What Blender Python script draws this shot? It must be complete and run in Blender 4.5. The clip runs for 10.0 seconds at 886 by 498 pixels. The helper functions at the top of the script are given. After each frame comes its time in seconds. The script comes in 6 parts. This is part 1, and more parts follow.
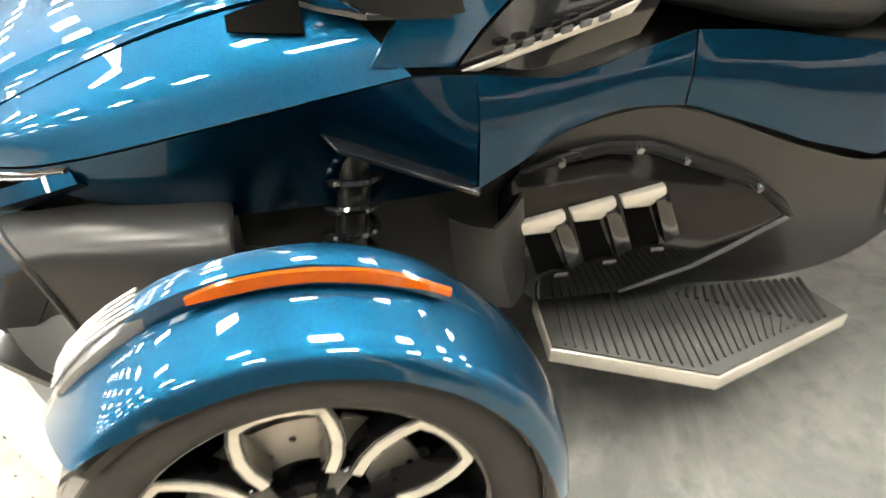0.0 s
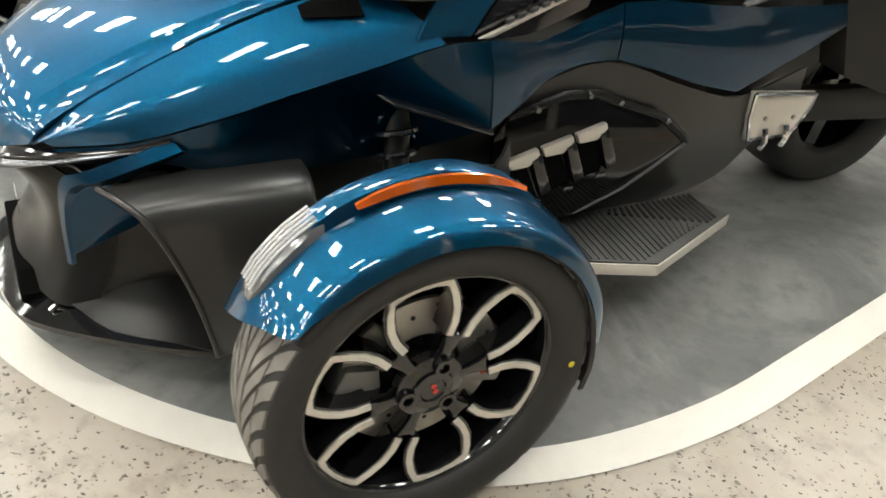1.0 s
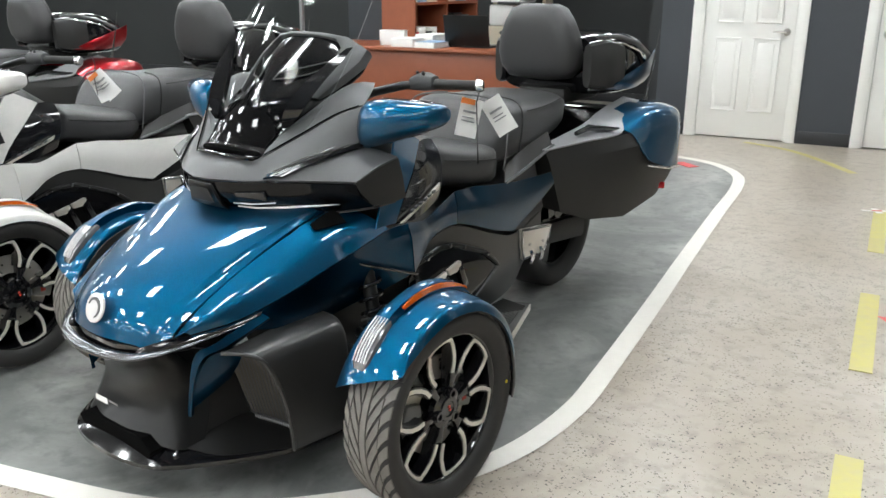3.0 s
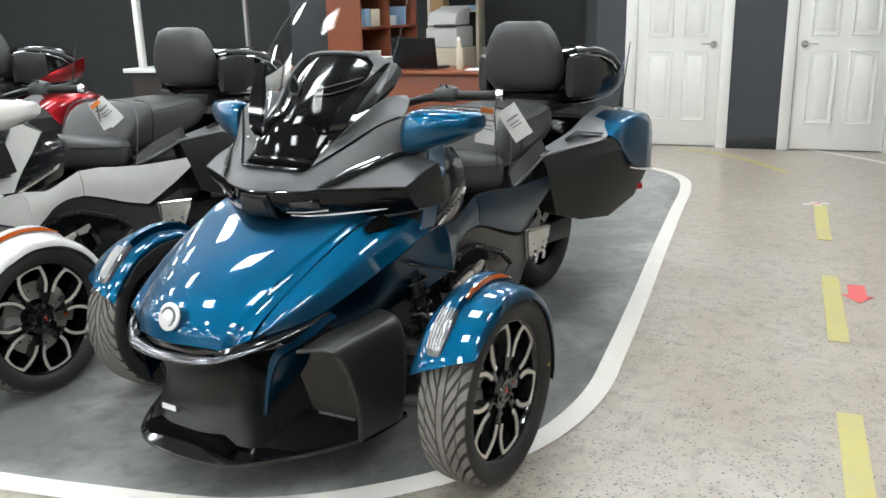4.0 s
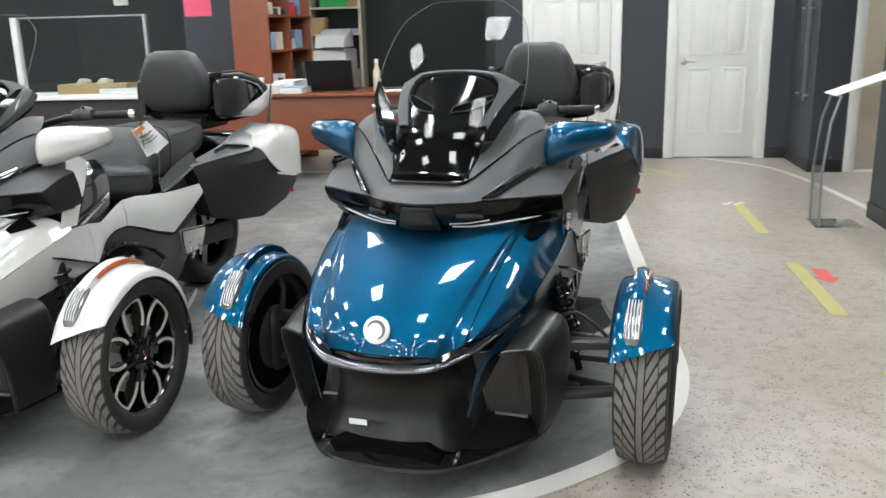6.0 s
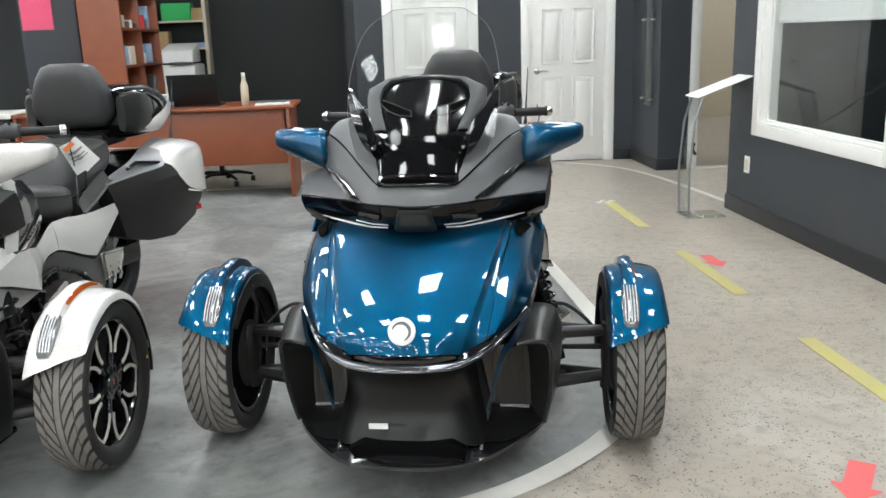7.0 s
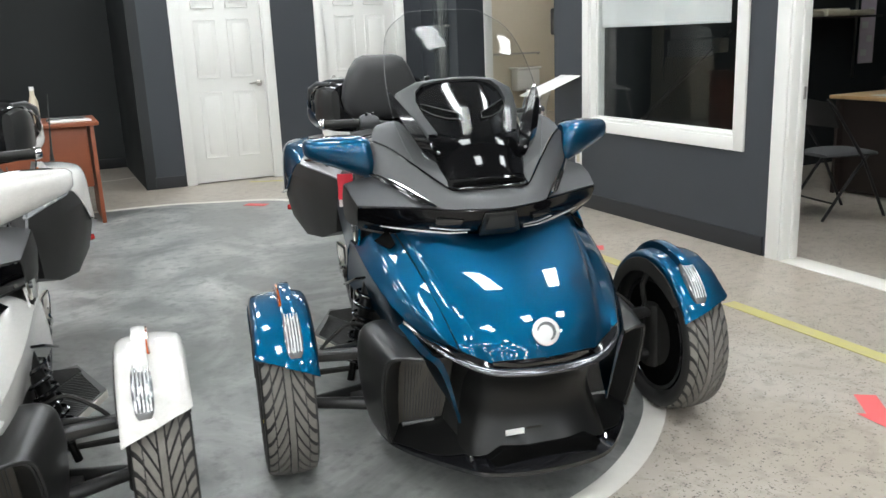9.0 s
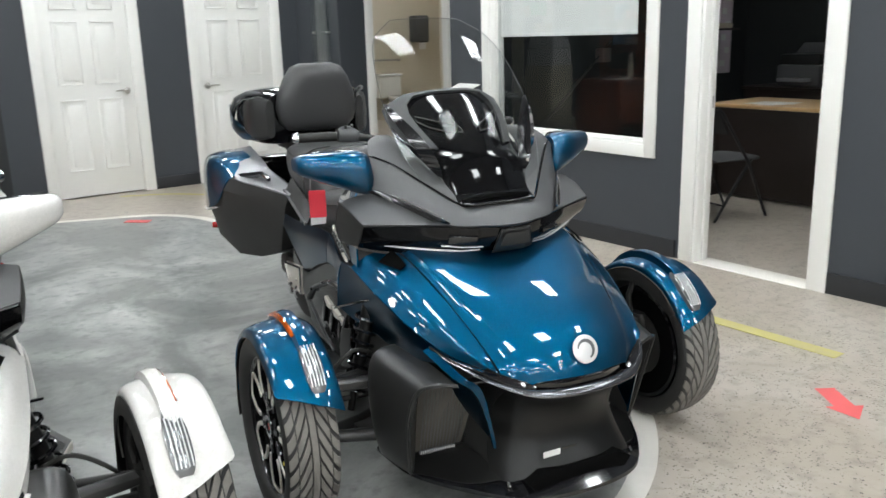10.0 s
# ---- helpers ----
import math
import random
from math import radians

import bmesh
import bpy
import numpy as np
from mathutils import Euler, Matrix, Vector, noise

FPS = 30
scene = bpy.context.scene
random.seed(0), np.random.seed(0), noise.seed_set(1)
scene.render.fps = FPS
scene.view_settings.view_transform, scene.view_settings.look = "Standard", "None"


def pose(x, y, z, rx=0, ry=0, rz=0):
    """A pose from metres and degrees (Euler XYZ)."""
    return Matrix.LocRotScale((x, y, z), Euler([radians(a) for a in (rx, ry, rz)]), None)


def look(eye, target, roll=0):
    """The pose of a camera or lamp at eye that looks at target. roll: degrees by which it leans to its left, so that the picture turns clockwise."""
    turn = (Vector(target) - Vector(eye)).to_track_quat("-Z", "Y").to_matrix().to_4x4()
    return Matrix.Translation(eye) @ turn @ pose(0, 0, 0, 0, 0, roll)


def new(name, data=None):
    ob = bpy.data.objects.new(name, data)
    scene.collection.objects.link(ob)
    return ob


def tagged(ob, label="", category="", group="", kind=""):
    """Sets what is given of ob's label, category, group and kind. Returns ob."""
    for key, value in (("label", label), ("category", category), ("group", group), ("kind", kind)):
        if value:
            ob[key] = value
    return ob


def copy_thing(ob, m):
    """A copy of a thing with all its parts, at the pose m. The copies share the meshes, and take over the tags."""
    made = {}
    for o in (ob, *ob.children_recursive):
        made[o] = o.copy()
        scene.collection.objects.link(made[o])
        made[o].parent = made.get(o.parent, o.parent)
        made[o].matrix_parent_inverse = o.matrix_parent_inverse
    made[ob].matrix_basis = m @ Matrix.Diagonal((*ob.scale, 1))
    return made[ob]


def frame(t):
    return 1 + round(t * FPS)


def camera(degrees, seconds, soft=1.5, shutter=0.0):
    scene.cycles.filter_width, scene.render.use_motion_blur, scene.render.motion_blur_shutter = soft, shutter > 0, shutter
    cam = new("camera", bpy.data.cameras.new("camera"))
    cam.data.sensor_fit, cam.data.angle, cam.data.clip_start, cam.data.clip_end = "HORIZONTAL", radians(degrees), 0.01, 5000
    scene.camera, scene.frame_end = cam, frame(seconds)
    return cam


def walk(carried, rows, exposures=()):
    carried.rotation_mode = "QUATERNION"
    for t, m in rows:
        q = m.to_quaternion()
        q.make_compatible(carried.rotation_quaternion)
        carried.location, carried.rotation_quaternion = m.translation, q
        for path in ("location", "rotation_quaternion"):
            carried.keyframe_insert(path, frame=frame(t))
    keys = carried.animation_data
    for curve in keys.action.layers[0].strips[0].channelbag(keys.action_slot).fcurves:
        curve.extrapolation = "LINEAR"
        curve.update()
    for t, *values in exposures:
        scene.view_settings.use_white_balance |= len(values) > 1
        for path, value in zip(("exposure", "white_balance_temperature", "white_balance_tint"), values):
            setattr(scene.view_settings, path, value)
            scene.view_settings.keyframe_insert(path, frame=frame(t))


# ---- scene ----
cam = camera(55.4, 10.0, shutter=0.25)
PATH = [
    (0, (1.356, -0.016, 1.124), (-0.211, 0.385, -0.050), 4.2),
    (0.5, (1.540, -0.256, 1.146), (0.036, 0.392, -0.002), 4.4),
    (1, (1.564, -0.479, 1.153), (0.124, 0.376, 0.060), 6.4),
    (1.5, (1.624, -0.786, 1.247), (0.175, 0.238, 0.325), 6.2),
    (2, (1.748, -1.096, 1.324), (0.416, 0.167, 0.532), 2.7),
    (2.5, (1.936, -1.331, 1.356), (0.719, 0.096, 0.659), 1.2),
    (2.7, (1.980, -1.440, 1.370), (0.770, 0.014, 0.724), 0.7),
    (3.8, (1.858, -1.908, 1.330), (0.828, -0.282, 0.780), -1.2),
    (4, (1.787, -1.969, 1.344), (0.769, -0.337, 0.797), -1.4),
    (4.5, (1.600, -2.145, 1.348), (0.616, -0.488, 0.812), -1.5),
    (5, (1.403, -2.354, 1.366), (0.461, -0.669, 0.842), -1.8),
    (5.5, (1.147, -2.470, 1.355), (0.321, -0.723, 0.838), -1.7),
    (6, (0.887, -2.563, 1.363), (0.270, -0.729, 0.855), -1.5),
    (6.2, (0.780, -2.621, 1.348), (0.258, -0.757, 0.845), -1.7),
    (7.3, (0.175, -2.747, 1.346), (0.098, -0.809, 0.859), -1.6),
    (7.5, (0.048, -2.758, 1.344), (0.064, -0.819, 0.854), -1.4),
    (8, (-0.249, -2.776, 1.352), (0.018, -0.858, 0.851), -2.3),
    (8.5, (-0.537, -2.690, 1.352), (-0.125, -0.796, 0.856), -2.4),
    (9, (-0.842, -2.595, 1.367), (-0.340, -0.723, 0.874), -2.4),
    (9.5, (-1.101, -2.495, 1.371), (-0.479, -0.660, 0.876), -2.4),
    (10, (-1.308, -2.291, 1.397), (-0.442, -0.557, 0.904), -1.6),
]
EXPOSURES = [(0.0, 1.42, 7800, 10), (0.5, 0.76, 7150, 10), (1.0, 0.36, 7300, 10), (1.5, 0.42, 6900, 10), (2.5, 0.25, 6600, 10), (4.0, 0.03, 6500, 10), (10.0, -0.03, 6500, 10)]
walk(cam, [(t, look(eye, target, roll)) for t, eye, target, roll in PATH], EXPOSURES)

# ---- light ----
world = bpy.data.worlds.new("world")
scene.world = world
world.use_nodes = True
world.node_tree.nodes["Background"].inputs[0].default_value = (0.05, 0.055, 0.06, 1)
world.node_tree.nodes["Background"].inputs[1].default_value = 0.3

LAMP_POWER = 36.5


# ---- materials ----
def material(name, colour, rough=0.5, metal=0.0, grain=0.0, scale=30.0, bump=0.0, coat=0.0, coat_rough=0.03,
             second=None, blotch=0.0, blotch_scale=3.0, spec=0.5):
    m = bpy.data.materials.new(name)
    m.use_nodes = True
    t = m.node_tree
    b = t.nodes["Principled BSDF"]
    b.inputs["Base Color"].default_value = (*colour, 1)
    b.inputs["Roughness"].default_value = rough
    b.inputs["Metallic"].default_value = metal
    b.inputs["Specular IOR Level"].default_value = spec
    b.inputs["Coat Weight"].default_value = coat
    b.inputs["Coat Roughness"].default_value = coat_rough
    co = t.nodes.new("ShaderNodeTexCoord")
    if grain or blotch:
        mix = t.nodes.new("ShaderNodeMix")
        mix.data_type = "RGBA"
        mix.inputs["A"].default_value = (*colour, 1)
        other = second or tuple(c * 0.6 for c in colour)
        mix.inputs["B"].default_value = (*other, 1)
        fine = t.nodes.new("ShaderNodeTexNoise")
        fine.inputs["Scale"].default_value = scale
        fine.inputs["Detail"].default_value = 6
        wide = t.nodes.new("ShaderNodeTexNoise")
        wide.inputs["Scale"].default_value = blotch_scale
        wide.inputs["Detail"].default_value = 4
        t.links.new(co.outputs["Object"], fine.inputs["Vector"])
        t.links.new(co.outputs["Object"], wide.inputs["Vector"])
        a = t.nodes.new("ShaderNodeMath")
        a.operation = "MULTIPLY"
        a.inputs[1].default_value = grain
        c = t.nodes.new("ShaderNodeMath")
        c.operation = "MULTIPLY_ADD"
        c.inputs[1].default_value = blotch
        t.links.new(fine.outputs["Fac"], a.inputs[0])
        t.links.new(wide.outputs["Fac"], c.inputs[0])
        t.links.new(a.outputs[0], c.inputs[2])
        t.links.new(c.outputs[0], mix.inputs["Factor"])
        t.links.new(mix.outputs["Result"], b.inputs["Base Color"])
        rr = t.nodes.new("ShaderNodeMapRange")
        rr.inputs["To Min"].default_value = max(0.0, rough - 0.08)
        rr.inputs["To Max"].default_value = min(1.0, rough + 0.08)
        t.links.new(wide.outputs["Fac"], rr.inputs["Value"])
        t.links.new(rr.outputs["Result"], b.inputs["Roughness"])
    if bump:
        n = t.nodes.new("ShaderNodeTexNoise")
        n.inputs["Scale"].default_value = scale * 3
        n.inputs["Detail"].default_value = 4
        bp = t.nodes.new("ShaderNodeBump")
        bp.inputs["Strength"].default_value = bump
        bp.inputs["Distance"].default_value = 0.002
        t.links.new(co.outputs["Object"], n.inputs["Vector"])
        t.links.new(n.outputs["Fac"], bp.inputs["Height"])
        t.links.new(bp.outputs["Normal"], b.inputs["Normal"])
    return m


def flake_paint(name, colour, rough=0.32, metal=0.75, lacquer=1.0):
    """Metallic paint under clear lacquer: tiny flakes tilt the base layer."""
    m = material(name, colour, rough, metal, coat=lacquer, coat_rough=0.015)
    t = m.node_tree
    b = t.nodes["Principled BSDF"]
    co = t.nodes.new("ShaderNodeTexCoord")
    v = t.nodes.new("ShaderNodeTexVoronoi")
    v.inputs["Scale"].default_value = 900
    mix = t.nodes.new("ShaderNodeMix")
    mix.data_type = "RGBA"
    mix.inputs["A"].default_value = (*colour, 1)
    mix.inputs["B"].default_value = (*[min(1, c * 1.6) for c in colour], 1)
    t.links.new(co.outputs["Object"], v.inputs["Vector"])
    t.links.new(v.outputs["Color"], mix.inputs["Factor"])
    t.links.new(mix.outputs["Result"], b.inputs["Base Color"])
    return m


def glass(name, colour=(1, 1, 1), rough=0.0, ior=1.45, thin=0.0):
    """Clear sheet: mostly see-through, with a sharp reflection on top."""
    m = bpy.data.materials.new(name)
    m.use_nodes = True
    t = m.node_tree
    t.nodes.remove(t.nodes["Principled BSDF"])
    see = t.nodes.new("ShaderNodeBsdfTransparent")
    see.inputs[0].default_value = (*colour, 1)
    shine = t.nodes.new("ShaderNodeBsdfGlossy")
    shine.inputs["Roughness"].default_value = rough
    edge = t.nodes.new("ShaderNodeLayerWeight")
    edge.inputs["Blend"].default_value = 0.5
    pw = t.nodes.new("ShaderNodeMath")
    pw.operation = "POWER"
    pw.inputs[1].default_value = 4.5
    t.links.new(edge.outputs["Facing"], pw.inputs[0])
    fr = t.nodes.new("ShaderNodeMath")
    fr.operation = "MULTIPLY_ADD"
    fr.inputs[1].default_value = 0.9
    fr.inputs[2].default_value = ((ior - 1) / (ior + 1)) ** 2
    t.links.new(pw.outputs[0], fr.inputs[0])
    mix = t.nodes.new("ShaderNodeMixShader")
    t.links.new(fr.outputs[0], mix.inputs[0])
    t.links.new(see.outputs[0], mix.inputs[1])
    t.links.new(shine.outputs[0], mix.inputs[2])
    t.links.new(mix.outputs[0], t.nodes["Material Output"].inputs[0])
    return m


def glow(name, colour, strength):
    m = bpy.data.materials.new(name)
    m.use_nodes = True
    b = m.node_tree.nodes["Principled BSDF"]
    b.inputs["Base Color"].default_value = (0.8, 0.8, 0.8, 1)
    b.inputs["Emission Color"].default_value = (*colour, 1)
    b.inputs["Emission Strength"].default_value = strength
    return m


def concrete(name, base, dark, pale, chips, gloss, chip_scale=88.0):
    """Polished concrete with stone chips, cloudy stains and hairline scratches."""
    m = bpy.data.materials.new(name)
    m.use_nodes = True
    t = m.node_tree
    b = t.nodes["Principled BSDF"]
    co = t.nodes.new("ShaderNodeTexCoord")

    def noise_node(scale, detail, rough=0.5):
        n = t.nodes.new("ShaderNodeTexNoise")
        n.inputs["Scale"].default_value = scale
        n.inputs["Detail"].default_value = detail
        n.inputs["Roughness"].default_value = rough
        t.links.new(co.outputs["Object"], n.inputs["Vector"])
        return n

    def ramp(src, lo, hi):
        r = t.nodes.new("ShaderNodeMapRange")
        r.inputs["From Min"].default_value = lo
        r.inputs["From Max"].default_value = hi
        t.links.new(src, r.inputs["Value"])
        return r.outputs["Result"]

    def mixed(fac, a, c):
        x = t.nodes.new("ShaderNodeMix")
        x.data_type = "RGBA"
        t.links.new(fac, x.inputs["Factor"])
        for key, val in (("A", a), ("B", c)):
            if isinstance(val, tuple):
                x.inputs[key].default_value = (*val, 1)
            else:
                t.links.new(val, x.inputs[key])
        return x.outputs["Result"]

    cloud = noise_node(1.3, 8, 0.62)
    cloud.inputs["Distortion"].default_value = 1.2
    col = mixed(ramp(cloud.outputs["Fac"], 0.42, 0.72), base, pale)
    mottled = noise_node(14, 5, 0.6)
    col = mixed(ramp(mottled.outputs["Fac"], 0.5, 0.85), col, dark)
    vor = t.nodes.new("ShaderNodeTexVoronoi")
    vor.inputs["Scale"].default_value = chip_scale
    warp = noise_node(90, 3)
    shift = t.nodes.new("ShaderNodeVectorMath")
    shift.operation = "MULTIPLY_ADD"
    shift.inputs[1].default_value = (0.02, 0.02, 0.02)
    t.links.new(warp.outputs["Color"], shift.inputs[0])
    t.links.new(co.outputs["Object"], shift.inputs[2])
    t.links.new(shift.outputs[0], vor.inputs["Vector"])
    patchy = noise_node(3.5, 4, 0.6)
    lim = t.nodes.new("ShaderNodeMath")
    lim.operation = "MULTIPLY"
    lim.inputs[1].default_value = chips
    t.links.new(ramp(patchy.outputs["Fac"], 0.3, 0.65), lim.inputs[0])
    sep = t.nodes.new("ShaderNodeSeparateColor")
    t.links.new(vor.outputs["Color"], sep.inputs[0])
    size = t.nodes.new("ShaderNodeMath")
    size.operation = "MULTIPLY"
    size.inputs[1].default_value = 0.42
    t.links.new(sep.outputs[2], size.inputs[0])
    near = t.nodes.new("ShaderNodeMath")
    near.operation = "LESS_THAN"
    t.links.new(vor.outputs["Distance"], near.inputs[0])
    t.links.new(size.outputs[0], near.inputs[1])
    pick = t.nodes.new("ShaderNodeMath")
    pick.operation = "LESS_THAN"
    t.links.new(sep.outputs[0], pick.inputs[0])
    t.links.new(lim.outputs[0], pick.inputs[1])
    both = t.nodes.new("ShaderNodeMath")
    both.operation = "MULTIPLY"
    t.links.new(near.outputs[0], both.inputs[0])
    t.links.new(pick.outputs[0], both.inputs[1])
    stone = mixed(sep.outputs[1], (0.045, 0.040, 0.035), (0.20, 0.172, 0.14))
    col = mixed(both.outputs[0], col, stone)
    t.links.new(col, b.inputs["Base Color"])
    rr = t.nodes.new("ShaderNodeMapRange")
    rr.inputs["To Min"].default_value = gloss - 0.1
    rr.inputs["To Max"].default_value = gloss + 0.14
    t.links.new(cloud.outputs["Fac"], rr.inputs["Value"])
    t.links.new(rr.outputs["Result"], b.inputs["Roughness"])
    return m


M_BLUE = flake_paint("blue_pearl_paint", (0.0, 0.056, 0.124), 0.43, 1.0)
M_WHITE = flake_paint("white_pearl_paint", (0.47, 0.457, 0.437), 0.45, 0.0)
M_RED = flake_paint("dark_red_paint", (0.22, 0.008, 0.012), 0.35, 1.0)
M_GLOSS = material("gloss_black", (0.006, 0.006, 0.007), 0.12, coat=0.6)
M_SMOKE = material("smoked_black_plastic", (0.004, 0.004, 0.0045), 0.07, spec=0.28)
# Same blue as the hood, with the shade of steep panels in its colour.
M_BLUE_SHADED = flake_paint("shaded_blue_paint", (0.0, 0.027, 0.062), 0.34, 1.0, 0.55)
M_SATIN = material("satin_black_plastic", (0.021, 0.0207, 0.0202), 0.34, grain=0.3, scale=80, bump=0.05, blotch=0.2)
M_MATTE = material("matte_black_plastic", (0.019, 0.0182, 0.017), 0.5, grain=0.4, scale=120, bump=0.12, blotch=0.2, spec=0.35)
M_GREY = material("grey_matte_plastic", (0.098, 0.099, 0.102), 0.44, metal=0.25, grain=0.2, scale=90, bump=0.05, blotch=0.15)
M_SILVER = material("silver_paint", (0.33, 0.33, 0.34), 0.42, metal=0.6, grain=0.2, scale=60)
M_CHROME = material("chrome", (0.75, 0.75, 0.75), 0.12, metal=1.0)
M_MACHINED = material("machined_rim_face", (0.74, 0.70, 0.62), 0.38, metal=0.35, grain=0.2, scale=200)
M_RUBBER = material("tyre_sidewall_rubber", (0.022, 0.021, 0.020), 0.62, grain=0.4, scale=60, bump=0.08, blotch=0.3)
M_TREAD = material("dusty_tread_rubber", (0.22, 0.205, 0.185), 0.8, grain=0.7, scale=40, bump=0.15, blotch=0.5, blotch_scale=12)
M_MAT = material("worn_grey_rubber", (0.070, 0.070, 0.068), 0.5, metal=0.3, grain=0.4, scale=40, blotch=0.3, blotch_scale=9)
M_GROOVE = material("groove_rubber", (0.025, 0.024, 0.022), 0.8)
M_SEAT = material("black_vinyl", (0.040, 0.040, 0.041), 0.42, grain=0.3, scale=150, bump=0.25, blotch=0.25)
M_AMBER = material("amber_reflector", (0.46, 0.085, 0.003), 0.16, grain=0.6, scale=300, second=(0.26, 0.035, 0.002), coat=1.0)
M_LENS = material("clear_lens", (0.20, 0.205, 0.21), 0.14, metal=0.5, grain=0.4, scale=160, second=(0.16, 0.16, 0.17), bump=0.1, coat=1.0)
M_REDLENS = material("red_lens", (0.5, 0.02, 0.02), 0.15, coat=1.0)
M_LIP = material("dark_chrome", (0.13, 0.13, 0.14), 0.20, metal=0.9, coat=0.5)
M_DRL = material("bright_lamp_plastic", (0.72, 0.72, 0.72), 0.25, metal=0.2, coat=0.5)
M_EDGE = material("screen_edge", (0.14, 0.15, 0.15), 0.4)
M_PLATE = material("polished_plate", (0.62, 0.58, 0.52), 0.35, metal=0.55, grain=0.2, scale=120)
M_DISC = material("brake_disc_steel", (0.62, 0.58, 0.52), 0.42, metal=0.55, grain=0.4, scale=50)
M_CALIPER = material("caliper_grey", (0.30, 0.29, 0.27), 0.5, metal=0.3)
M_REDMARK = material("red_mark", (0.55, 0.05, 0.03), 0.5)
M_YELLOWDOT = material("yellow_dot", (0.75, 0.6, 0.02), 0.6)
M_SCREEN = glass("windscreen_clear", (0.88, 0.89, 0.885), 0.0, 1.30)
M_COVER = material("semi_gloss_black", (0.008, 0.0079, 0.0077), 0.30, grain=0.3, scale=60, bump=0.03, blotch=0.2, blotch_scale=4, spec=0.30)
# Flat black that stands for the darkness inside openings.
M_VOID = material("unlit_recess_black", (0.003, 0.003, 0.003), 0.8, spec=0.03)
M_MESH = material("radiator_mesh", (0.105, 0.094, 0.080), 0.5, metal=0.3, grain=0.4, scale=90)
M_PAPER = material("white_card", (0.78, 0.77, 0.75), 0.7, grain=0.15, scale=20)
M_PRINT = material("grey_print", (0.25, 0.25, 0.26), 0.7)
M_ORANGE = material("orange_card", (0.75, 0.22, 0.05), 0.7)
M_REDCARD = material("red_card", (0.65, 0.03, 0.05), 0.55)
M_STRING = material("black_string", (0.02, 0.02, 0.02), 0.8)

M_FLOOR = concrete("polished_concrete", (0.365, 0.318, 0.266), (0.215, 0.185, 0.150), (0.46, 0.42, 0.37), 1.2, 0.32, 105.0)
M_BAY = concrete("grey_bay_concrete", (0.150, 0.155, 0.150), (0.09, 0.095, 0.095), (0.40, 0.40, 0.385), 0.0, 0.32)
M_LINE = material("white_floor_paint", (0.78, 0.75, 0.70), 0.5, grain=0.25, scale=25, blotch=0.15, second=(0.5, 0.48, 0.44))
M_YELLOW = material("yellow_tape", (0.60, 0.54, 0.08), 0.5, grain=0.55, scale=25, second=(0.42, 0.38, 0.26), blotch=0.5, blotch_scale=4)
M_REDTAPE = material("red_tape", (0.72, 0.12, 0.12), 0.5, grain=0.2, scale=20)
M_WALL = material("slate_wall_paint", (0.041, 0.0465, 0.055), 0.55, grain=0.2, scale=60, bump=0.06, blotch=0.2, blotch_scale=1.5)
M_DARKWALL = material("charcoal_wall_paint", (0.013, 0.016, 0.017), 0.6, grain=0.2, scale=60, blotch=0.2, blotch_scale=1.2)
M_PALEWALL = material("pale_wall_paint", (0.55, 0.54, 0.51), 0.7, grain=0.15, scale=40)
M_BASE = material("black_baseboard_vinyl", (0.018, 0.019, 0.022), 0.45)
M_TRIM = material("white_trim_paint", (0.80, 0.79, 0.76), 0.4, grain=0.1, scale=20, blotch=0.1)
M_DOOR = material("white_door_paint", (0.78, 0.77, 0.74), 0.38, grain=0.1, scale=15, blotch=0.1)
M_CEIL = material("dark_ceiling_paint", (0.21, 0.21, 0.21), 0.85)
M_LED = glow("led_panel", (0.93, 0.985, 1.0), LAMP_POWER)
M_BEIGE = material("beige_wall_paint", (0.66, 0.59, 0.47), 0.7, grain=0.15, scale=20)
M_CERAMIC = material("white_ceramic", (0.8, 0.79, 0.76), 0.15, coat=0.5)
M_CHERRY = material("cherry_wood_laminate", (0.27, 0.075, 0.030), 0.42, grain=0.6, scale=9, second=(0.17, 0.045, 0.02), blotch=0.3)
M_OAK = material("oak_laminate", (0.70, 0.46, 0.23), 0.4, grain=0.5, scale=9)
M_DARKWOOD = material("dark_wood_laminate", (0.024, 0.016, 0.013), 0.5, grain=0.4, scale=10)
M_PANE = glass("window_glass", (0.86, 0.88, 0.88), 0.0, 1.6)
M_ACRYLIC = glass("clear_acrylic", (0.93, 0.95, 0.95), 0.02, 1.3)
M_BLIND = material("white_blind", (0.8, 0.79, 0.77), 0.7)
M_STEEL = material("satin_nickel", (0.45, 0.43, 0.40), 0.28, metal=1.0)
M_BLACKMETAL = material("black_metal", (0.015, 0.015, 0.016), 0.4)
M_GREYFABRIC = material("grey_fabric", (0.07, 0.07, 0.072), 0.9, grain=0.4, scale=200)
M_GREEN = material("green_card", (0.03, 0.45, 0.12), 0.6)
M_PINK = material("pink_notice", (0.80, 0.10, 0.20), 0.7)
M_CREAM = material("cream_plastic", (0.62, 0.55, 0.42), 0.4)
M_CARD = material("brown_card", (0.42, 0.29, 0.14), 0.8)
M_BLUECARD = material("blue_card", (0.25, 0.38, 0.55), 0.6)
M_LILAC = material("pale_lilac_paper", (0.70, 0.60, 0.66), 0.8)


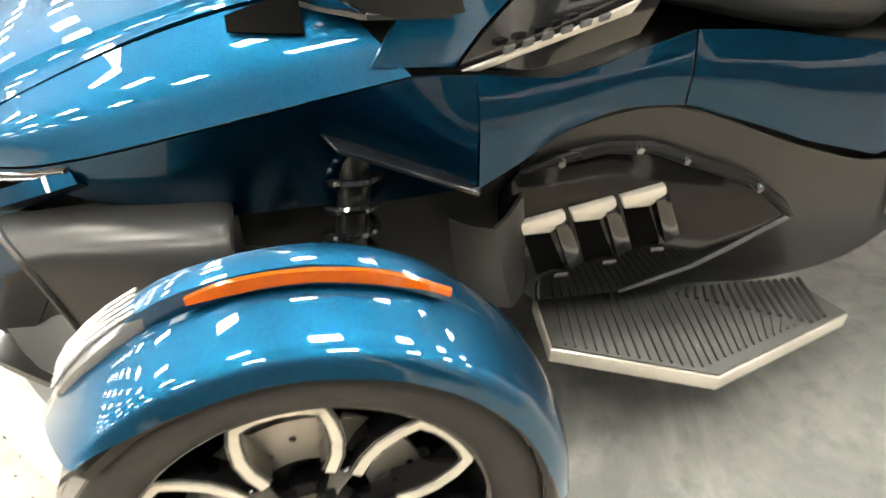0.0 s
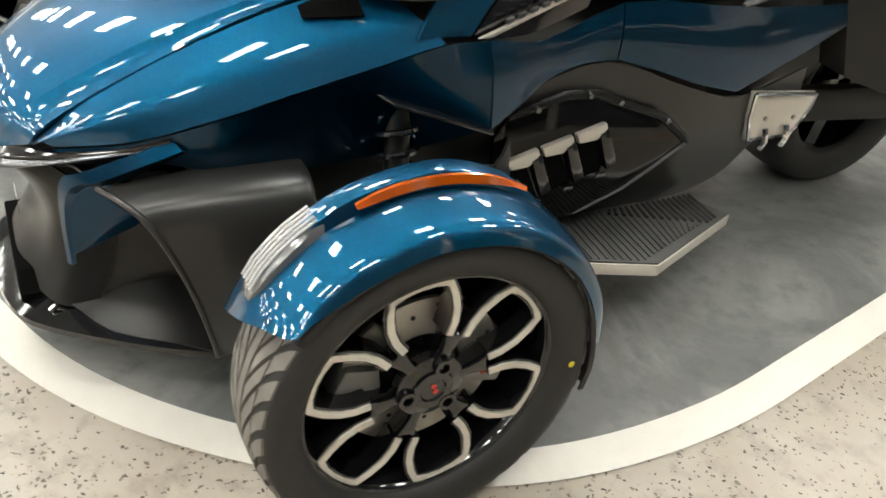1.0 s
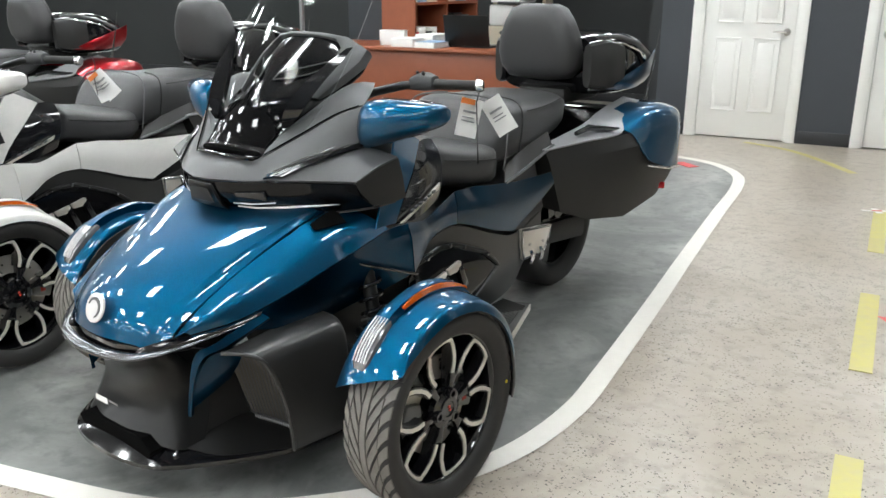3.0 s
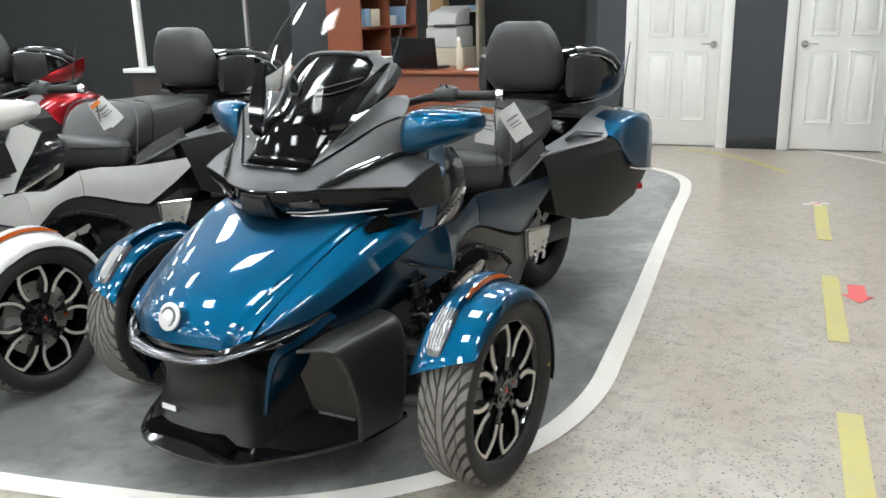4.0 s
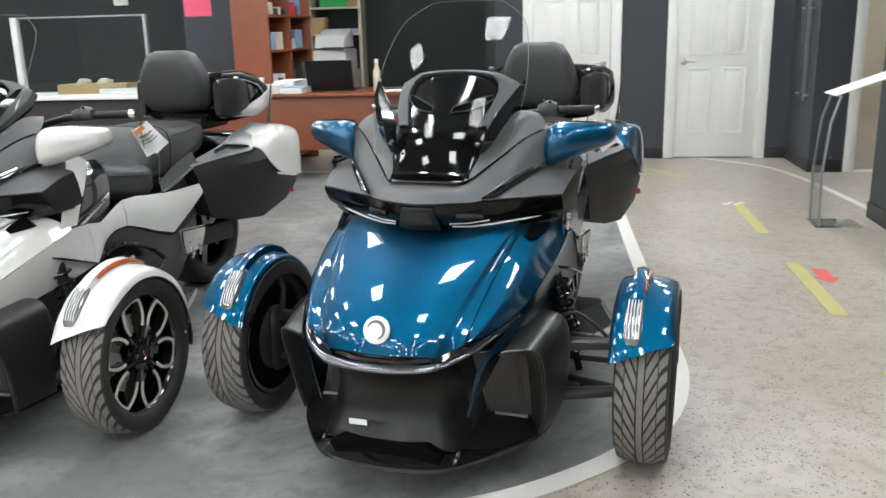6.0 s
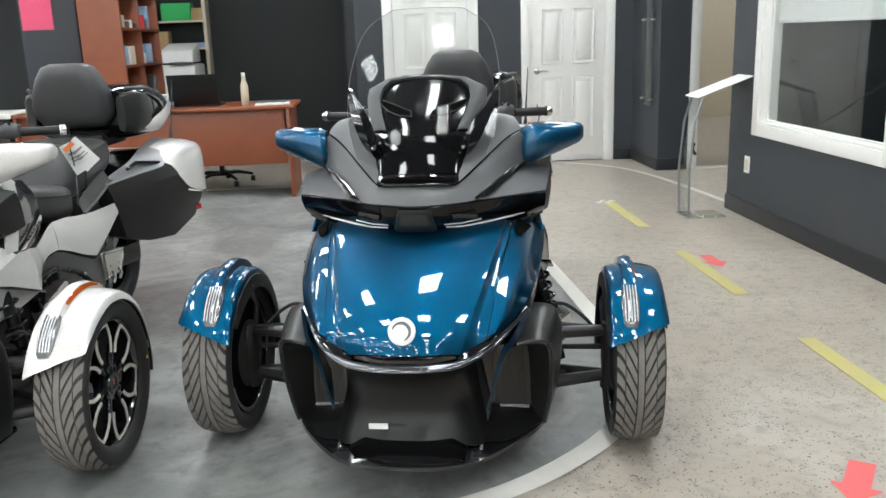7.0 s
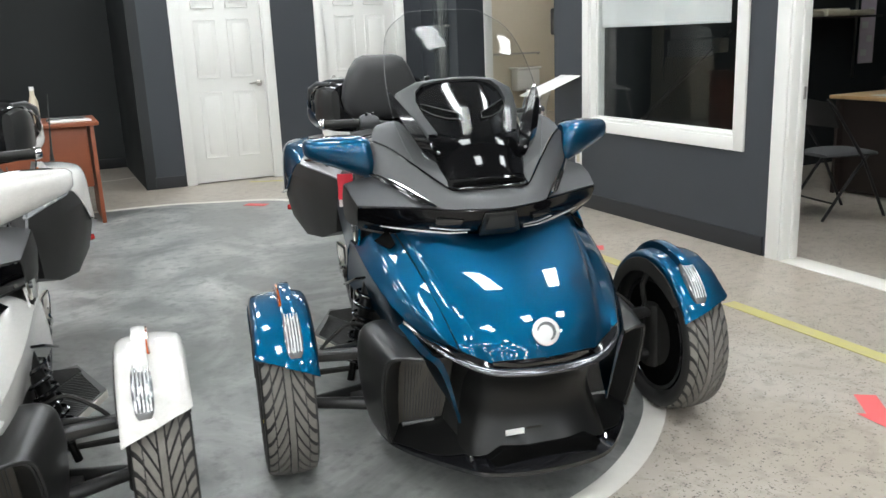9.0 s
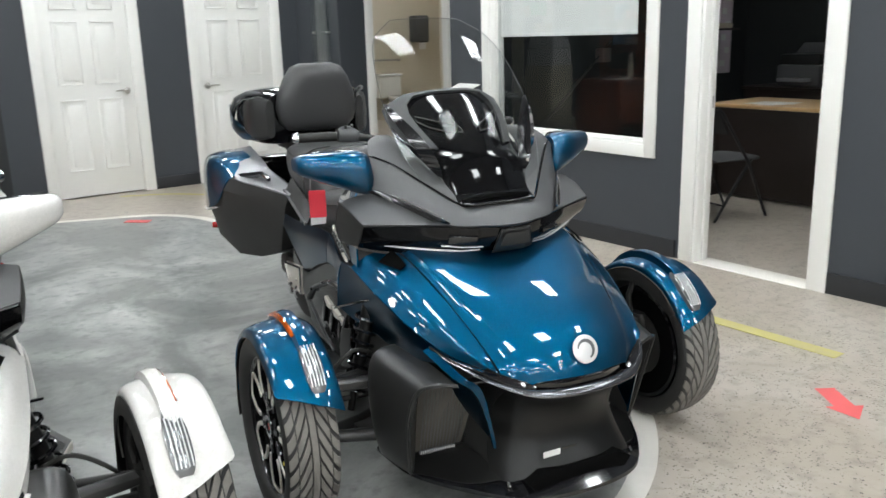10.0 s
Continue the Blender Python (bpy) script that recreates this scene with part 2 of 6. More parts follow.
# ---- shape helpers ----
def part(name, bm, mat, parent=None, label="", smooth=40, m=None):
    me = bpy.data.meshes.new(name)
    bmesh.ops.recalc_face_normals(bm, faces=bm.faces)
    bm.to_mesh(me)
    bm.free()
    me.materials.append(mat)
    if smooth:
        me.shade_smooth()
        me.set_sharp_from_angle(angle=radians(smooth))
    ob = new(name, me)
    if parent is not None:
        ob.parent = parent
    if m is not None:
        ob.matrix_basis = m
    if label:
        ob["label"] = label
    return ob


def thing(name, label, category, m=None, group="", kind=""):
    ob = new(name)
    ob.empty_display_size = 0.05
    if m is not None:
        ob.matrix_basis = m
    return tagged(ob, label, category, group, kind)


def spline(points, n, closed=False):
    """Catmull-Rom curve through points, n steps a span."""
    p = [np.array(q, float) for q in points]
    k = len(p)
    if k < 3 or n <= 1:
        if n <= 1:
            return p
        return [p[0] + (p[1] - p[0]) * i / n for i in range(n + 1)]
    out = []
    spans = k if closed else k - 1
    for i in range(spans):
        a, b, c, d = (p[(i + j) % k] if closed else None for j in (-1, 0, 1, 2)) if closed else (
            p[i - 1] if i else 2 * p[0] - p[1], p[i], p[i + 1], p[i + 2] if i + 2 < k else 2 * p[-1] - p[-2])
        for s in range(n):
            u = s / n
            out.append(0.5 * (2 * b + (c - a) * u + (2 * a - 5 * b + 4 * c - d) * u * u + (3 * b - a - 3 * c + d) * u ** 3))
    if not closed:
        out.append(p[-1])
    return out


def mirrored(row):
    """A half row from the middle outwards, made whole."""
    return [(-x, y, z) for x, y, z in reversed(row) if x > 1e-6] + list(row)


def sheet(rows, nu=4, nv=4, thick=0.004, flip=False):
    """A curved panel through a small net of control points, with thickness."""
    cols = [spline(r, nu) for r in rows]
    net = [spline([c[i] for c in cols], nv) for i in range(len(cols[0]))]
    bm = bmesh.new()
    vs = [[bm.verts.new((-q[0] if flip else q[0], q[1], q[2])) for q in line] for line in net]
    for a, b in zip(vs, vs[1:]):
        for i in range(len(a) - 1):
            bm.faces.new((a[i], a[i + 1], b[i + 1], b[i]))
    bmesh.ops.recalc_face_normals(bm, faces=bm.faces)
    if thick:
        bmesh.ops.solidify(bm, geom=bm.faces[:], thickness=thick)
    return bm


def loft(sections, nl=3, nr=1, cap=True, flip=False):
    """Rings of points joined along a length; ring and length both smoothed."""
    rings = [spline(s, nr, closed=True) for s in sections]
    lines = [spline([r[i] for r in rings], nl) for i in range(len(rings[0]))]
    bm = bmesh.new()
    k = len(lines[0])
    vs = [[bm.verts.new((-ln[j][0] if flip else ln[j][0], ln[j][1], ln[j][2])) for ln in lines] for j in range(k)]
    n = len(lines)
    for a, b in zip(vs, vs[1:]):
        for i in range(n):
            bm.faces.new((a[i], a[(i + 1) % n], b[(i + 1) % n], b[i]))
    if cap:
        bm.faces.new(vs[0])
        bm.faces.new(vs[-1])
    return bm


def oval(c, a, b, n=16, power=2.0):
    """A rounded ring about c spanned by the half axes a and b."""
    c, a, b = (np.array(q, float) for q in (c, a, b))
    out = []
    for i in range(n):
        t = 2 * math.pi * i / n
        cs, sn = math.cos(t), math.sin(t)
        out.append(c + a * math.copysign(abs(cs) ** (2 / power), cs) + b * math.copysign(abs(sn) ** (2 / power), sn))
    return out


def tube(path, r, n=10, flip=False):
    """A round bar along a path; r is one radius or one for each point."""
    pts = [np.array(p, float) for p in path]
    rs = r if isinstance(r, (list, tuple)) else [r] * len(pts)
    bm = bmesh.new()
    rings = []
    side = None
    for i, p in enumerate(pts):
        d = pts[min(i + 1, len(pts) - 1)] - pts[max(i - 1, 0)]
        d = d / np.linalg.norm(d)
        if side is None:
            side = np.cross(d, (0, 0, 1) if abs(d[2]) < 0.9 else (1, 0, 0))
        side = side - d * (side @ d)
        side = side / np.linalg.norm(side)
        up = np.cross(side, d)
        ring = []
        for k in range(n):
            t = 2 * math.pi * k / n
            q = p + rs[i] * (side * math.cos(t) + up * math.sin(t))
            ring.append(bm.verts.new((-q[0] if flip else q[0], q[1], q[2])))
        rings.append(ring)
    for a, b in zip(rings, rings[1:]):
        for k in range(n):
            bm.faces.new((a[k], a[(k + 1) % n], b[(k + 1) % n], b[k]))
    bm.faces.new(rings[0])
    bm.faces.new(rings[-1])
    return bm


def lathe(profile, n=48, close=False):
    """A profile of (x, radius) turned about the x axis."""
    bm = bmesh.new()
    rings = [[bm.verts.new((x, r * math.cos(2 * math.pi * k / n), r * math.sin(2 * math.pi * k / n))) for k in range(n)] for x, r in profile]
    pairs = list(zip(rings, rings[1:]))
    if close:
        pairs.append((rings[-1], rings[0]))
    for a, b in pairs:
        for k in range(n):
            bm.faces.new((a[k], a[(k + 1) % n], b[(k + 1) % n], b[k]))
    if not close:
        bm.faces.new(rings[0])
        bm.faces.new(rings[-1])
    return bm


def box(x0, x1, y0, y1, z0, z1, bevel=0.004, seg=2):
    bm = bmesh.new()
    bmesh.ops.create_cube(bm, size=1)
    for v in bm.verts:
        v.co = Vector((x0 + (v.co.x + 0.5) * (x1 - x0), y0 + (v.co.y + 0.5) * (y1 - y0), z0 + (v.co.z + 0.5) * (z1 - z0)))
    if bevel:
        bmesh.ops.bevel(bm, geom=bm.edges[:], offset=min(bevel, 0.45 * min(x1 - x0, y1 - y0, z1 - z0)), segments=seg, affect="EDGES", profile=0.5)
    return bm


def prism(poly, along, depth, bevel=0.0, flip=False):
    """A flat outline of 3D points pushed by a vector along * depth."""
    bm = bmesh.new()
    d = Vector(along) * depth
    f = bm.faces.new([bm.verts.new(p) for p in poly])
    ext = bmesh.ops.extrude_face_region(bm, geom=[f])
    for v in ext["geom"]:
        if isinstance(v, bmesh.types.BMVert):
            v.co += d
    if bevel:
        bmesh.ops.bevel(bm, geom=bm.edges[:], offset=bevel, segments=2, affect="EDGES", profile=0.5)
    if flip:
        for v in bm.verts:
            v.co.x = -v.co.x
    return bm


def add(bm, other):
    """Join another bmesh into bm."""
    me = bpy.data.meshes.new("join")
    other.to_mesh(me)
    other.free()
    bm.from_mesh(me)
    bpy.data.meshes.remove(me)
    return bm


def sides(name, make, mat, parent, label="", smooth=40):
    """The same part on the left and, mirrored, on the right."""
    a = part(name, make(False), mat, parent, label, smooth)
    b = part(name, make(True), mat, parent, label, smooth)
    return a, b


# ---- three-wheeled motorcycle ----
def tread(radius, width, pitches, shoulder):
    """Slanting tread blocks round a tyre, two curved rows and a middle rib, joined."""
    bm = bmesh.new()
    half = width / 2

    def put(x, ang, lift):
        drop = shoulder * (abs(x) / half) ** 3
        r = radius - drop + lift
        return bm.verts.new((x, -r * math.cos(ang), r * math.sin(ang)))

    def block(edge_a, edge_b):
        top = [[put(x, a, 0) for x, a in e] for e in (edge_a, edge_b)]
        low = [[put(x, a, -0.0075) for x, a in e] for e in (edge_a, edge_b)]
        k = len(edge_a)
        for i in range(k - 1):
            bm.faces.new((top[0][i], top[0][i + 1], top[1][i + 1], top[1][i]))
            bm.faces.new((low[0][i], low[0][i + 1], top[0][i + 1], top[0][i]))
            bm.faces.new((top[1][i], top[1][i + 1], low[1][i + 1], low[1][i]))
        bm.faces.new((low[0][0], top[0][0], top[1][0], low[1][0]))
        bm.faces.new((top[0][-1], low[0][-1], low[1][-1], top[1][-1]))

    step = 2 * math.pi / pitches
    gap = 0.0150 / radius
    lean = 2.1 * step
    for side in (-1, 1):
        for i in range(pitches):
            base = i * step + (step / 2 if side > 0 else 0)

            def line(off, s0, s1, n=6):
                out = []
                for j in range(n):
                    s = s0 + (s1 - s0) * j / (n - 1)
                    out.append((side * (0.012 + s * (half - 0.012)), base + off + lean * (1 - (1 - s) ** 1.35)))
                return out
            # a long slanting block and a shoulder block beyond a thin slot
            block(line(0, 0.02, 0.56), line(step - gap, 0.02, 0.56))
            block(line(step * 0.12, 0.61, 1.0, 4), line(step * 1.06 - gap, 0.61, 1.0, 4))
    for i in range(pitches * 2):
        a0, a1 = i * step / 2, (i + 1) * step / 2
        block([(-0.0085, a0), (0.0085, a0)], [(-0.0085, a1), (0.0085, a1)])
    return bm


def polar(r, deg, x):
    return (x, -r * math.cos(radians(deg)), r * math.sin(radians(deg)))


def rim_strip(path, w, x0, x1):
    """A flat bar of width w along polar points (radius, degrees), between two depths."""
    pts = [np.array(polar(r, d, 0.0))[1:] for r, d in path]
    bm = bmesh.new()
    rows = []
    for i, p in enumerate(pts):
        d = pts[min(i + 1, len(pts) - 1)] - pts[max(i - 1, 0)]
        d = d / np.linalg.norm(d)
        n = np.array((-d[1], d[0])) * w / 2
        rows.append([bm.verts.new((x, *(p + s * n))) for x, s in ((x0, -1), (x1, -1), (x1, 1), (x0, 1))])
    for a, b in zip(rows, rows[1:]):
        for k in range(4):
            bm.faces.new((a[k], a[(k + 1) % 4], b[(k + 1) % 4], b[k]))
    bm.faces.new(rows[0])
    bm.faces.new(rows[-1])
    return bm


def repeat(ob, matrices):
    """More objects on the mesh of ob, under the same parent."""
    for m in matrices:
        c = ob.copy()
        scene.collection.objects.link(c)
        c.matrix_basis = m


def front_wheel(parent, m):
    """Fifteen-inch wheel with six forked spokes; outer face towards +x."""
    hub = lathe([(-0.02, 0.030), (0.030, 0.058), (0.046, 0.056), (0.052, 0.036), (0.057, 0.034), (0.057, 0.022), (0.054, 0.020)], 30)
    wheel = part("wheel", hub, M_GLOSS, parent, "gloss black six-spoke alloy wheel", 30, m)
    half = [(0.040, -20), (0.062, -8.5), (0.088, -9), (0.112, -12.5), (0.118, -7.5), (0.098, -3)]
    outline = half + [(r, -d) for r, d in reversed(half)]
    spoke = part("spoke", prism([polar(r, d, 0.012) for r, d in outline], (1, 0, 0), 0.036, 0.005), M_GLOSS, wheel, "", 30, pose(0, 0, 0, -50))
    repeat(spoke, [pose(0, 0, 0, -50 - 60 * k) for k in range(1, 6)])
    rim = lathe([(0.058, 0.210), (0.057, 0.204), (0.050, 0.199), (0.020, 0.192), (-0.05, 0.186), (-0.066, 0.192), (-0.068, 0.207), (-0.060, 0.210), (0.046, 0.212)], 72, True)
    part("rim", rim, M_GLOSS, wheel)
    # Black disc and shield added for the dark, shaded back of the wheel.
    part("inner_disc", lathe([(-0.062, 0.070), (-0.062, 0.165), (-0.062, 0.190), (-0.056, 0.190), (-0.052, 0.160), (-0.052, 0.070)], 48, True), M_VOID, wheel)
    part("hub_shield", lathe([(-0.076, 0.020), (-0.080, 0.060), (-0.074, 0.105), (-0.064, 0.118), (-0.060, 0.118), (-0.066, 0.020)], 36, True), M_MATTE, wheel, "black hub shield")
    tyre = lathe([(0.050, 0.206), (0.061, 0.209), (0.073, 0.223), (0.080, 0.246), (0.077, 0.262), (0.070, 0.2705), (0.035, 0.2735),
                  (0, 0.2745), (-0.035, 0.2735), (-0.066, 0.271), (-0.076, 0.263), (-0.081, 0.246), (-0.078, 0.228), (-0.064, 0.212), (-0.050, 0.210)], 96, True)
    part("tyre", tyre, M_RUBBER, wheel, "black low-profile tyre", 60)
    part("tread", tread(0.281, 0.146, 34, 0.0105), M_TREAD, wheel, "dusty grey directional tread", 20)
    bow = [(0.100, -21), (0.124, -22), (0.148, -20.5), (0.174, -17), (0.195, -13.5), (0.200, -7), (0.201, 0), (0.200, 7), (0.195, 13.5), (0.174, 17), (0.148, 20.5), (0.124, 22), (0.100, 21)]
    fork = part("spoke_fork", rim_strip(bow, 0.0195, 0.014, 0.0495), M_GLOSS, wheel, "", 30, pose(0, 0, 0, -20))
    repeat(fork, [pose(0, 0, 0, -20 - 60 * k) for k in range(1, 6)])
    edge = part("machined_edge", rim_strip(bow, 0.0108, 0.0490, 0.0530), M_MACHINED, wheel, "bright machined spoke edge", 30, pose(0, 0, 0, -20))
    repeat(edge, [pose(0, 0, 0, -20 - 60 * k) for k in range(1, 6)])
    nut = part("wheel_bolt", lathe([(0.036, 0.016), (0.058, 0.015), (0.058, 0.009), (0.050, 0.008)], 16), M_GLOSS, wheel, "", 30, Matrix.Translation(polar(0.042, 110, 0)))
    repeat(nut, [Matrix.Translation(polar(0.042, 110 + 120 * k, 0)) for k in (1, 2)])
    cap = add(rim_strip([(0.009, 100), (0.003, 110)], 0.007, 0.053, 0.0562), rim_strip([(0.010, 220), (0.004, 230)], 0.007, 0.053, 0.0562))
    part("cap_mark", cap, M_REDMARK, wheel, "small red centre mark")
    disc = lathe([(-0.002, 0.070), (-0.002, 0.137), (0.006, 0.137), (0.006, 0.070)], 48, True)
    part("brake_disc", disc, M_DISC, wheel, "drilled steel brake disc")
    hole = part("disc_hole", lathe([(0.0062, 0.0042), (0.0070, 0.0042)], 10), M_GROOVE, wheel, "", 30, Matrix.Translation(polar(0.092, 0, 0)))
    repeat(hole, [Matrix.Translation(polar(0.092 + 0.016 * (k % 3), 20 * k, 0)) for k in range(1, 18)])
    cal = prism([polar(0.080, 162, -0.02), polar(0.148, 164, -0.02), polar(0.158, 182, -0.02), polar(0.150, 202, -0.02), polar(0.080, 206, -0.02)], (1, 0, 0), 0.042, 0.006)
    part("brake_caliper", cal, M_CALIPER, wheel, "grey brake caliper with a red mark")
    part("caliper_mark", rim_strip([(0.112, 176), (0.116, 194)], 0.018, 0.020, 0.0235), M_REDMARK, wheel)
    knuckle = prism([polar(0.07, -22, -0.02), polar(0.135, -18, -0.02), polar(0.150, 0, -0.02), polar(0.135, 20, -0.02), polar(0.08, 24, -0.02)], (1, 0, 0), 0.040, 0.008)
    part("caliper_bracket", knuckle, M_CALIPER, wheel, "pale cast caliper bracket")
    dot = lathe([(0.0785, 0.006), (0.0795, 0.0055)], 12)
    part("tyre_dot", dot, M_YELLOWDOT, wheel, "yellow balance dot", 30, Matrix.Translation(polar(0.238, 181, 0.001)))
    return wheel


def fender(parent, flip):
    """Cycle fender round the tyre with a raised ridge, front lamp and amber strip."""
    cx, cz, s = 0.691, 0.281, (-1 if flip else 1)

    def at(x, r, deg):
        return (s * (cx + x), 0.012 - r * math.cos(radians(deg)), cz + r * math.sin(radians(deg)))

    rows = []
    for deg in (25, 33, 45, 62, 85, 110, 135, 158, 176):
        k = min(1.0, max(0.0, (deg - 22) / 30))
        sl = 13 * (1 - min(1, (deg - 25) / 45))
        pinch = 1.0 if deg < 150 else 1.0 - 0.10 * (deg - 150) / 26
        r = 0.298
        rows.append([at(-0.086 * pinch, r - 0.036 * k, deg), at(-0.084 * pinch, r, deg), at(-0.048, r + 0.013, deg + sl * 0.2), at(0.0, r + 0.017, deg + sl * 0.45),
                     at(0.045, r + 0.012, deg + sl * 0.75), at(0.084 * pinch, r + 0.001, deg + sl), at(0.095 * pinch, r - 0.023 * k, deg + sl * 1.15)])
    body = part("fender", sheet(rows, 3, 4, 0.004), M_BLUE, parent, "", 50)
    inner = []
    for deg in (38, 60, 90, 120, 150, 180, 194):
        inner.append([at(-0.094, 0.235 if 50 < deg < 160 else 0.258, deg), at(-0.092, 0.270, deg), at(-0.078, 0.291, deg), at(0.0, 0.300, deg), at(0.080, 0.291, deg), at(0.0905, 0.271, deg)])
    part("fender_liner", sheet(inner, 2, 3, 0.003), M_MATTE, body, "black plastic inner liner")
    ridge = []
    for deg, h in ((44, 0.006), (54, 0.022), (70, 0.030), (92, 0.031), (112, 0.024), (132, 0.006)):
        w, o = 0.020, -0.020
        ridge.append([np.array(at(o - w, 0.306, deg)), np.array(at(o - w * 0.9, 0.306 + h, deg)), np.array(at(o, 0.310 + h, deg)), np.array(at(o + w * 0.9, 0.306 + h, deg)), np.array(at(o + w * 1.2, 0.304, deg))])
    part("fender_ridge", loft(ridge, 4, 1), M_BLUE, body, "", 35)
    lens = []
    for deg, w, h in ((36, 0.016, 0.008), (39, 0.024, 0.015), (45, 0.028, 0.020), (55, 0.028, 0.024), (63, 0.022, 0.025), (66, 0.016, 0.022)):
        lens.append(oval(at(-0.022, 0.310, deg), np.array(at(w, 0.310, deg)) - np.array(at(0, 0.310, deg)), np.array(at(0, 0.310 + h, deg)) - np.array(at(0, 0.310, deg)), 12, 3.4))
    lamp = part("position_lamp", loft(lens, 3, 1), M_LENS, body, "clear ribbed position lamp")
    for k in (-0.040, -0.031, -0.022, -0.013, -0.004):
        part("lens_rib", tube([at(k, 0.3262, 39), at(k, 0.3315, 44), at(k, 0.3338, 50), at(k, 0.3352, 55), at(k, 0.3360, 61)], 0.0019, 6), M_DRL, lamp)
    strip = []
    for deg in (70, 77, 86, 95, 105, 113, 118):
        w = 0.0050 if 72 < deg < 112 else 0.0018
        strip.append([at(-0.002, 0.329 + w, deg), at(0.003, 0.328 + w, deg), at(0.007, 0.326 - w, deg), at(0.0, 0.326 - w, deg)])
    part("reflector_strip", loft(strip, 3, 1), M_AMBER, body, "long amber side reflector")
    return body


def coil(a, b, r, wire, turns, flip=False):
    a, b = np.array(a), np.array(b)
    d = b - a
    ln = np.linalg.norm(d)
    d = d / ln
    u = np.cross(d, (0, 1, 0))
    u = u / np.linalg.norm(u)
    v = np.cross(d, u)
    n = int(turns * 14)
    return tube([a + d * ln * i / n + r * (u * math.cos(2 * math.pi * turns * i / n) + v * math.sin(2 * math.pi * turns * i / n)) for i in range(n + 1)], wire, 6, flip)


def trike(label, m):
    """Touring three-wheeler: two wheels in front, one behind. Front towards -y, origin under the front axle."""
    t = thing("three_wheeled_motorcycle", label, "motorcycle", m, "motorcycles in the showroom")

    # --- front wheels and suspension ---
    front_wheel(t, pose(0.699, 0.012, 0.281))
    front_wheel(t, pose(-0.699, 0.012, 0.281, 0, 0, 180))
    for f in (False, True):
        fender(t, f)
    sides("suspension_arm", lambda f: tube([(0.22, -0.12, 0.195), (0.45, -0.045, 0.205), (0.63, 0.0, 0.215)], [0.026, 0.022, 0.018], 10, f), M_SATIN, t)
    sides("suspension_arm", lambda f: tube([(0.22, 0.20, 0.195), (0.45, 0.06, 0.205), (0.63, 0.0, 0.215)], [0.026, 0.022, 0.018], 10, f), M_SATIN, t)
    sides("arm_web", lambda f: prism([(0.30, -0.085, 0.192), (0.48, -0.030, 0.202), (0.48, 0.035, 0.202), (0.30, 0.130, 0.192)], (0, 0, 1), 0.014, 0.003, f), M_MATTE, t)
    sides("upper_arm", lambda f: loft([oval((0.24, -0.07, 0.372), (0, 0.034, 0), (0, 0, 0.016), 12, 3), oval((0.42, -0.03, 0.372), (0, 0.028, 0), (0, 0, 0.018), 12, 3), oval((0.62, 0.0, 0.372), (0, 0.022, 0), (0, 0, 0.016), 12, 3)], 3, 1, True, f), M_SATIN, t)
    sides("upper_arm", lambda f: tube([(0.22, 0.16, 0.36), (0.42, 0.07, 0.365), (0.62, 0.01, 0.37)], 0.015, 10, f), M_SATIN, t)
    sides("steering_rod", lambda f: tube([(0.26, 0.10, 0.275), (0.44, 0.085, 0.280), (0.61, 0.075, 0.285)], [0.010, 0.009, 0.011], 8, f), M_GROOVE, t)
    sides("brake_hose", lambda f: tube(spline([(0.40, 0.06, 0.430), (0.47, 0.035, 0.455), (0.55, 0.03, 0.400), (0.60, 0.035, 0.330)], 5), 0.006, 6, f), M_GROOVE, t)
    sides("steering_knuckle", lambda f: loft([oval((0.62, 0, 0.17), (0.025, 0, 0), (0, 0.04, 0), 12), oval((0.63, 0, 0.28), (0.03, 0, 0), (0, 0.055, 0), 12),
                                              oval((0.62, 0, 0.40), (0.022, 0, 0), (0, 0.03, 0), 12)], 3, 1, True, f), M_MATTE, t)
    sides("fender_bracket", lambda f: tube([(0.61, 0.02, 0.36), (0.60, 0.03, 0.46), (0.63, 0.02, 0.56)], 0.010, 8, f), M_MATTE, t)
    sides("shock_absorber", lambda f: tube([(0.47, 0.08, 0.24), (0.44, 0.085, 0.36), (0.425, 0.09, 0.40), (0.37, 0.11, 0.60)], [0.012, 0.014, 0.022, 0.022], 12, f), M_COVER, t)
    sides("coil_spring", lambda f: coil((0.455, 0.08, 0.30), (0.385, 0.105, 0.55), 0.034, 0.006, 7, f), M_GLOSS, t)

    # --- nose and hood ---
    C = [(0, -0.538, 0.484), (0, -0.520, 0.535), (0, -0.462, 0.598), (0, -0.335, 0.668), (0, -0.19, 0.722), (0, -0.06, 0.762), (0, 0.06, 0.785)]
    K = [(0.158, -0.505, 0.476), (0.178, -0.476, 0.526), (0.200, -0.405, 0.584), (0.230, -0.285, 0.652), (0.255, -0.165, 0.706), (0.276, -0.06, 0.745), (0.285, 0.06, 0.770)]
    S = [(0.230, -0.460, 0.506), (0.238, -0.440, 0.533), (0.249, -0.375, 0.577), (0.264, -0.272, 0.634), (0.280, -0.165, 0.688), (0.293, -0.06, 0.729), (0.300, 0.06, 0.757)]
    hood = []
    for c, k, s in zip(C, K, S):
        mid = tuple((a + b) / 2 + d for a, b, d in zip(c, k, (0.012, -0.007, 0.005)))
        inner = tuple(a + (b - a) * 0.88 + d for a, b, d in zip(c, k, (0, -0.003, 0.004)))
        hood.append(mirrored([c, mid, inner, k]))
    part("hood", sheet(hood, 3, 4, 0.005), M_BLUE, t, "", 60)
    strip = [[k, tuple((np.array(k) + np.array(s)) / 2 + (-0.003, 0.002, -0.002)), s] for k, s in zip(K, S)]
    sides("hood_edge", lambda f: sheet(strip, 3, 4, 0.005, f), M_BLUE, t, "", 60)
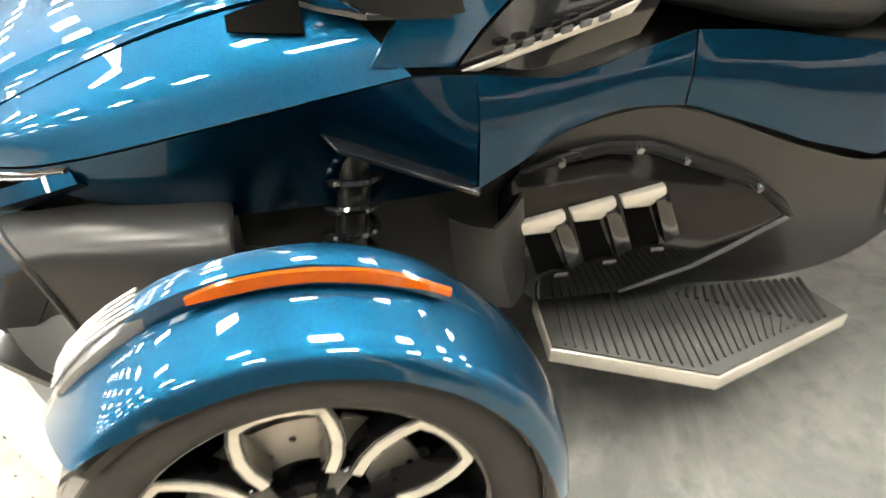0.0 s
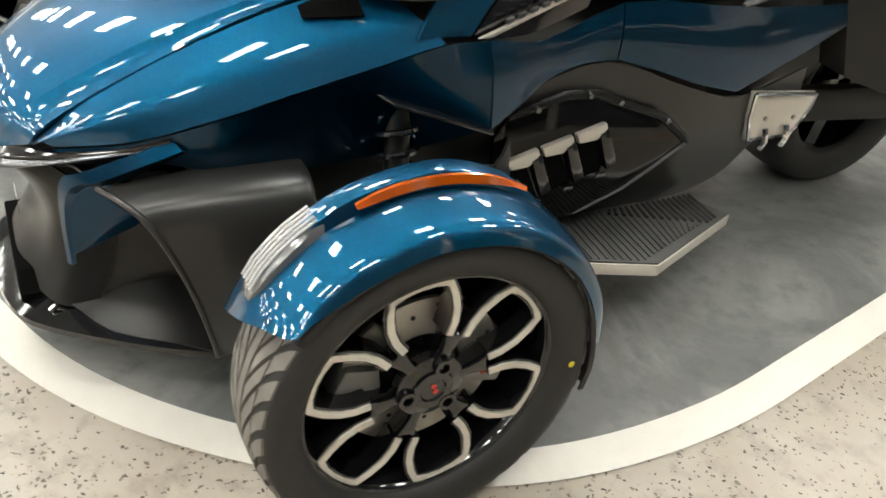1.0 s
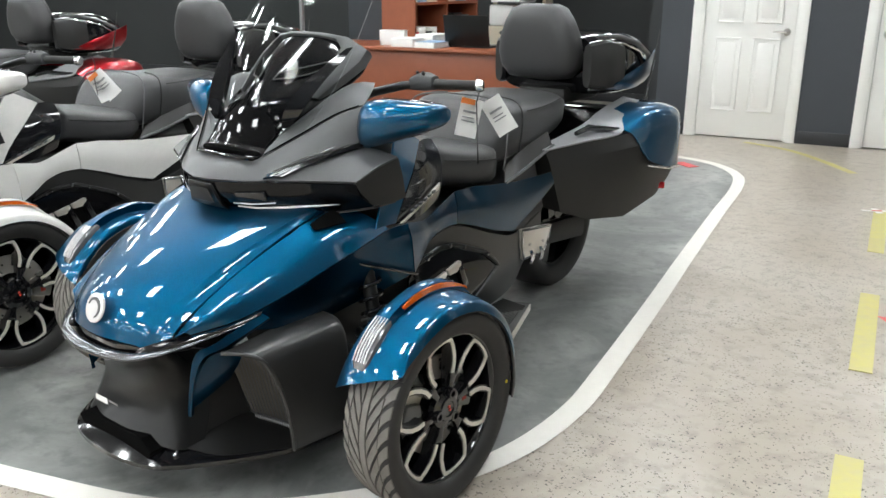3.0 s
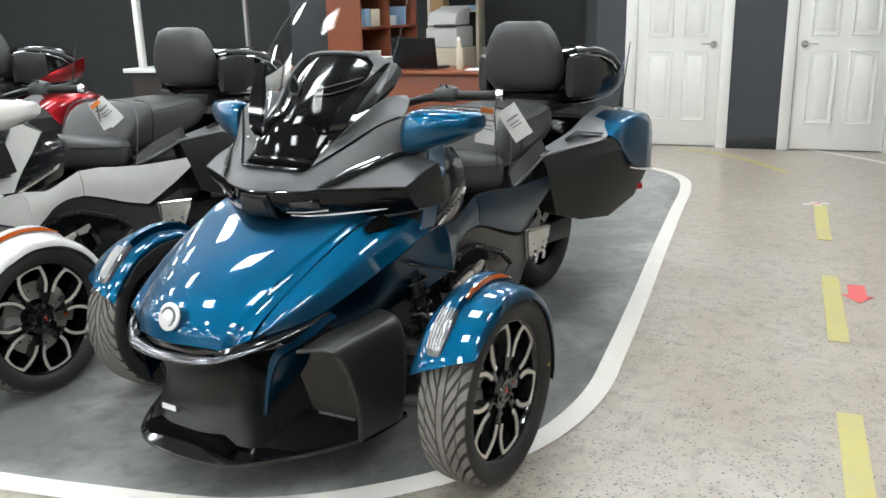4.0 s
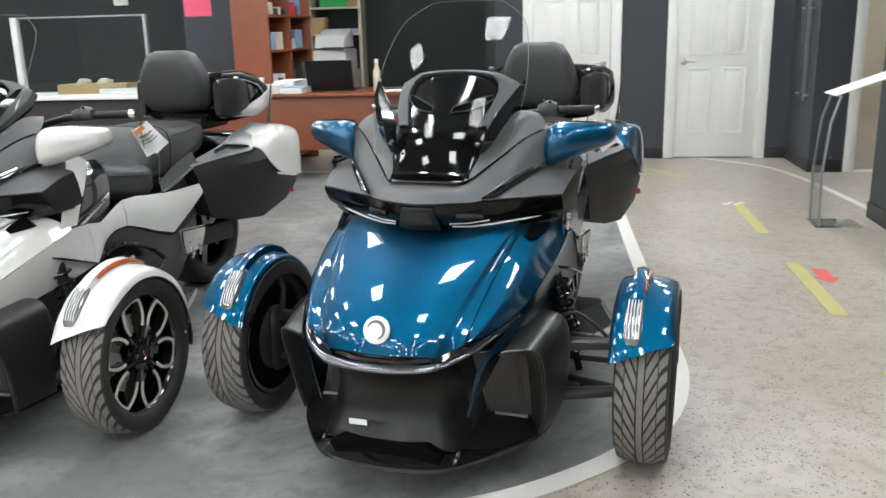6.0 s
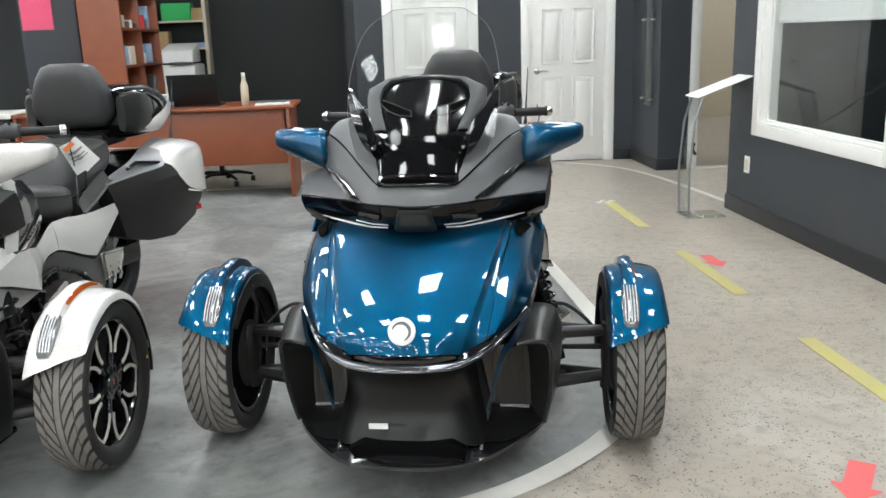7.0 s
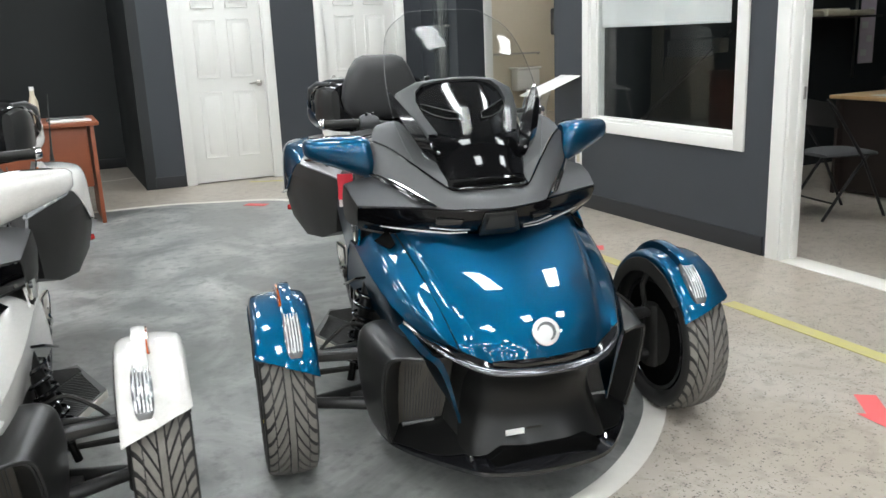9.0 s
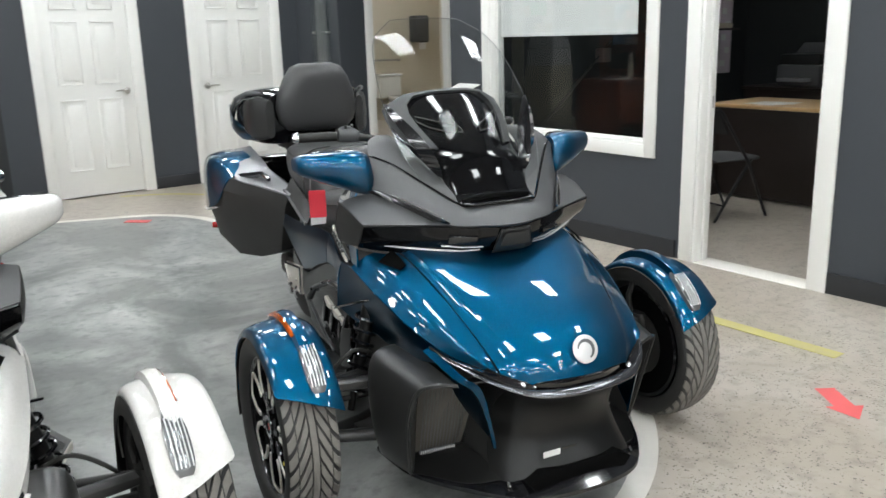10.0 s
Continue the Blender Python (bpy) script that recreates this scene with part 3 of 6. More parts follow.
    badge = lathe([(0, 0.040), (0.004, 0.039), (0.005, 0.036)], 32)
    badge_m = look((0, -0.5235, 0.553), (0, -0.5235 + 0.93, 0.553 - 0.37)) @ pose(0, 0, 0, 0, -90, 0)
    em = part("emblem", badge, M_DRL, t, "round silver emblem", 40, badge_m)
    part("emblem_field", prism([(0.005, 0.028 * math.cos(radians(d)), 0.028 * math.sin(radians(d))) for d in range(-160, 81, 20)] + [(0.005, -0.003 + 0.0225 * math.cos(radians(d)), 0.003 + 0.0225 * math.sin(radians(d))) for d in range(70, -151, -20)], (1, 0, 0), 0.0015), M_GREY, em, "dark crescent mark", 30)

    H = [(0.262, -0.425, 0.512), (0.318, -0.325, 0.532), (0.362, -0.215, 0.570), (0.388, -0.09, 0.612), (0.403, 0.04, 0.650), (0.410, 0.17, 0.684)]
    G = [(0.236, -0.455, 0.510), (0.250, -0.380, 0.570), (0.265, -0.275, 0.630), (0.284, -0.165, 0.684), (0.297, -0.05, 0.727), (0.304, 0.07, 0.755)]
    upper = []
    for g, h in zip(G, H):
        mid = tuple((a + b) / 2 + d for a, b, d in zip(g, h, (0.010, -0.004, 0.012)))
        upper.append([g, mid, h])
    sides("side_panel", lambda f: sheet(upper, 5, 4, 0.004, f), M_BLUE, t)
    L = [(0.262, -0.415, 0.498), (0.318, -0.315, 0.500), (0.350, -0.20, 0.480), (0.362, -0.08, 0.465), (0.362, 0.04, 0.485), (0.368, 0.15, 0.545)]
    H2 = [(x, y, z - 0.004) for x, y, z in H] + [(0.413, 0.255, 0.682)]
    L = L[:-2] + [(0.372, 0.06, 0.478), (0.400, 0.16, 0.498), (0.428, 0.262, 0.529)]
    lower = [[h, tuple((a + b) / 2 + d for a, b, d in zip(h, lo, (0.004, 0, 0))), lo] for h, lo in zip(H2, L)]
    # Flank and leg shield get the blue with shade painted in.
    sides("flank_panel", lambda f: sheet(lower, 4, 4, 0.004, f), M_BLUE_SHADED, t, "glossy blue flank panel with shade painted into its colour")
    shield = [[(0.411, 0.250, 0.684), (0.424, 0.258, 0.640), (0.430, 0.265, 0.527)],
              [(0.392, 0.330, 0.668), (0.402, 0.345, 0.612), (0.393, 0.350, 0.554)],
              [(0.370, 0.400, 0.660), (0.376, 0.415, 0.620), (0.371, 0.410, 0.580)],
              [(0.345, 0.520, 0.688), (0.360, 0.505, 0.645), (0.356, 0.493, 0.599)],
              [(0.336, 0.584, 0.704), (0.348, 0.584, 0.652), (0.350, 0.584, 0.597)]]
    sides("leg_shield", lambda f: sheet(shield, 2, 3, 0.005, f), M_BLUE_SHADED, t, "", 22)
    # Black sheet laid on the side panel in place of a shaded slot.
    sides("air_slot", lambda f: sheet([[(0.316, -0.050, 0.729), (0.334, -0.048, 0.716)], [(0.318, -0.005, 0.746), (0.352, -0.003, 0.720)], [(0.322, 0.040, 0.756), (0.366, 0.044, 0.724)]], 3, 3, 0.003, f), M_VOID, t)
    sides("flank_blade", lambda f: prism([(0.385, 0.05, 0.600), (0.432, 0.075, 0.592), (0.446, 0.262, 0.522), (0.400, 0.280, 0.520)], (0, 0, 1), 0.008, 0.003, f), M_GLOSS, t)

    # --- lamps and lip under the hood ---
    def band(f):
        top = [(0.150, -0.512, 0.470), (0.185, -0.492, 0.486), (0.250, -0.430, 0.506), (0.310, -0.330, 0.526), (0.348, -0.262, 0.545)]
        mid = [(0.160, -0.522, 0.462), (0.200, -0.500, 0.470), (0.258, -0.440, 0.492), (0.312, -0.345, 0.513), (0.350, -0.270, 0.538)]
        low = [(0.150, -0.490, 0.448), (0.190, -0.462, 0.450), (0.240, -0.405, 0.472), (0.300, -0.318, 0.500), (0.342, -0.252, 0.532)]
        return sheet([[a, b, c] for a, b, c in zip(top, mid, low)], 4, 4, 0.004, f)
    sides("headlamp", band, M_GLOSS, t, "narrow gloss black headlamp")
    lip = [oval((x, y, z), (0, 0.014 * k, 0.002), (0, 0.004, 0.0085 * k), 10, 2.4) for x, y, z, k in (
        (0.345, -0.268, 0.530, 0.3), (0.262, -0.440, 0.487, 0.55), (0.175, -0.522, 0.461, 0.95), (0.09, -0.552, 0.456, 1.05), (0, -0.560, 0.455, 1.05))]
    lip += [[q * np.array((-1, 1, 1)) for q in r] for r in reversed(lip[:-1])]
    part("front_lip", loft(lip, 5, 1), M_LIP, t, "dark chrome lip under the hood")
    under = [mirrored([(0, -0.536, 0.482), (0.08, -0.528, 0.480), (0.156, -0.500, 0.473), (0.185, -0.478, 0.480)]),
             mirrored([(0, -0.528, 0.448), (0.08, -0.522, 0.448), (0.156, -0.490, 0.450), (0.185, -0.470, 0.456)])]
    part("lip_recess", sheet(under, 3, 2, 0.004), M_GLOSS, t)

    # --- lower front ---
    beard = [mirrored([(0, -0.540, 0.450), (0.09, -0.530, 0.450), (0.175, -0.492, 0.452), (0.190, -0.440, 0.452)]),
             mirrored([(0, -0.490, 0.390), (0.09, -0.480, 0.390), (0.165, -0.448, 0.390), (0.200, -0.380, 0.390)]),
             mirrored([(0, -0.462, 0.320), (0.09, -0.455, 0.320), (0.158, -0.430, 0.320), (0.205, -0.350, 0.320)]),
             mirrored([(0, -0.474, 0.260), (0.09, -0.468, 0.260), (0.172, -0.444, 0.255), (0.220, -0.360, 0.250)]),
             mirrored([(0, -0.516, 0.205), (0.09, -0.508, 0.205), (0.200, -0.470, 0.180), (0.235, -0.400, 0.170)])]
    part("front_shield", sheet(beard, 3, 4, 0.005), M_COVER, t, "semi-gloss black front shield")
    part("sticker", box(-0.115, -0.058, -0.4985, -0.4975, 0.232, 0.250, 0), M_PAPER, t, "small white sticker", 0, pose(0, 0.004, 0.008, 0, 0, 0))
    part("shield_mark", box(-0.052, -0.005, -0.4985, -0.4975, 0.244, 0.250, 0), M_GLOSS, t, "", 0, pose(0, 0.004, 0.008, 0, 0, 0))
    # Solid black block; its colour stands for the dark of the opening.
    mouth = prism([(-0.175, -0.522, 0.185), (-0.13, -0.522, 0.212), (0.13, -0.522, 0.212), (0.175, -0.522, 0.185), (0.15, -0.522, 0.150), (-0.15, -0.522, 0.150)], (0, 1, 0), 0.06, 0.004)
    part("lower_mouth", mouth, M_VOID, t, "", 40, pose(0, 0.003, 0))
    O = [(0, -0.556, 0.150), (0.12, -0.545, 0.150), (0.210, -0.508, 0.152), (0.300, -0.400, 0.150), (0.372, -0.280, 0.144), (0.408, -0.18, 0.141), (0.425, -0.02, 0.142)]
    I = [(0, -0.500, 0.180), (0.10, -0.490, 0.180), (0.185, -0.450, 0.180), (0.250, -0.330, 0.175), (0.310, -0.20, 0.168), (0.33, -0.10, 0.158), (0.34, 0.02, 0.158)]
    U = [(x * 0.96, y + 0.015, z - 0.022) for x, y, z in O]
    V = [(x * 0.8, y + 0.08, z - 0.030) for x, y, z in O]
    lips = [mirrored(row) for row in (I, O, U, V)]
    part("splitter", sheet(lips, 3, 2, 0.004), M_GLOSS, t, "gloss black front splitter", 35)
    sides("splitter_bolt", lambda f: tube([(0.212, -0.474, 0.168), (0.213, -0.464, 0.180)], [0.006, 0.004], 8, f), M_CHROME, t)

    RIM = [(0.318, -0.376, 0.459), (0.378, -0.352, 0.464), (0.412, -0.325, 0.446), (0.424, -0.296, 0.392), (0.425, -0.263, 0.299), (0.414, -0.236, 0.192), (0.403, -0.226, 0.140)]
    MID = [(0.335, -0.240, 0.480), (0.396, -0.225, 0.482), (0.436, -0.205, 0.458), (0.449, -0.180, 0.392), (0.446, -0.160, 0.299), (0.432, -0.150, 0.192), (0.418, -0.140, 0.140)]
    END = [(0.350, -0.080, 0.492), (0.415, -0.080, 0.490), (0.452, -0.080, 0.462), (0.464, -0.075, 0.392), (0.460, -0.070, 0.299), (0.444, -0.065, 0.192), (0.428, -0.060, 0.140)]
    TUCK = [(0.345, -0.060, 0.480), (0.405, -0.060, 0.478), (0.436, -0.060, 0.452), (0.446, -0.055, 0.390), (0.442, -0.050, 0.299), (0.428, -0.045, 0.192), (0.414, -0.040, 0.145)]
    pods = sides("radiator_pod", lambda f: sheet([RIM, MID, END, TUCK], 4, 4, 0.005, f), M_SATIN, t, "satin black radiator pod")
    DEEP = [(0.285, -0.290, 0.420), (0.322, -0.215, 0.408), (0.348, -0.190, 0.392), (0.358, -0.176, 0.340), (0.361, -0.168, 0.265), (0.362, -0.163, 0.190), (0.362, -0.160, 0.165)]
    inner_rim = [tuple(np.array(p) * (0.985, 1, 0.992)) for p in RIM]
    radiators = sides("radiator", lambda f: prism([(0.205, -0.285, 0.415), (0.262, -0.262, 0.415), (0.350, -0.190, 0.395), (0.362, -0.163, 0.172), (0.235, -0.228, 0.205)], (0, 1, 0), 0.03, 0, f), M_MESH, t, "dark finned radiator")
    for f in (False, True):
        pod = pods[1 if f else 0]
        part("pod_rim", tube(spline(RIM, 4), 0.0055, 8, f), M_SATIN, pod)
        part("duct_wall", sheet([inner_rim, DEEP], 4, 2, 0.004, f), M_SATIN, pod)
        part("pod_seam", tube([(0.372, -0.150, 0.488), (0.420, -0.138, 0.482), (0.452, -0.118, 0.440), (0.459, -0.108, 0.392)], 0.0016, 6, f), M_GROOVE, pod)
        for i in range(1, 14):
            k = i / 14
            a = np.array((0.225, -0.284, 0.408)) * (1 - k) + np.array((0.345, -0.202, 0.392)) * k
            b = np.array((0.240, -0.236, 0.210)) * (1 - k) + np.array((0.356, -0.172, 0.178)) * k
            part("radiator_fin", tube([a, b], 0.0016, 5, f), M_GREY, radiators[1 if f else 0])
        part("radiator_sill", tube([(0.262, -0.232, 0.203), (0.352, -0.180, 0.177)], 0.0050, 8, f), M_GREY, radiators[1 if f else 0], "grey ribbed lower edge")
        for i in range(16):
            c = np.array((0.264, -0.238, 0.203)) + np.array((0.086, 0.050, -0.025)) * i / 15
            part("sill_rib", tube([c + (0, 0, -0.006), c + (0.001, -0.003, 0.006)], 0.0014, 5, f), M_DRL, radiators[1 if f else 0])
    floor_rows = [[(0.205, -0.448, 0.182), (0.238, -0.300, 0.215), (0.235, -0.235, 0.205)], [(0.295, -0.385, 0.160), (0.290, -0.270, 0.186), (0.280, -0.222, 0.195)],
                  [(0.365, -0.275, 0.150), (0.345, -0.215, 0.166), (0.330, -0.190, 0.182)], [(0.402, -0.224, 0.146), (0.380, -0.180, 0.158), (0.362, -0.162, 0.170)]]
    sides("duct_floor", lambda f: sheet(floor_rows, 3, 3, 0.004, f), M_COVER, t, "gloss black duct floor")
    plate = [[(0.286, -0.410, 0.466), (0.294, -0.350, 0.456), (0.302, -0.290, 0.445)], [(0.262, -0.420, 0.375), (0.274, -0.360, 0.386), (0.288, -0.300, 0.398)], [(0.233, -0.430, 0.288), (0.248, -0.372, 0.318), (0.264, -0.315, 0.350)]]
    sides("fang_plate", lambda f: sheet(plate, 3, 3, 0.004, f), M_BLUE_SHADED, t, "dark glossy plate beside the intake")
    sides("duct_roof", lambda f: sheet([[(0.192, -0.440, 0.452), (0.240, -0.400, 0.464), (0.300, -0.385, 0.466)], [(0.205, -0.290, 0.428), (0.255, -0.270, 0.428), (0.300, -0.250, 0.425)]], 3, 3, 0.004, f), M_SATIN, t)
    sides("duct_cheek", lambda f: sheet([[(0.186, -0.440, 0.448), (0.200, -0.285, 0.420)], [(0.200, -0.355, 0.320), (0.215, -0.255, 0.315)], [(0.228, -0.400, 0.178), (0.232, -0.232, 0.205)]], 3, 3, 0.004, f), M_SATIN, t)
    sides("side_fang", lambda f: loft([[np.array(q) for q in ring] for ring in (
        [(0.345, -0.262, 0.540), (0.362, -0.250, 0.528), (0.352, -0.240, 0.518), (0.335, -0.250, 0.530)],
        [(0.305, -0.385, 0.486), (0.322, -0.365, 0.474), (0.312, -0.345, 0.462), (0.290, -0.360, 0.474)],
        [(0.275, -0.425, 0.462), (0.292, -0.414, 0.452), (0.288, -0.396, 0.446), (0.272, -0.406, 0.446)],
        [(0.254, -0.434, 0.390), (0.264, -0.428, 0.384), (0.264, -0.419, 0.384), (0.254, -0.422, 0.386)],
        [(0.230, -0.434, 0.275), (0.236, -0.428, 0.272), (0.236, -0.420, 0.275), (0.230, -0.424, 0.278)])], 3, 1, True, f), M_BLUE_SHADED, t, "")

    # --- beak with driving lamps ---
    E0 = [(0, -0.165, 0.832), (0.09, -0.145, 0.834), (0.188, -0.088, 0.836), (0.300, -0.020, 0.838), (0.410, 0.040, 0.838)]
    E1 = [(0, -0.150, 0.785), (0.10, -0.130, 0.785), (0.205, -0.068, 0.788), (0.315, 0.010, 0.788), (0.410, 0.066, 0.796)]
    E2 = [(0, -0.095, 0.745), (0.10, -0.080, 0.744), (0.220, -0.025, 0.745), (0.330, 0.050, 0.752), (0.404, 0.115, 0.764)]
    E3 = [(0, 0.02, 0.735), (0.12, 0.02, 0.735), (0.250, 0.06, 0.738), (0.340, 0.12, 0.744), (0.395, 0.22, 0.756)]
    part("lamp_lens", sheet([mirrored(r) for r in (E0, E1, E2)], 4, 4, 0.004), M_SMOKE, t, "smoked black lamp lens")
    part("beak_chin", sheet([mirrored(r) for r in ([(x, y, z - 0.004) for x, y, z in E2], E3)], 4, 2, 0.006), M_SATIN, t)
    sides("running_light", lambda f: tube([(0.095, -0.114, 0.759), (0.150, -0.091, 0.757), (0.215, -0.054, 0.761), (0.300, 0.004, 0.768), (0.400, 0.084, 0.781)], [0.0025, 0.003, 0.0035, 0.003, 0.002], 8, f), M_DRL, t, "thin bright running light")
    sides("running_light", lambda f: tube([(0.090, -0.126, 0.770), (0.145, -0.106, 0.770), (0.205, -0.072, 0.776)], 0.0022, 8, f), M_DRL, t, "thin bright running light")
    sides("driving_lamp", lambda f: prism([(0.115, -0.137, 0.806), (0.190, -0.093, 0.810), (0.195, -0.090, 0.785), (0.120, -0.128, 0.782)], (0, -1, 0), 0.007, 0.002, f), M_GLOSS, t)
    part("intake_frame", prism([(-0.050, -0.164, 0.826), (0.050, -0.164, 0.826), (0.068, -0.144, 0.760), (0.058, -0.115, 0.745), (-0.058, -0.115, 0.745), (-0.068, -0.144, 0.760)], (0, -1, 0), 0.010, 0.003), M_SATIN, t)
    part("intake_slot", prism([(-0.040, -0.176, 0.814), (0.040, -0.176, 0.814), (0.050, -0.160, 0.772), (-0.050, -0.160, 0.772)], (0, -1, 0), 0.003, 0.001), M_GROOVE, t)

    collar = [mirrored([(0, -0.168, 0.838), (0.09, -0.148, 0.840), (0.188, -0.091, 0.842), (0.262, 0.005, 0.880), (0.318, 0.088, 0.915), (0.352, 0.150, 0.945)]),
              mirrored([(0, -0.130, 0.868), (0.08, -0.118, 0.869), (0.160, -0.078, 0.871), (0.238, 0.015, 0.922), (0.300, 0.095, 0.972), (0.348, 0.155, 1.010)]),
              mirrored([(0, -0.085, 0.886), (0.06, -0.082, 0.887), (0.132, -0.066, 0.890), (0.212, 0.022, 0.950), (0.280, 0.098, 1.005), (0.330, 0.150, 1.030)])]
    part("beak_collar", sheet(collar, 4, 3, 0.006), M_GREY, t, "grey V-shaped beak panel", 50)
    wing = [[(0.195, -0.085, 0.842), (0.290, 0.045, 0.895), (0.345, 0.150, 0.918)],
            [(0.300, -0.024, 0.844), (0.340, 0.070, 0.888), (0.378, 0.175, 0.910)],
            [(0.412, 0.038, 0.846), (0.424, 0.110, 0.876), (0.430, 0.190, 0.895)]]
    wings = sides("beak_wing", lambda f: sheet(wing, 3, 3, 0.006, f), M_GREY, t)
    tip = [[(0.412, 0.036, 0.842), (0.426, 0.110, 0.872), (0.432, 0.192, 0.891)],
           [(0.415, 0.052, 0.815), (0.430, 0.125, 0.825), (0.436, 0.205, 0.838)],
           [(0.404, 0.110, 0.764), (0.422, 0.165, 0.762), (0.428, 0.228, 0.770)]]
    for f in (False, True):
        part("wing_tip", sheet(tip, 2, 3, 0.005, f), M_MATTE, wings[1 if f else 0])
    turn = [[(0.186, -0.097, 0.850), (0.256, -0.002, 0.892), (0.330, 0.100, 0.932)], [(0.208, -0.086, 0.855), (0.278, 0.012, 0.899), (0.344, 0.115, 0.933)], [(0.230, -0.066, 0.854), (0.300, 0.036, 0.899), (0.356, 0.138, 0.927)]]
    sides("turn_signal", lambda f: sheet(turn, 4, 2, 0.006, f), M_GLOSS, t, "black turn signal with chrome edges")
    sides("turn_signal_edge", lambda f: tube([(0.200, -0.094, 0.859), (0.255, -0.014, 0.896), (0.305, 0.060, 0.923)], [0.003, 0.004, 0.002], 6, f), M_CHROME, t)

    # Black bar laid along the seam to paint the shade of a gap.
    sides("collar_gap", lambda f: tube(spline([(0.110, -0.080, 0.890), (0.134, -0.070, 0.894), (0.211, 0.020, 0.955), (0.279, 0.097, 1.010), (0.326, 0.148, 1.034)], 4), 0.0022, 8, f), M_VOID, t, "thin black bar standing for the shaded gap above the beak panel")
    cheek = [[(0.135, -0.060, 0.892), (0.210, 0.028, 0.955), (0.278, 0.105, 1.010), (0.332, 0.160, 1.035)],
             [(0.132, -0.028, 0.915), (0.200, 0.058, 0.985), (0.265, 0.140, 1.046), (0.325, 0.190, 1.054)],
             [(0.142, 0.000, 0.940), (0.195, 0.090, 1.015), (0.245, 0.190, 1.080), (0.302, 0.235, 1.074)],
             [(0.155, 0.025, 0.965), (0.195, 0.150, 1.040), (0.215, 0.255, 1.080), (0.250, 0.300, 1.080)]]
    sides("cheek_panel", lambda f: sheet(cheek, 4, 4, 0.005, f), M_GREY, t, "grey upper fairing cheek")

    shroud = [mirrored([(0, -0.070, 0.893), (0.06, -0.066, 0.893), (0.132, -0.045, 0.897)]),
              mirrored([(0, -0.048, 0.928), (0.08, -0.036, 0.928), (0.155, 0.005, 0.932)]),
              mirrored([(0, -0.012, 0.985), (0.09, 0.008, 0.983), (0.176, 0.070, 0.985)]),
              mirrored([(0, 0.038, 1.024), (0.10, 0.072, 1.030), (0.194, 0.160, 1.035)]),
              mirrored([(0, 0.165, 1.095), (0.10, 0.205, 1.095), (0.204, 0.285, 1.100)]),
              mirrored([(0, 0.240, 1.150), (0.09, 0.265, 1.150), (0.190, 0.340, 1.140)]),
              mirrored([(0, 0.300, 1.170), (0.08, 0.320, 1.165), (0.160, 0.370, 1.150)])]
    part("instrument_shroud", sheet(shroud, 4, 4, 0.005), M_GLOSS, t, "gloss black instrument shroud", 60)
    visor = [mirrored([(0, 0.040, 1.032), (0.05, 0.056, 1.035), (0.10, 0.093, 1.046), (0.140, 0.135, 1.062)]),
             mirrored([(0, 0.086, 1.078), (0.06, 0.104, 1.082), (0.115, 0.148, 1.090), (0.158, 0.186, 1.094)]),
             mirrored([(0, 0.148, 1.130), (0.07, 0.163, 1.132), (0.13, 0.204, 1.130), (0.174, 0.236, 1.122)]),
             mirrored([(0, 0.205, 1.174), (0.07, 0.218, 1.177), (0.13, 0.256, 1.172), (0.178, 0.286, 1.152)]),
             mirrored([(0, 0.250, 1.208), (0.06, 0.256, 1.207), (0.105, 0.275, 1.200), (0.142, 0.302, 1.185)])]
    part("instrument_visor", sheet(visor, 3, 4, 0.006), M_GLOSS, t, "gloss black visor plate over the instruments", 50)

    def dense(net):
        lines = [spline(r, 14) for r in net]
        return [q for i in range(len(lines[0])) for q in spline([c[i] for c in lines], 12)]
    net = np.array(dense(shroud) + dense(visor))
    up = np.array((0.0, -0.80, 0.60))

    def lifted(p, gap):
        """A point moved out along up until it stands gap above the shroud and visor."""
        p = np.array(p, float)
        d = net - p
        s = d @ up
        near = np.linalg.norm(d - s[:, None] * up, axis=1) < 0.010
        return p + up * ((s[near].max() if near.any() else 0.0) + gap)

    hoop = [((0.122, 0.104, 1.046), (0.170, 0.142, 1.040), 0.5), ((0.148, 0.180, 1.100), (0.198, 0.214, 1.092), 0.8),
            ((0.160, 0.236, 1.142), (0.212, 0.282, 1.136), 1), ((0.152, 0.270, 1.172), (0.210, 0.318, 1.168), 1),
            ((0.124, 0.276, 1.198), (0.142, 0.306, 1.204), 0.8), ((0.060, 0.257, 1.209), (0.070, 0.278, 1.216), 0.6), ((0, 0.252, 1.211), (0, 0.272, 1.218), 0.6)]
    hoop = hoop + [((-a[0], a[1], a[2]), (-b[0], b[1], b[2]), k) for a, b, k in reversed(hoop[:-1])]
    band_rows = []
    for a, b, k in hoop:
        a, b = np.array(a), np.array(b)
        rise = np.array((0.0, -0.010, 0.009)) * k
        band_rows.append([a - rise * 0.6, a + rise * 0.9, (a + b) / 2 + rise * 1.1, b + rise * 0.6, b - rise * 1.8])
    part("shroud_hoop", sheet(band_rows, 2, 1, 0.004), M_GREY, t, "grey arch round the instrument visor", 24)
    slit = [(0.032, 0.112, 1.080), (0.036, 0.128, 1.100), (0.146, 0.222, 1.136), (0.148, 0.208, 1.118), (0.120, 0.170, 1.098), (0.080, 0.135, 1.082)]
    tongue = []
    for y, z, w in ((-0.054, 0.920, 0.126), (-0.032, 0.952, 0.136), (-0.004, 0.985, 0.144), (0.022, 1.008, 0.146), (0.048, 1.026, 0.136)):
        tongue.append([lifted((k * w, y + 1.5 * (k * w) ** 2, z), 0.002) for k in (-1, -0.9, -0.5, 0, 0.5, 0.9, 1)])
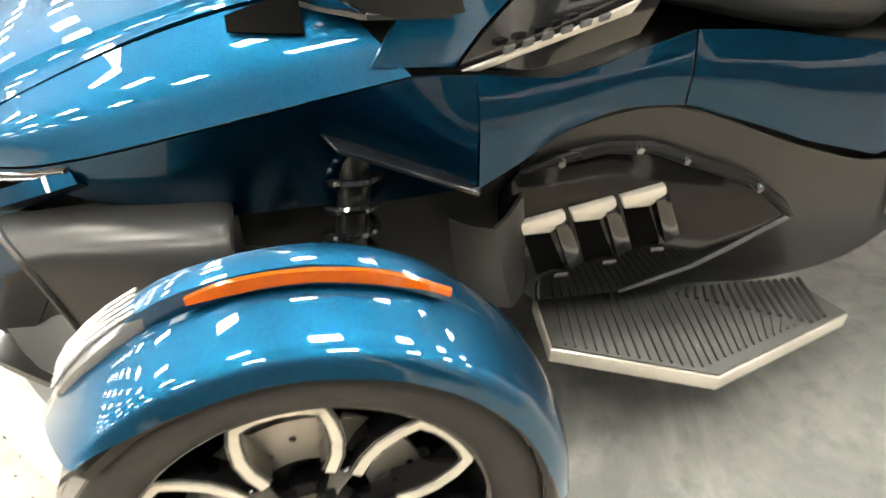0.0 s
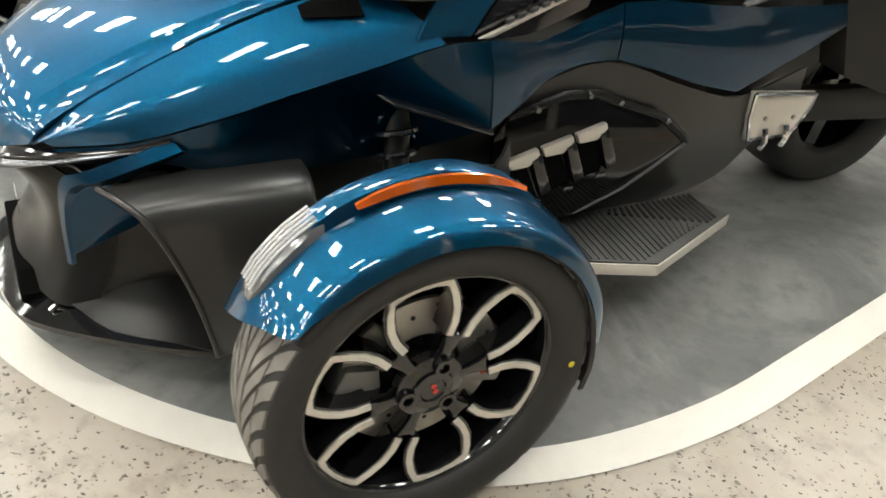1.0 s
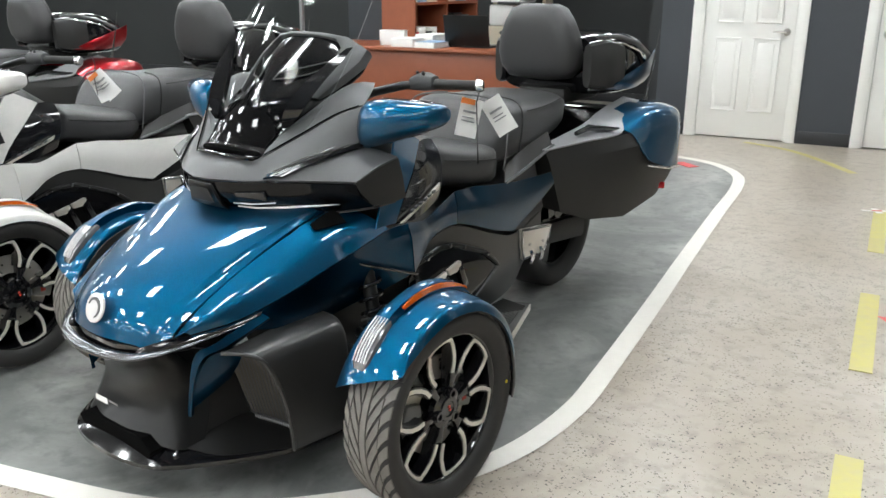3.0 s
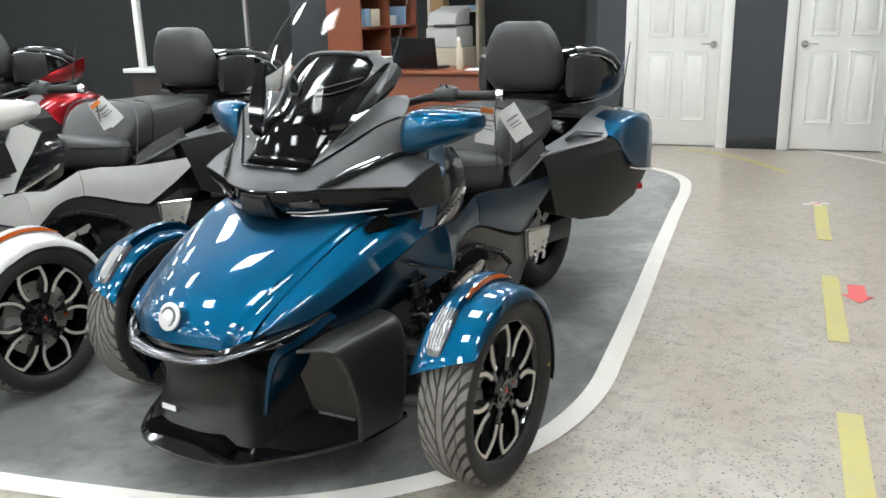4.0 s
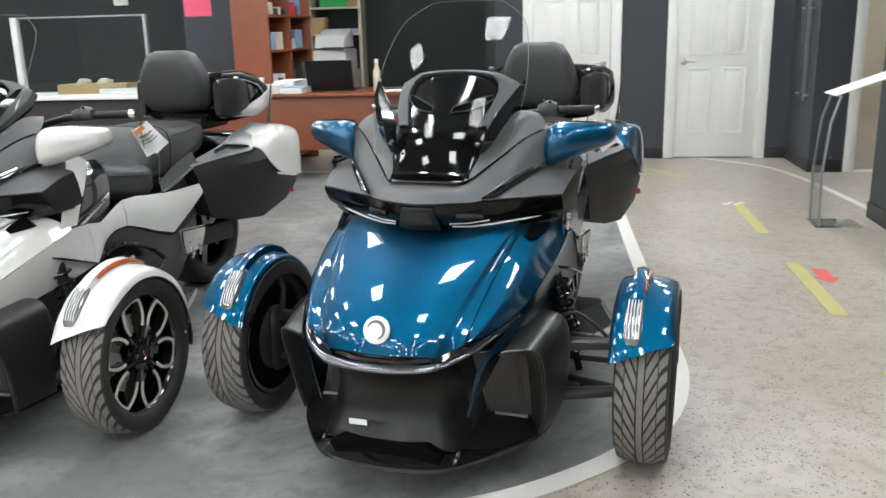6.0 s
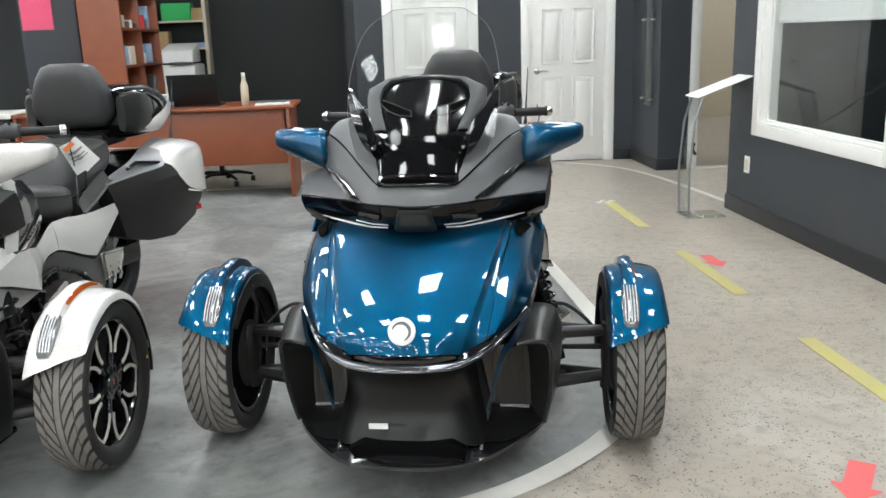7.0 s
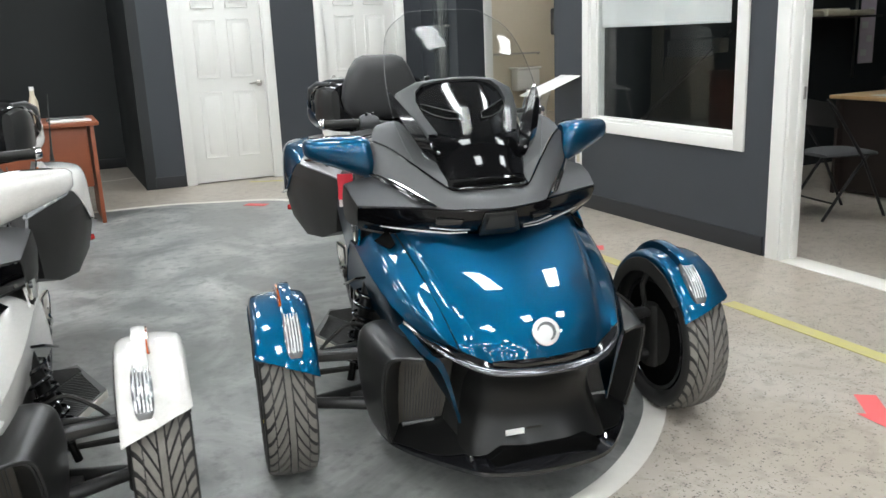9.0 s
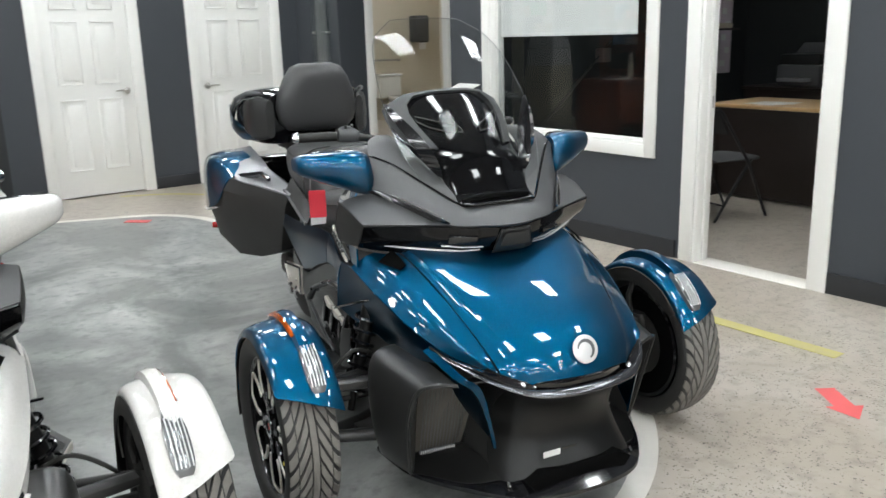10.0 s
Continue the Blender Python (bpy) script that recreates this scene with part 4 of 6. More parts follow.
    part("shroud_tongue", sheet(tongue, 2, 3, 0.005), M_SMOKE, t, "raised black tongue", 30)
    # Slot and vents are solid black pieces, their inner darkness painted.
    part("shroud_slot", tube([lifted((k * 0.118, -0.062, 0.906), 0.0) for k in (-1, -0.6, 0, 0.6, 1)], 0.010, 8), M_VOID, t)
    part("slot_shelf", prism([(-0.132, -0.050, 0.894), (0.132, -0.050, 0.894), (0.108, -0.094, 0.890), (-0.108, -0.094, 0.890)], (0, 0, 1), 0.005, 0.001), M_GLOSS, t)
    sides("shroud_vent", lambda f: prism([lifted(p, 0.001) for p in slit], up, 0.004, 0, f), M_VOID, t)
    sides("vent_edge", lambda f: tube([lifted(p, 0.005) for p in slit + slit[:1]], 0.0014, 6, f), M_GREY, t)
    fin = []
    for x, y, z, w, d in ((0.152, 0.024, 0.968, 0.006, 0.010), (0.166, 0.030, 0.994, 0.022, 0.024), (0.182, 0.052, 1.038, 0.033, 0.034), (0.206, 0.092, 1.092, 0.033, 0.034), (0.236, 0.142, 1.145, 0.022, 0.024), (0.258, 0.185, 1.188, 0.005, 0.007)):
        fin.append([np.array(q) for q in ((x - w, y + 0.010, z - 0.4 * w), (x - 0.25 * w, y - d, z), (x + w, y + 0.012, z + 0.3 * w), (x, y + d, z))])
    sides("screen_fin", lambda f: loft(fin, 4, 1, True, f), M_GLOSS, t, "gloss black screen bracket fin")
    sides("fin_bolt", lambda f: tube([(0.150, 0.000, 1.000), (0.146, -0.006, 1.000)], [0.006, 0.005], 8, f), M_CHROME, t)

    def pane(x, v):
        w = (0.205, 0.250, 0.262, 0.250, 0.215, 0.130)
        c = [(-0.030, 0.930), (0.045, 1.060), (0.125, 1.180), (0.225, 1.300), (0.330, 1.395), (0.412, 1.452)]
        pts = spline([np.array((a, b, d)) for a, (b, d) in zip(w, c)], 12)
        p = pts[min(len(pts) - 1, int(round(v * 60)))]
        xx = p[0] * x
        return (xx, p[1] + 1.1 * xx * xx * (1 - 0.3 * v), p[2] - 0.25 * xx * xx * v)
    bm = bmesh.new()
    grid = [[bm.verts.new(pane(-1 + 2 * i / 20, j / 20)) for i in range(21)] for j in range(21)]
    for a, b in zip(grid, grid[1:]):
        for i in range(20):
            bm.faces.new((a[i], a[i + 1], b[i + 1], b[i]))
    screen = part("windscreen", bm, M_SCREEN, t, "tall clear windscreen", 80)
    rimline = [pane(-1, j / 20) for j in range(21)] + [pane(-1 + 2 * i / 20, 1) for i in range(1, 20)] + [pane(1, j / 20) for j in range(20, -1, -1)]
    part("screen_edge", tube(rimline, 0.0009, 6), M_EDGE, screen, "pale polished screen edge")

    # --- mirrors and handlebar ---
    mir = [oval(c, a, b, 16, 2.6) for c, a, b in (
        ((0.336, 0.172, 0.980), (0.0, 0.044, 0.0), (0.008, 0, 0.064)),
        ((0.362, 0.174, 0.984), (0.0, 0.058, 0.0), (0.008, 0, 0.070)),
        ((0.420, 0.190, 0.995), (0.0, 0.062, 0.0), (0.004, 0, 0.060)),
        ((0.490, 0.222, 1.006), (0.0, 0.054, 0.0), (0.0, 0, 0.044)),
        ((0.532, 0.244, 1.012), (0.0, 0.046, 0.0), (0.0, 0, 0.033)),
        ((0.548, 0.254, 1.014), (0.0, 0.030, 0.0), (0.0, 0, 0.020)))]
    sides("mirror", lambda f: loft(mir, 4, 1, True, f), M_BLUE, t)
    sides("mirror_foot", lambda f: loft([oval((0.318, 0.170, 0.960), (0, 0.035, 0), (0, 0, 0.05), 12), oval((0.345, 0.173, 0.972), (0, 0.042, 0), (0.005, 0, 0.058), 12)], 2, 1, True, f), M_GLOSS, t)
    sides("mirror_rim", lambda f: loft([oval(np.array(c) + np.array((0, 0.012, 0.0)), np.array(a) * 1.02, np.array(b) * 1.04, 16, 2.6) for c, a, b in (
        ((0.366, 0.187, 0.984), (0, 0.050, 0), (0.008, 0, 0.068)), ((0.420, 0.203, 0.995), (0, 0.052, 0), (0.004, 0, 0.058)), ((0.490, 0.232, 1.006), (0, 0.046, 0), (0, 0, 0.043)), ((0.538, 0.262, 1.014), (0, 0.02, 0), (0, 0, 0.018)))], 3, 1, True, f), M_GLOSS, t)
    sides("handlebar", lambda f: tube([(0.02, 0.47, 1.00), (0.12, 0.45, 1.03), (0.22, 0.47, 1.055), (0.30, 0.52, 1.06)], 0.014, 10, f), M_SATIN, t)
    sides("grip", lambda f: tube([(0.305, 0.523, 1.060), (0.31, 0.525, 1.060), (0.425, 0.578, 1.058)], [0.017, 0.0165, 0.0165], 12, f), M_MATTE, t, "black rubber grip")
    sides("grip_end", lambda f: tube([(0.425, 0.578, 1.058), (0.430, 0.580, 1.058), (0.445, 0.587, 1.058)], [0.020, 0.021, 0.017], 12, f), M_CHROME, t)
    sides("switch_box", lambda f: loft([oval((0.245, 0.490, 1.062), (0.004, 0.022, 0), (0, 0, 0.022), 12, 3), oval((0.275, 0.505, 1.068), (0, 0.027, 0), (0, 0, 0.030), 12, 3), oval((0.305, 0.520, 1.064), (0, 0.022, 0), (0, 0, 0.022), 12, 3)], 3, 1, True, f), M_GREY, t)
    for f in (False, True):
        for dx in (0.262, 0.285):
            part("switch", tube([(dx, 0.490, 1.090), (dx, 0.484, 1.100)], 0.005, 8, f), M_BLACKMETAL, t)

    # --- tank and console ---
    console = [oval((0, 0.22, 0.86), (0.26, 0, 0), (0, 0, 0.13), 20, 2.6), oval((0, 0.34, 0.86), (0.25, 0, 0), (0, 0, 0.13), 20, 2.6),
               oval((0, 0.46, 0.83), (0.22, 0, 0), (0, 0, 0.14), 20, 2.6), oval((0, 0.60, 0.76), (0.19, 0, 0), (0, 0, 0.12), 20, 2.6)]
    part("console", loft(console, 3, 1), M_SATIN, t, "black steering console")
    sides("tank_panel", lambda f: sheet([[(0.408, 0.120, 0.695), (0.388, 0.228, 0.684)], [(0.392, 0.160, 0.760), (0.374, 0.278, 0.745)], [(0.362, 0.240, 0.865), (0.338, 0.372, 0.820)], [(0.300, 0.340, 0.950), (0.279, 0.472, 0.887)]], 4, 4, 0.006, f), M_BLUE, t)
    sides("knee_panel", lambda f: sheet([[(0.386, 0.232, 0.680), (0.372, 0.350, 0.672), (0.335, 0.500, 0.700)], [(0.374, 0.284, 0.743), (0.357, 0.390, 0.750), (0.326, 0.530, 0.760)],
                                         [(0.338, 0.376, 0.818), (0.324, 0.450, 0.825), (0.302, 0.550, 0.828)], [(0.279, 0.476, 0.885), (0.272, 0.510, 0.885), (0.262, 0.555, 0.878)]], 4, 4, 0.006, f), M_GLOSS, t, "gloss black knee panel")
    badges = sides("name_badge", lambda f: prism([(0.392, 0.236, 0.682), (0.388, 0.262, 0.680), (0.352, 0.470, 0.738), (0.346, 0.486, 0.756), (0.372, 0.380, 0.724)], (1, -0.1, 0.1), 0.010, 0.002, f), M_PLATE, t, "chrome model badge with raised bars")
    for k in range(6):
        y = 0.290 + 0.026 * k
        x, z = 0.396 - 0.15 * (y - 0.236), 0.694 + 0.24 * (y - 0.262)
        for f in (False, True):
            part("badge_letter", prism([(x, y, z + 0.002), (x - 0.003, y + 0.014, z + 0.005), (x - 0.003, y + 0.016, z + 0.012), (x, y + 0.002, z + 0.009)], (1, -0.1, 0.1), 0.0108, 0, f), M_GREY, badges[1 if f else 0])

    # --- middle body ---
    mid = [oval((0, 0.10, 0.40), (0.24, 0, 0), (0, 0, 0.24), 20, 3), oval((0, 0.45, 0.42), (0.29, 0, 0), (0, 0, 0.26), 20, 3),
           oval((0, 0.90, 0.43), (0.29, 0, 0), (0, 0, 0.24), 20, 3), oval((0, 1.25, 0.46), (0.22, 0, 0), (0, 0, 0.18), 20, 3), oval((0, 1.50, 0.52), (0.15, 0, 0), (0, 0, 0.12), 20, 3)]
    part("lower_body", loft(mid, 4, 1), M_MATTE, t, "matte black lower bodywork")
    flank = [[(0.335, 0.588, 0.704), (0.348, 0.588, 0.652), (0.349, 0.588, 0.597)], [(0.330, 0.70, 0.700), (0.348, 0.70, 0.640), (0.346, 0.70, 0.562)],
             [(0.324, 0.82, 0.682), (0.342, 0.82, 0.600), (0.337, 0.82, 0.518)], [(0.312, 1.00, 0.662), (0.330, 1.00, 0.575), (0.322, 0.97, 0.476)], [(0.302, 1.22, 0.652), (0.310, 1.20, 0.600), (0.312, 1.16, 0.545)], [(0.297, 1.34, 0.648), (0.303, 1.33, 0.632), (0.306, 1.31, 0.612)]]
    # Panel below the seat gets the darkened blue, shade included.
    sides("body_panel", lambda f: sheet(flank, 3, 1, 0.005, f), M_BLUE_SHADED, t, "", 20)
    skirt = [[(0.358, 0.37, 0.560), (0.340, 0.36, 0.46), (0.305, 0.38, 0.27)], [(0.345, 0.57, 0.592), (0.345, 0.60, 0.42), (0.300, 0.60, 0.22)], [(0.332, 0.82, 0.505), (0.335, 0.82, 0.38), (0.300, 0.84, 0.21)],
             [(0.314, 1.00, 0.460), (0.315, 1.00, 0.36), (0.290, 1.02, 0.24)], [(0.290, 1.22, 0.500), (0.285, 1.22, 0.40), (0.24, 1.18, 0.29)]]
    sides("lower_skirt", lambda f: sheet(skirt, 5, 4, 0.006, f), M_SATIN, t, "matte black lower skirt")
    hexa = [(0.350, y, z) for y, z in ((0.318, 0.470), (0.345, 0.508), (0.400, 0.524), (0.471, 0.539), (0.548, 0.534), (0.627, 0.504), (0.727, 0.466), (0.794, 0.417), (0.818, 0.393), (0.727, 0.338), (0.664, 0.303), (0.544, 0.262), (0.400, 0.255), (0.330, 0.320))]
    covers = sides("engine_cover", lambda f: prism(hexa, (1, 0, 0), 0.010, 0.004, f), M_SMOKE, t, "black engine cover with bright stepped vents")
    for f in (False, True):
        cover = covers[1 if f else 0]
        rim_top = [np.array(q) + (0.010, 0, 0) for q in hexa[1:9]]
        part("cover_rim", tube(rim_top, [0.006, 0.009, 0.010, 0.010, 0.010, 0.009, 0.010, 0.006], 8, f), M_COVER, cover, "black raised rim")
        part("cover_edge", tube([np.array(q) + (0.009, 0, 0) for q in hexa[8:12]], [0.0055, 0.0055, 0.005, 0.003], 6, f), M_GREY, cover)
        for y, z in ((0.402, 0.524), (0.520, 0.539), (0.600, 0.516), (0.738, 0.458)):
            part("cover_bolt", tube([(0.360, y, z), (0.374, y, z - 0.002)], [0.008, 0.006], 8, f), M_LIP, cover)
        for k in range(3):
            y, z = 0.350 + 0.078 * k, 0.420 + 0.018 * k
            part("cover_vent", prism([(0.358, y, z), (0.358, y + 0.070, z + 0.017), (0.358, y + 0.074, z + 0.004), (0.358, y + 0.052, z - 0.018), (0.358, y + 0.010, z - 0.020)], (1, 0, 0), 0.014, 0.002, f), M_PLATE, cover, "bright metal vent")
            # Black plate painted as the unlit inside of the vent.
            part("vent_slot", prism([(0.358, y + 0.012, z - 0.024), (0.358, y + 0.052, z - 0.021), (0.358, y + 0.086, z - 0.090), (0.358, y + 0.044, z - 0.105)], (1, 0, 0), 0.0045, 0, f), M_VOID, cover)
            part("vent_louvre", prism([(0.358, y + 0.056, z - 0.006), (0.358, y + 0.078, z + 0.002), (0.358, y + 0.116, z - 0.078), (0.358, y + 0.092, z - 0.092)], (1, 0, 0), 0.017, 0.004, f), M_GLOSS, cover)
            part("vent_clip", box(0.366, 0.372, y + 0.070, y + 0.094, z - 0.108, z - 0.098, 0.002) if not f else box(-0.372, -0.366, y + 0.070, y + 0.094, z - 0.108, z - 0.098, 0.002), M_LIP, cover)
    sides("bulkhead", lambda f: sheet([[(0.330, -0.060, 0.480), (0.330, -0.040, 0.300), (0.300, -0.020, 0.150)], [(0.340, 0.150, 0.500), (0.335, 0.150, 0.320), (0.300, 0.150, 0.150)], [(0.345, 0.330, 0.520), (0.340, 0.330, 0.340), (0.305, 0.340, 0.170)]], 3, 3, 0.006, f), M_MATTE, t, "black plastic inner panel")
    sides("deflector_plate", lambda f: sheet([[(0.398, 0.235, 0.455), (0.408, 0.300, 0.440), (0.368, 0.352, 0.470)], [(0.402, 0.245, 0.390), (0.412, 0.318, 0.372), (0.364, 0.362, 0.410)], [(0.392, 0.270, 0.300), (0.402, 0.345, 0.285), (0.356, 0.380, 0.300)]], 2, 3, 0.006, f), M_SATIN, t, "angled black deflector plate", 22)
    board = [(0.300, 0.42, 0.186), (0.428, 0.41, 0.186), (0.530, 0.655, 0.186), (0.418, 0.958, 0.186), (0.320, 0.912, 0.186), (0.285, 0.62, 0.186)]
    boards = sides("footboard", lambda f: prism(board, (0, 0, 1), 0.027, 0.002, f), M_PLATE, t, "footboard with bright edge and ribbed rubber mat")
    mat_outline = [(0.302, 0.424, 0.2135), (0.426, 0.414, 0.2135), (0.527, 0.655, 0.2135), (0.417, 0.954, 0.2135), (0.321, 0.908, 0.2135), (0.287, 0.62, 0.2135)]
    for f in (False, True):
        part("rubber_mat", prism(mat_outline, (0, 0, 1), 0.004, 0.001, f), M_MAT, boards[1 if f else 0], "grey rubber mat")
        for k in range(30):
            y = 0.455 + 0.0155 * k
            x1 = 0.432 + 0.415 * (y - 0.455) if y < 0.645 else 0.512 - 0.345 * (y - 0.655)
            cut = min(x1, 0.334 + (y - 0.673) / 1.94) if y > 0.66 else 0.31
            if x1 - cut > 0.012:
                part("mat_rib", tube([(cut + 0.004, y, 0.2195), (x1 - 0.004, y - 0.02, 0.2195)], 0.0022, 5, f), M_MAT, boards[1 if f else 0])
            if cut > 0.325:
                part("mat_rib", tube([(0.318, y + 0.012, 0.2195), (cut - 0.002, y, 0.2195)], 0.0044, 5, f), M_GROOVE, boards[1 if f else 0])
    sides("footboard_stay", lambda f: tube([(0.25, 0.55, 0.27), (0.32, 0.55, 0.21), (0.40, 0.56, 0.19)], 0.014, 8, f), M_SATIN, t)
    pegs = sides("passenger_footrest", lambda f: prism([(0.305, 1.030, 0.470), (0.305, 1.250, 0.446), (0.305, 1.240, 0.400), (0.303, 1.200, 0.335), (0.300, 1.055, 0.338), (0.303, 1.035, 0.400)], (1, 0, 0), 0.016, 0.007, f), M_PLATE, t, "folded-up chrome passenger footrest")
    rest_edge = [(0.323, 1.036, 0.464), (0.323, 1.244, 0.441), (0.323, 1.234, 0.402), (0.321, 1.196, 0.341), (0.318, 1.060, 0.344), (0.321, 1.041, 0.402), (0.323, 1.036, 0.464)]
    for f in (False, True):
        part("footrest_edge", tube(rest_edge, 0.005, 6, f), M_CHROME, pegs[1 if f else 0])
        for y, z in ((1.095, 0.395), (1.19, 0.388)):
            part("footrest_bolt", tube([(0.318, y, z), (0.325, y, z)], 0.006, 8, f), M_STEEL, pegs[1 if f else 0])
        for y in (1.105, 1.175):
            part("footrest_hinge", tube([(0.320, y, 0.368), (0.330, y, 0.340), (0.322, y, 0.316)], 0.008, 6, f), M_CHROME, pegs[1 if f else 0])
        part("footrest_bracket", loft([oval((0.24, 1.13, 0.38), (0, 0.05, 0), (0, 0, 0.04), 10, 3), oval((0.303, 1.13, 0.40), (0, 0.045, 0), (0, 0, 0.05), 10, 3)], 1, 1, True, f), M_SATIN, pegs[1 if f else 0])

    # --- seats ---
    rider = [oval((0, 0.555, 0.765), (0.22, 0, 0), (0, 0.02, 0.060), 24, 5), oval((0, 0.580, 0.770), (0.268, 0, 0), (0, 0.015, 0.072), 24, 5), oval((0, 0.62, 0.768), (0.282, 0, 0), (0, 0, 0.078), 24, 5),
             oval((0, 0.76, 0.742), (0.290, 0, 0), (0, 0, 0.076), 24, 5), oval((0, 0.90, 0.728), (0.280, 0, 0), (0, 0, 0.072), 24, 5), oval((0, 1.00, 0.735), (0.22, 0, 0), (0, 0, 0.060), 24, 4)]
    part("rider_seat", loft(rider, 4, 1), M_SEAT, t, "black vinyl rider seat")
    lumbar = [oval((0, 0.955, 0.815), (0.18, 0, 0), (0, 0.05, 0.085), 24, 3.4), oval((0, 1.00, 0.815), (0.235, 0, 0), (0, 0.05, 0.115), 24, 3.6), oval((0, 1.10, 0.825), (0.255, 0, 0), (0, 0.03, 0.120), 24, 4),
              oval((0, 1.28, 0.835), (0.245, 0, 0), (0, 0, 0.100), 24, 4), oval((0, 1.48, 0.855), (0.215, 0, 0), (0, 0, 0.080), 24, 4), oval((0, 1.58, 0.87), (0.17, 0, 0), (0, 0, 0.05), 24, 3)]
    part("passenger_seat", loft(lumbar, 4, 1), M_SEAT, t, "black vinyl passenger seat")
    sides("seat_piping", lambda f: tube(spline([(0.262, 0.985, 0.700), (0.262, 1.005, 0.790), (0.245, 1.030, 0.880), (0.200, 1.050, 0.935), (0.10, 1.060, 0.952), (0, 1.060, 0.954)], 4), 0.0035, 6, f), M_GREY, t)
    sides("seat_seam", lambda f: tube(spline([(0.285, 0.60, 0.800), (0.292, 0.76, 0.776), (0.284, 0.90, 0.758), (0.262, 0.965, 0.752)], 4), 0.0028, 6, f), M_MATTE, t)
    sides("seat_seam", lambda f: tube(spline([(0.254, 1.10, 0.745), (0.2565, 1.115, 0.83), (0.246, 1.125, 0.905), (0.20, 1.135, 0.938), (0.12, 1.14, 0.947)], 4), 0.0030, 6, f), M_MATTE, t)
    sides("seat_seam", lambda f: tube(spline([(0.250, 1.16, 0.90), (0.246, 1.30, 0.905), (0.222, 1.46, 0.918)], 4), 0.0026, 6, f), M_MATTE, t)
    sides("seat_skirt", lambda f: sheet([[(0.315, 0.92, 0.665), (0.300, 1.08, 0.690), (0.285, 1.30, 0.745)], [(0.255, 1.00, 0.71), (0.260, 1.12, 0.76), (0.245, 1.32, 0.80)]], 3, 3, 0.006, f), M_MATTE, t)
    sides("seat_skirt_edge", lambda f: tube([(0.318, 0.92, 0.672), (0.303, 1.08, 0.698), (0.288, 1.30, 0.752)], 0.006, 6, f), M_GREY, t)
    cushion = [(0.0, 0.160), (0.075, 0.160), (0.115, 0.145), (0.150, 0.095), (0.182, 0.020), (0.192, -0.050), (0.178, -0.110), (0.140, -0.150), (0.070, -0.158), (0.0, -0.160)]
    cushion = cushion + [(-x, z) for x, z in reversed(cushion[1:-1])]
    rest = [[np.array((x * k, y - 0.10 * z * k, 1.122 + z * k)) for x, z in cushion] for y, k in ((1.552, 0.50), (1.560, 0.74), (1.578, 0.90), (1.605, 0.98), (1.640, 1.0), (1.690, 0.98), (1.715, 0.86))]
    part("passenger_backrest", loft(rest, 4, 1), M_SEAT, t, "tall padded black passenger backrest")

    # --- luggage ---
    trunk = [oval((0, 1.70, 1.03), (0.235, 0, 0), (0, -0.02, 0.125), 24, 4.5), oval((0, 1.80, 1.03), (0.285, 0, 0), (0, -0.01, 0.140), 24, 4.5), oval((0, 1.98, 1.025), (0.300, 0, 0), (0, 0, 0.140), 24, 4.5),
             oval((0, 2.14, 1.005), (0.270, 0, 0), (0, 0, 0.120), 24, 4.0), oval((0, 2.20, 0.99), (0.20, 0, 0), (0, 0, 0.08), 24, 4.0)]
    part("top_case", loft(trunk, 3, 1), M_GLOSS, t, "black top case")
    sides("top_case_rail", lambda f: tube([(0.245, 1.70, 1.150), (0.292, 1.80, 1.148), (0.312, 1.95, 1.115), (0.305, 2.08, 1.06), (0.290, 2.14, 0.98)], [0.008, 0.012, 0.012, 0.012, 0.008], 8, f), M_GREY, t)
    sides("top_case_edge", lambda f: tube([(0.250, 1.72, 1.125), (0.298, 1.85, 1.118), (0.308, 1.98, 1.08), (0.300, 2.10, 1.00)], 0.006, 8, f), M_CHROME, t)
    sides("top_case_pocket", lambda f: loft([oval((0.225, 1.66, 1.03), (0.02, 0, 0), (0, 0, 0.09), 12, 3), oval((0.262, 1.75, 1.03), (0.035, 0, 0), (0, 0, 0.105), 12, 3), oval((0.285, 1.86, 1.02), (0.02, 0, 0), (0, 0, 0.09), 12, 3)], 3, 1, True, f), M_SATIN, t)
    sides("case_wing", lambda f: sheet([[(0.270, 1.76, 0.925), (0.296, 1.95, 0.915), (0.270, 2.14, 0.930)], [(0.306, 1.80, 0.955), (0.328, 1.98, 0.960), (0.298, 2.17, 0.985)], [(0.304, 1.88, 0.985), (0.326, 2.02, 1.030), (0.292, 2.19, 1.075)]], 3, 3, 0.005, f), M_BLUE_SHADED, t, "painted wing under the top case")
    part("case_foot", box(-0.12, 0.12, 1.66, 1.98, 0.86, 0.93, 0.02), M_MATTE, t)

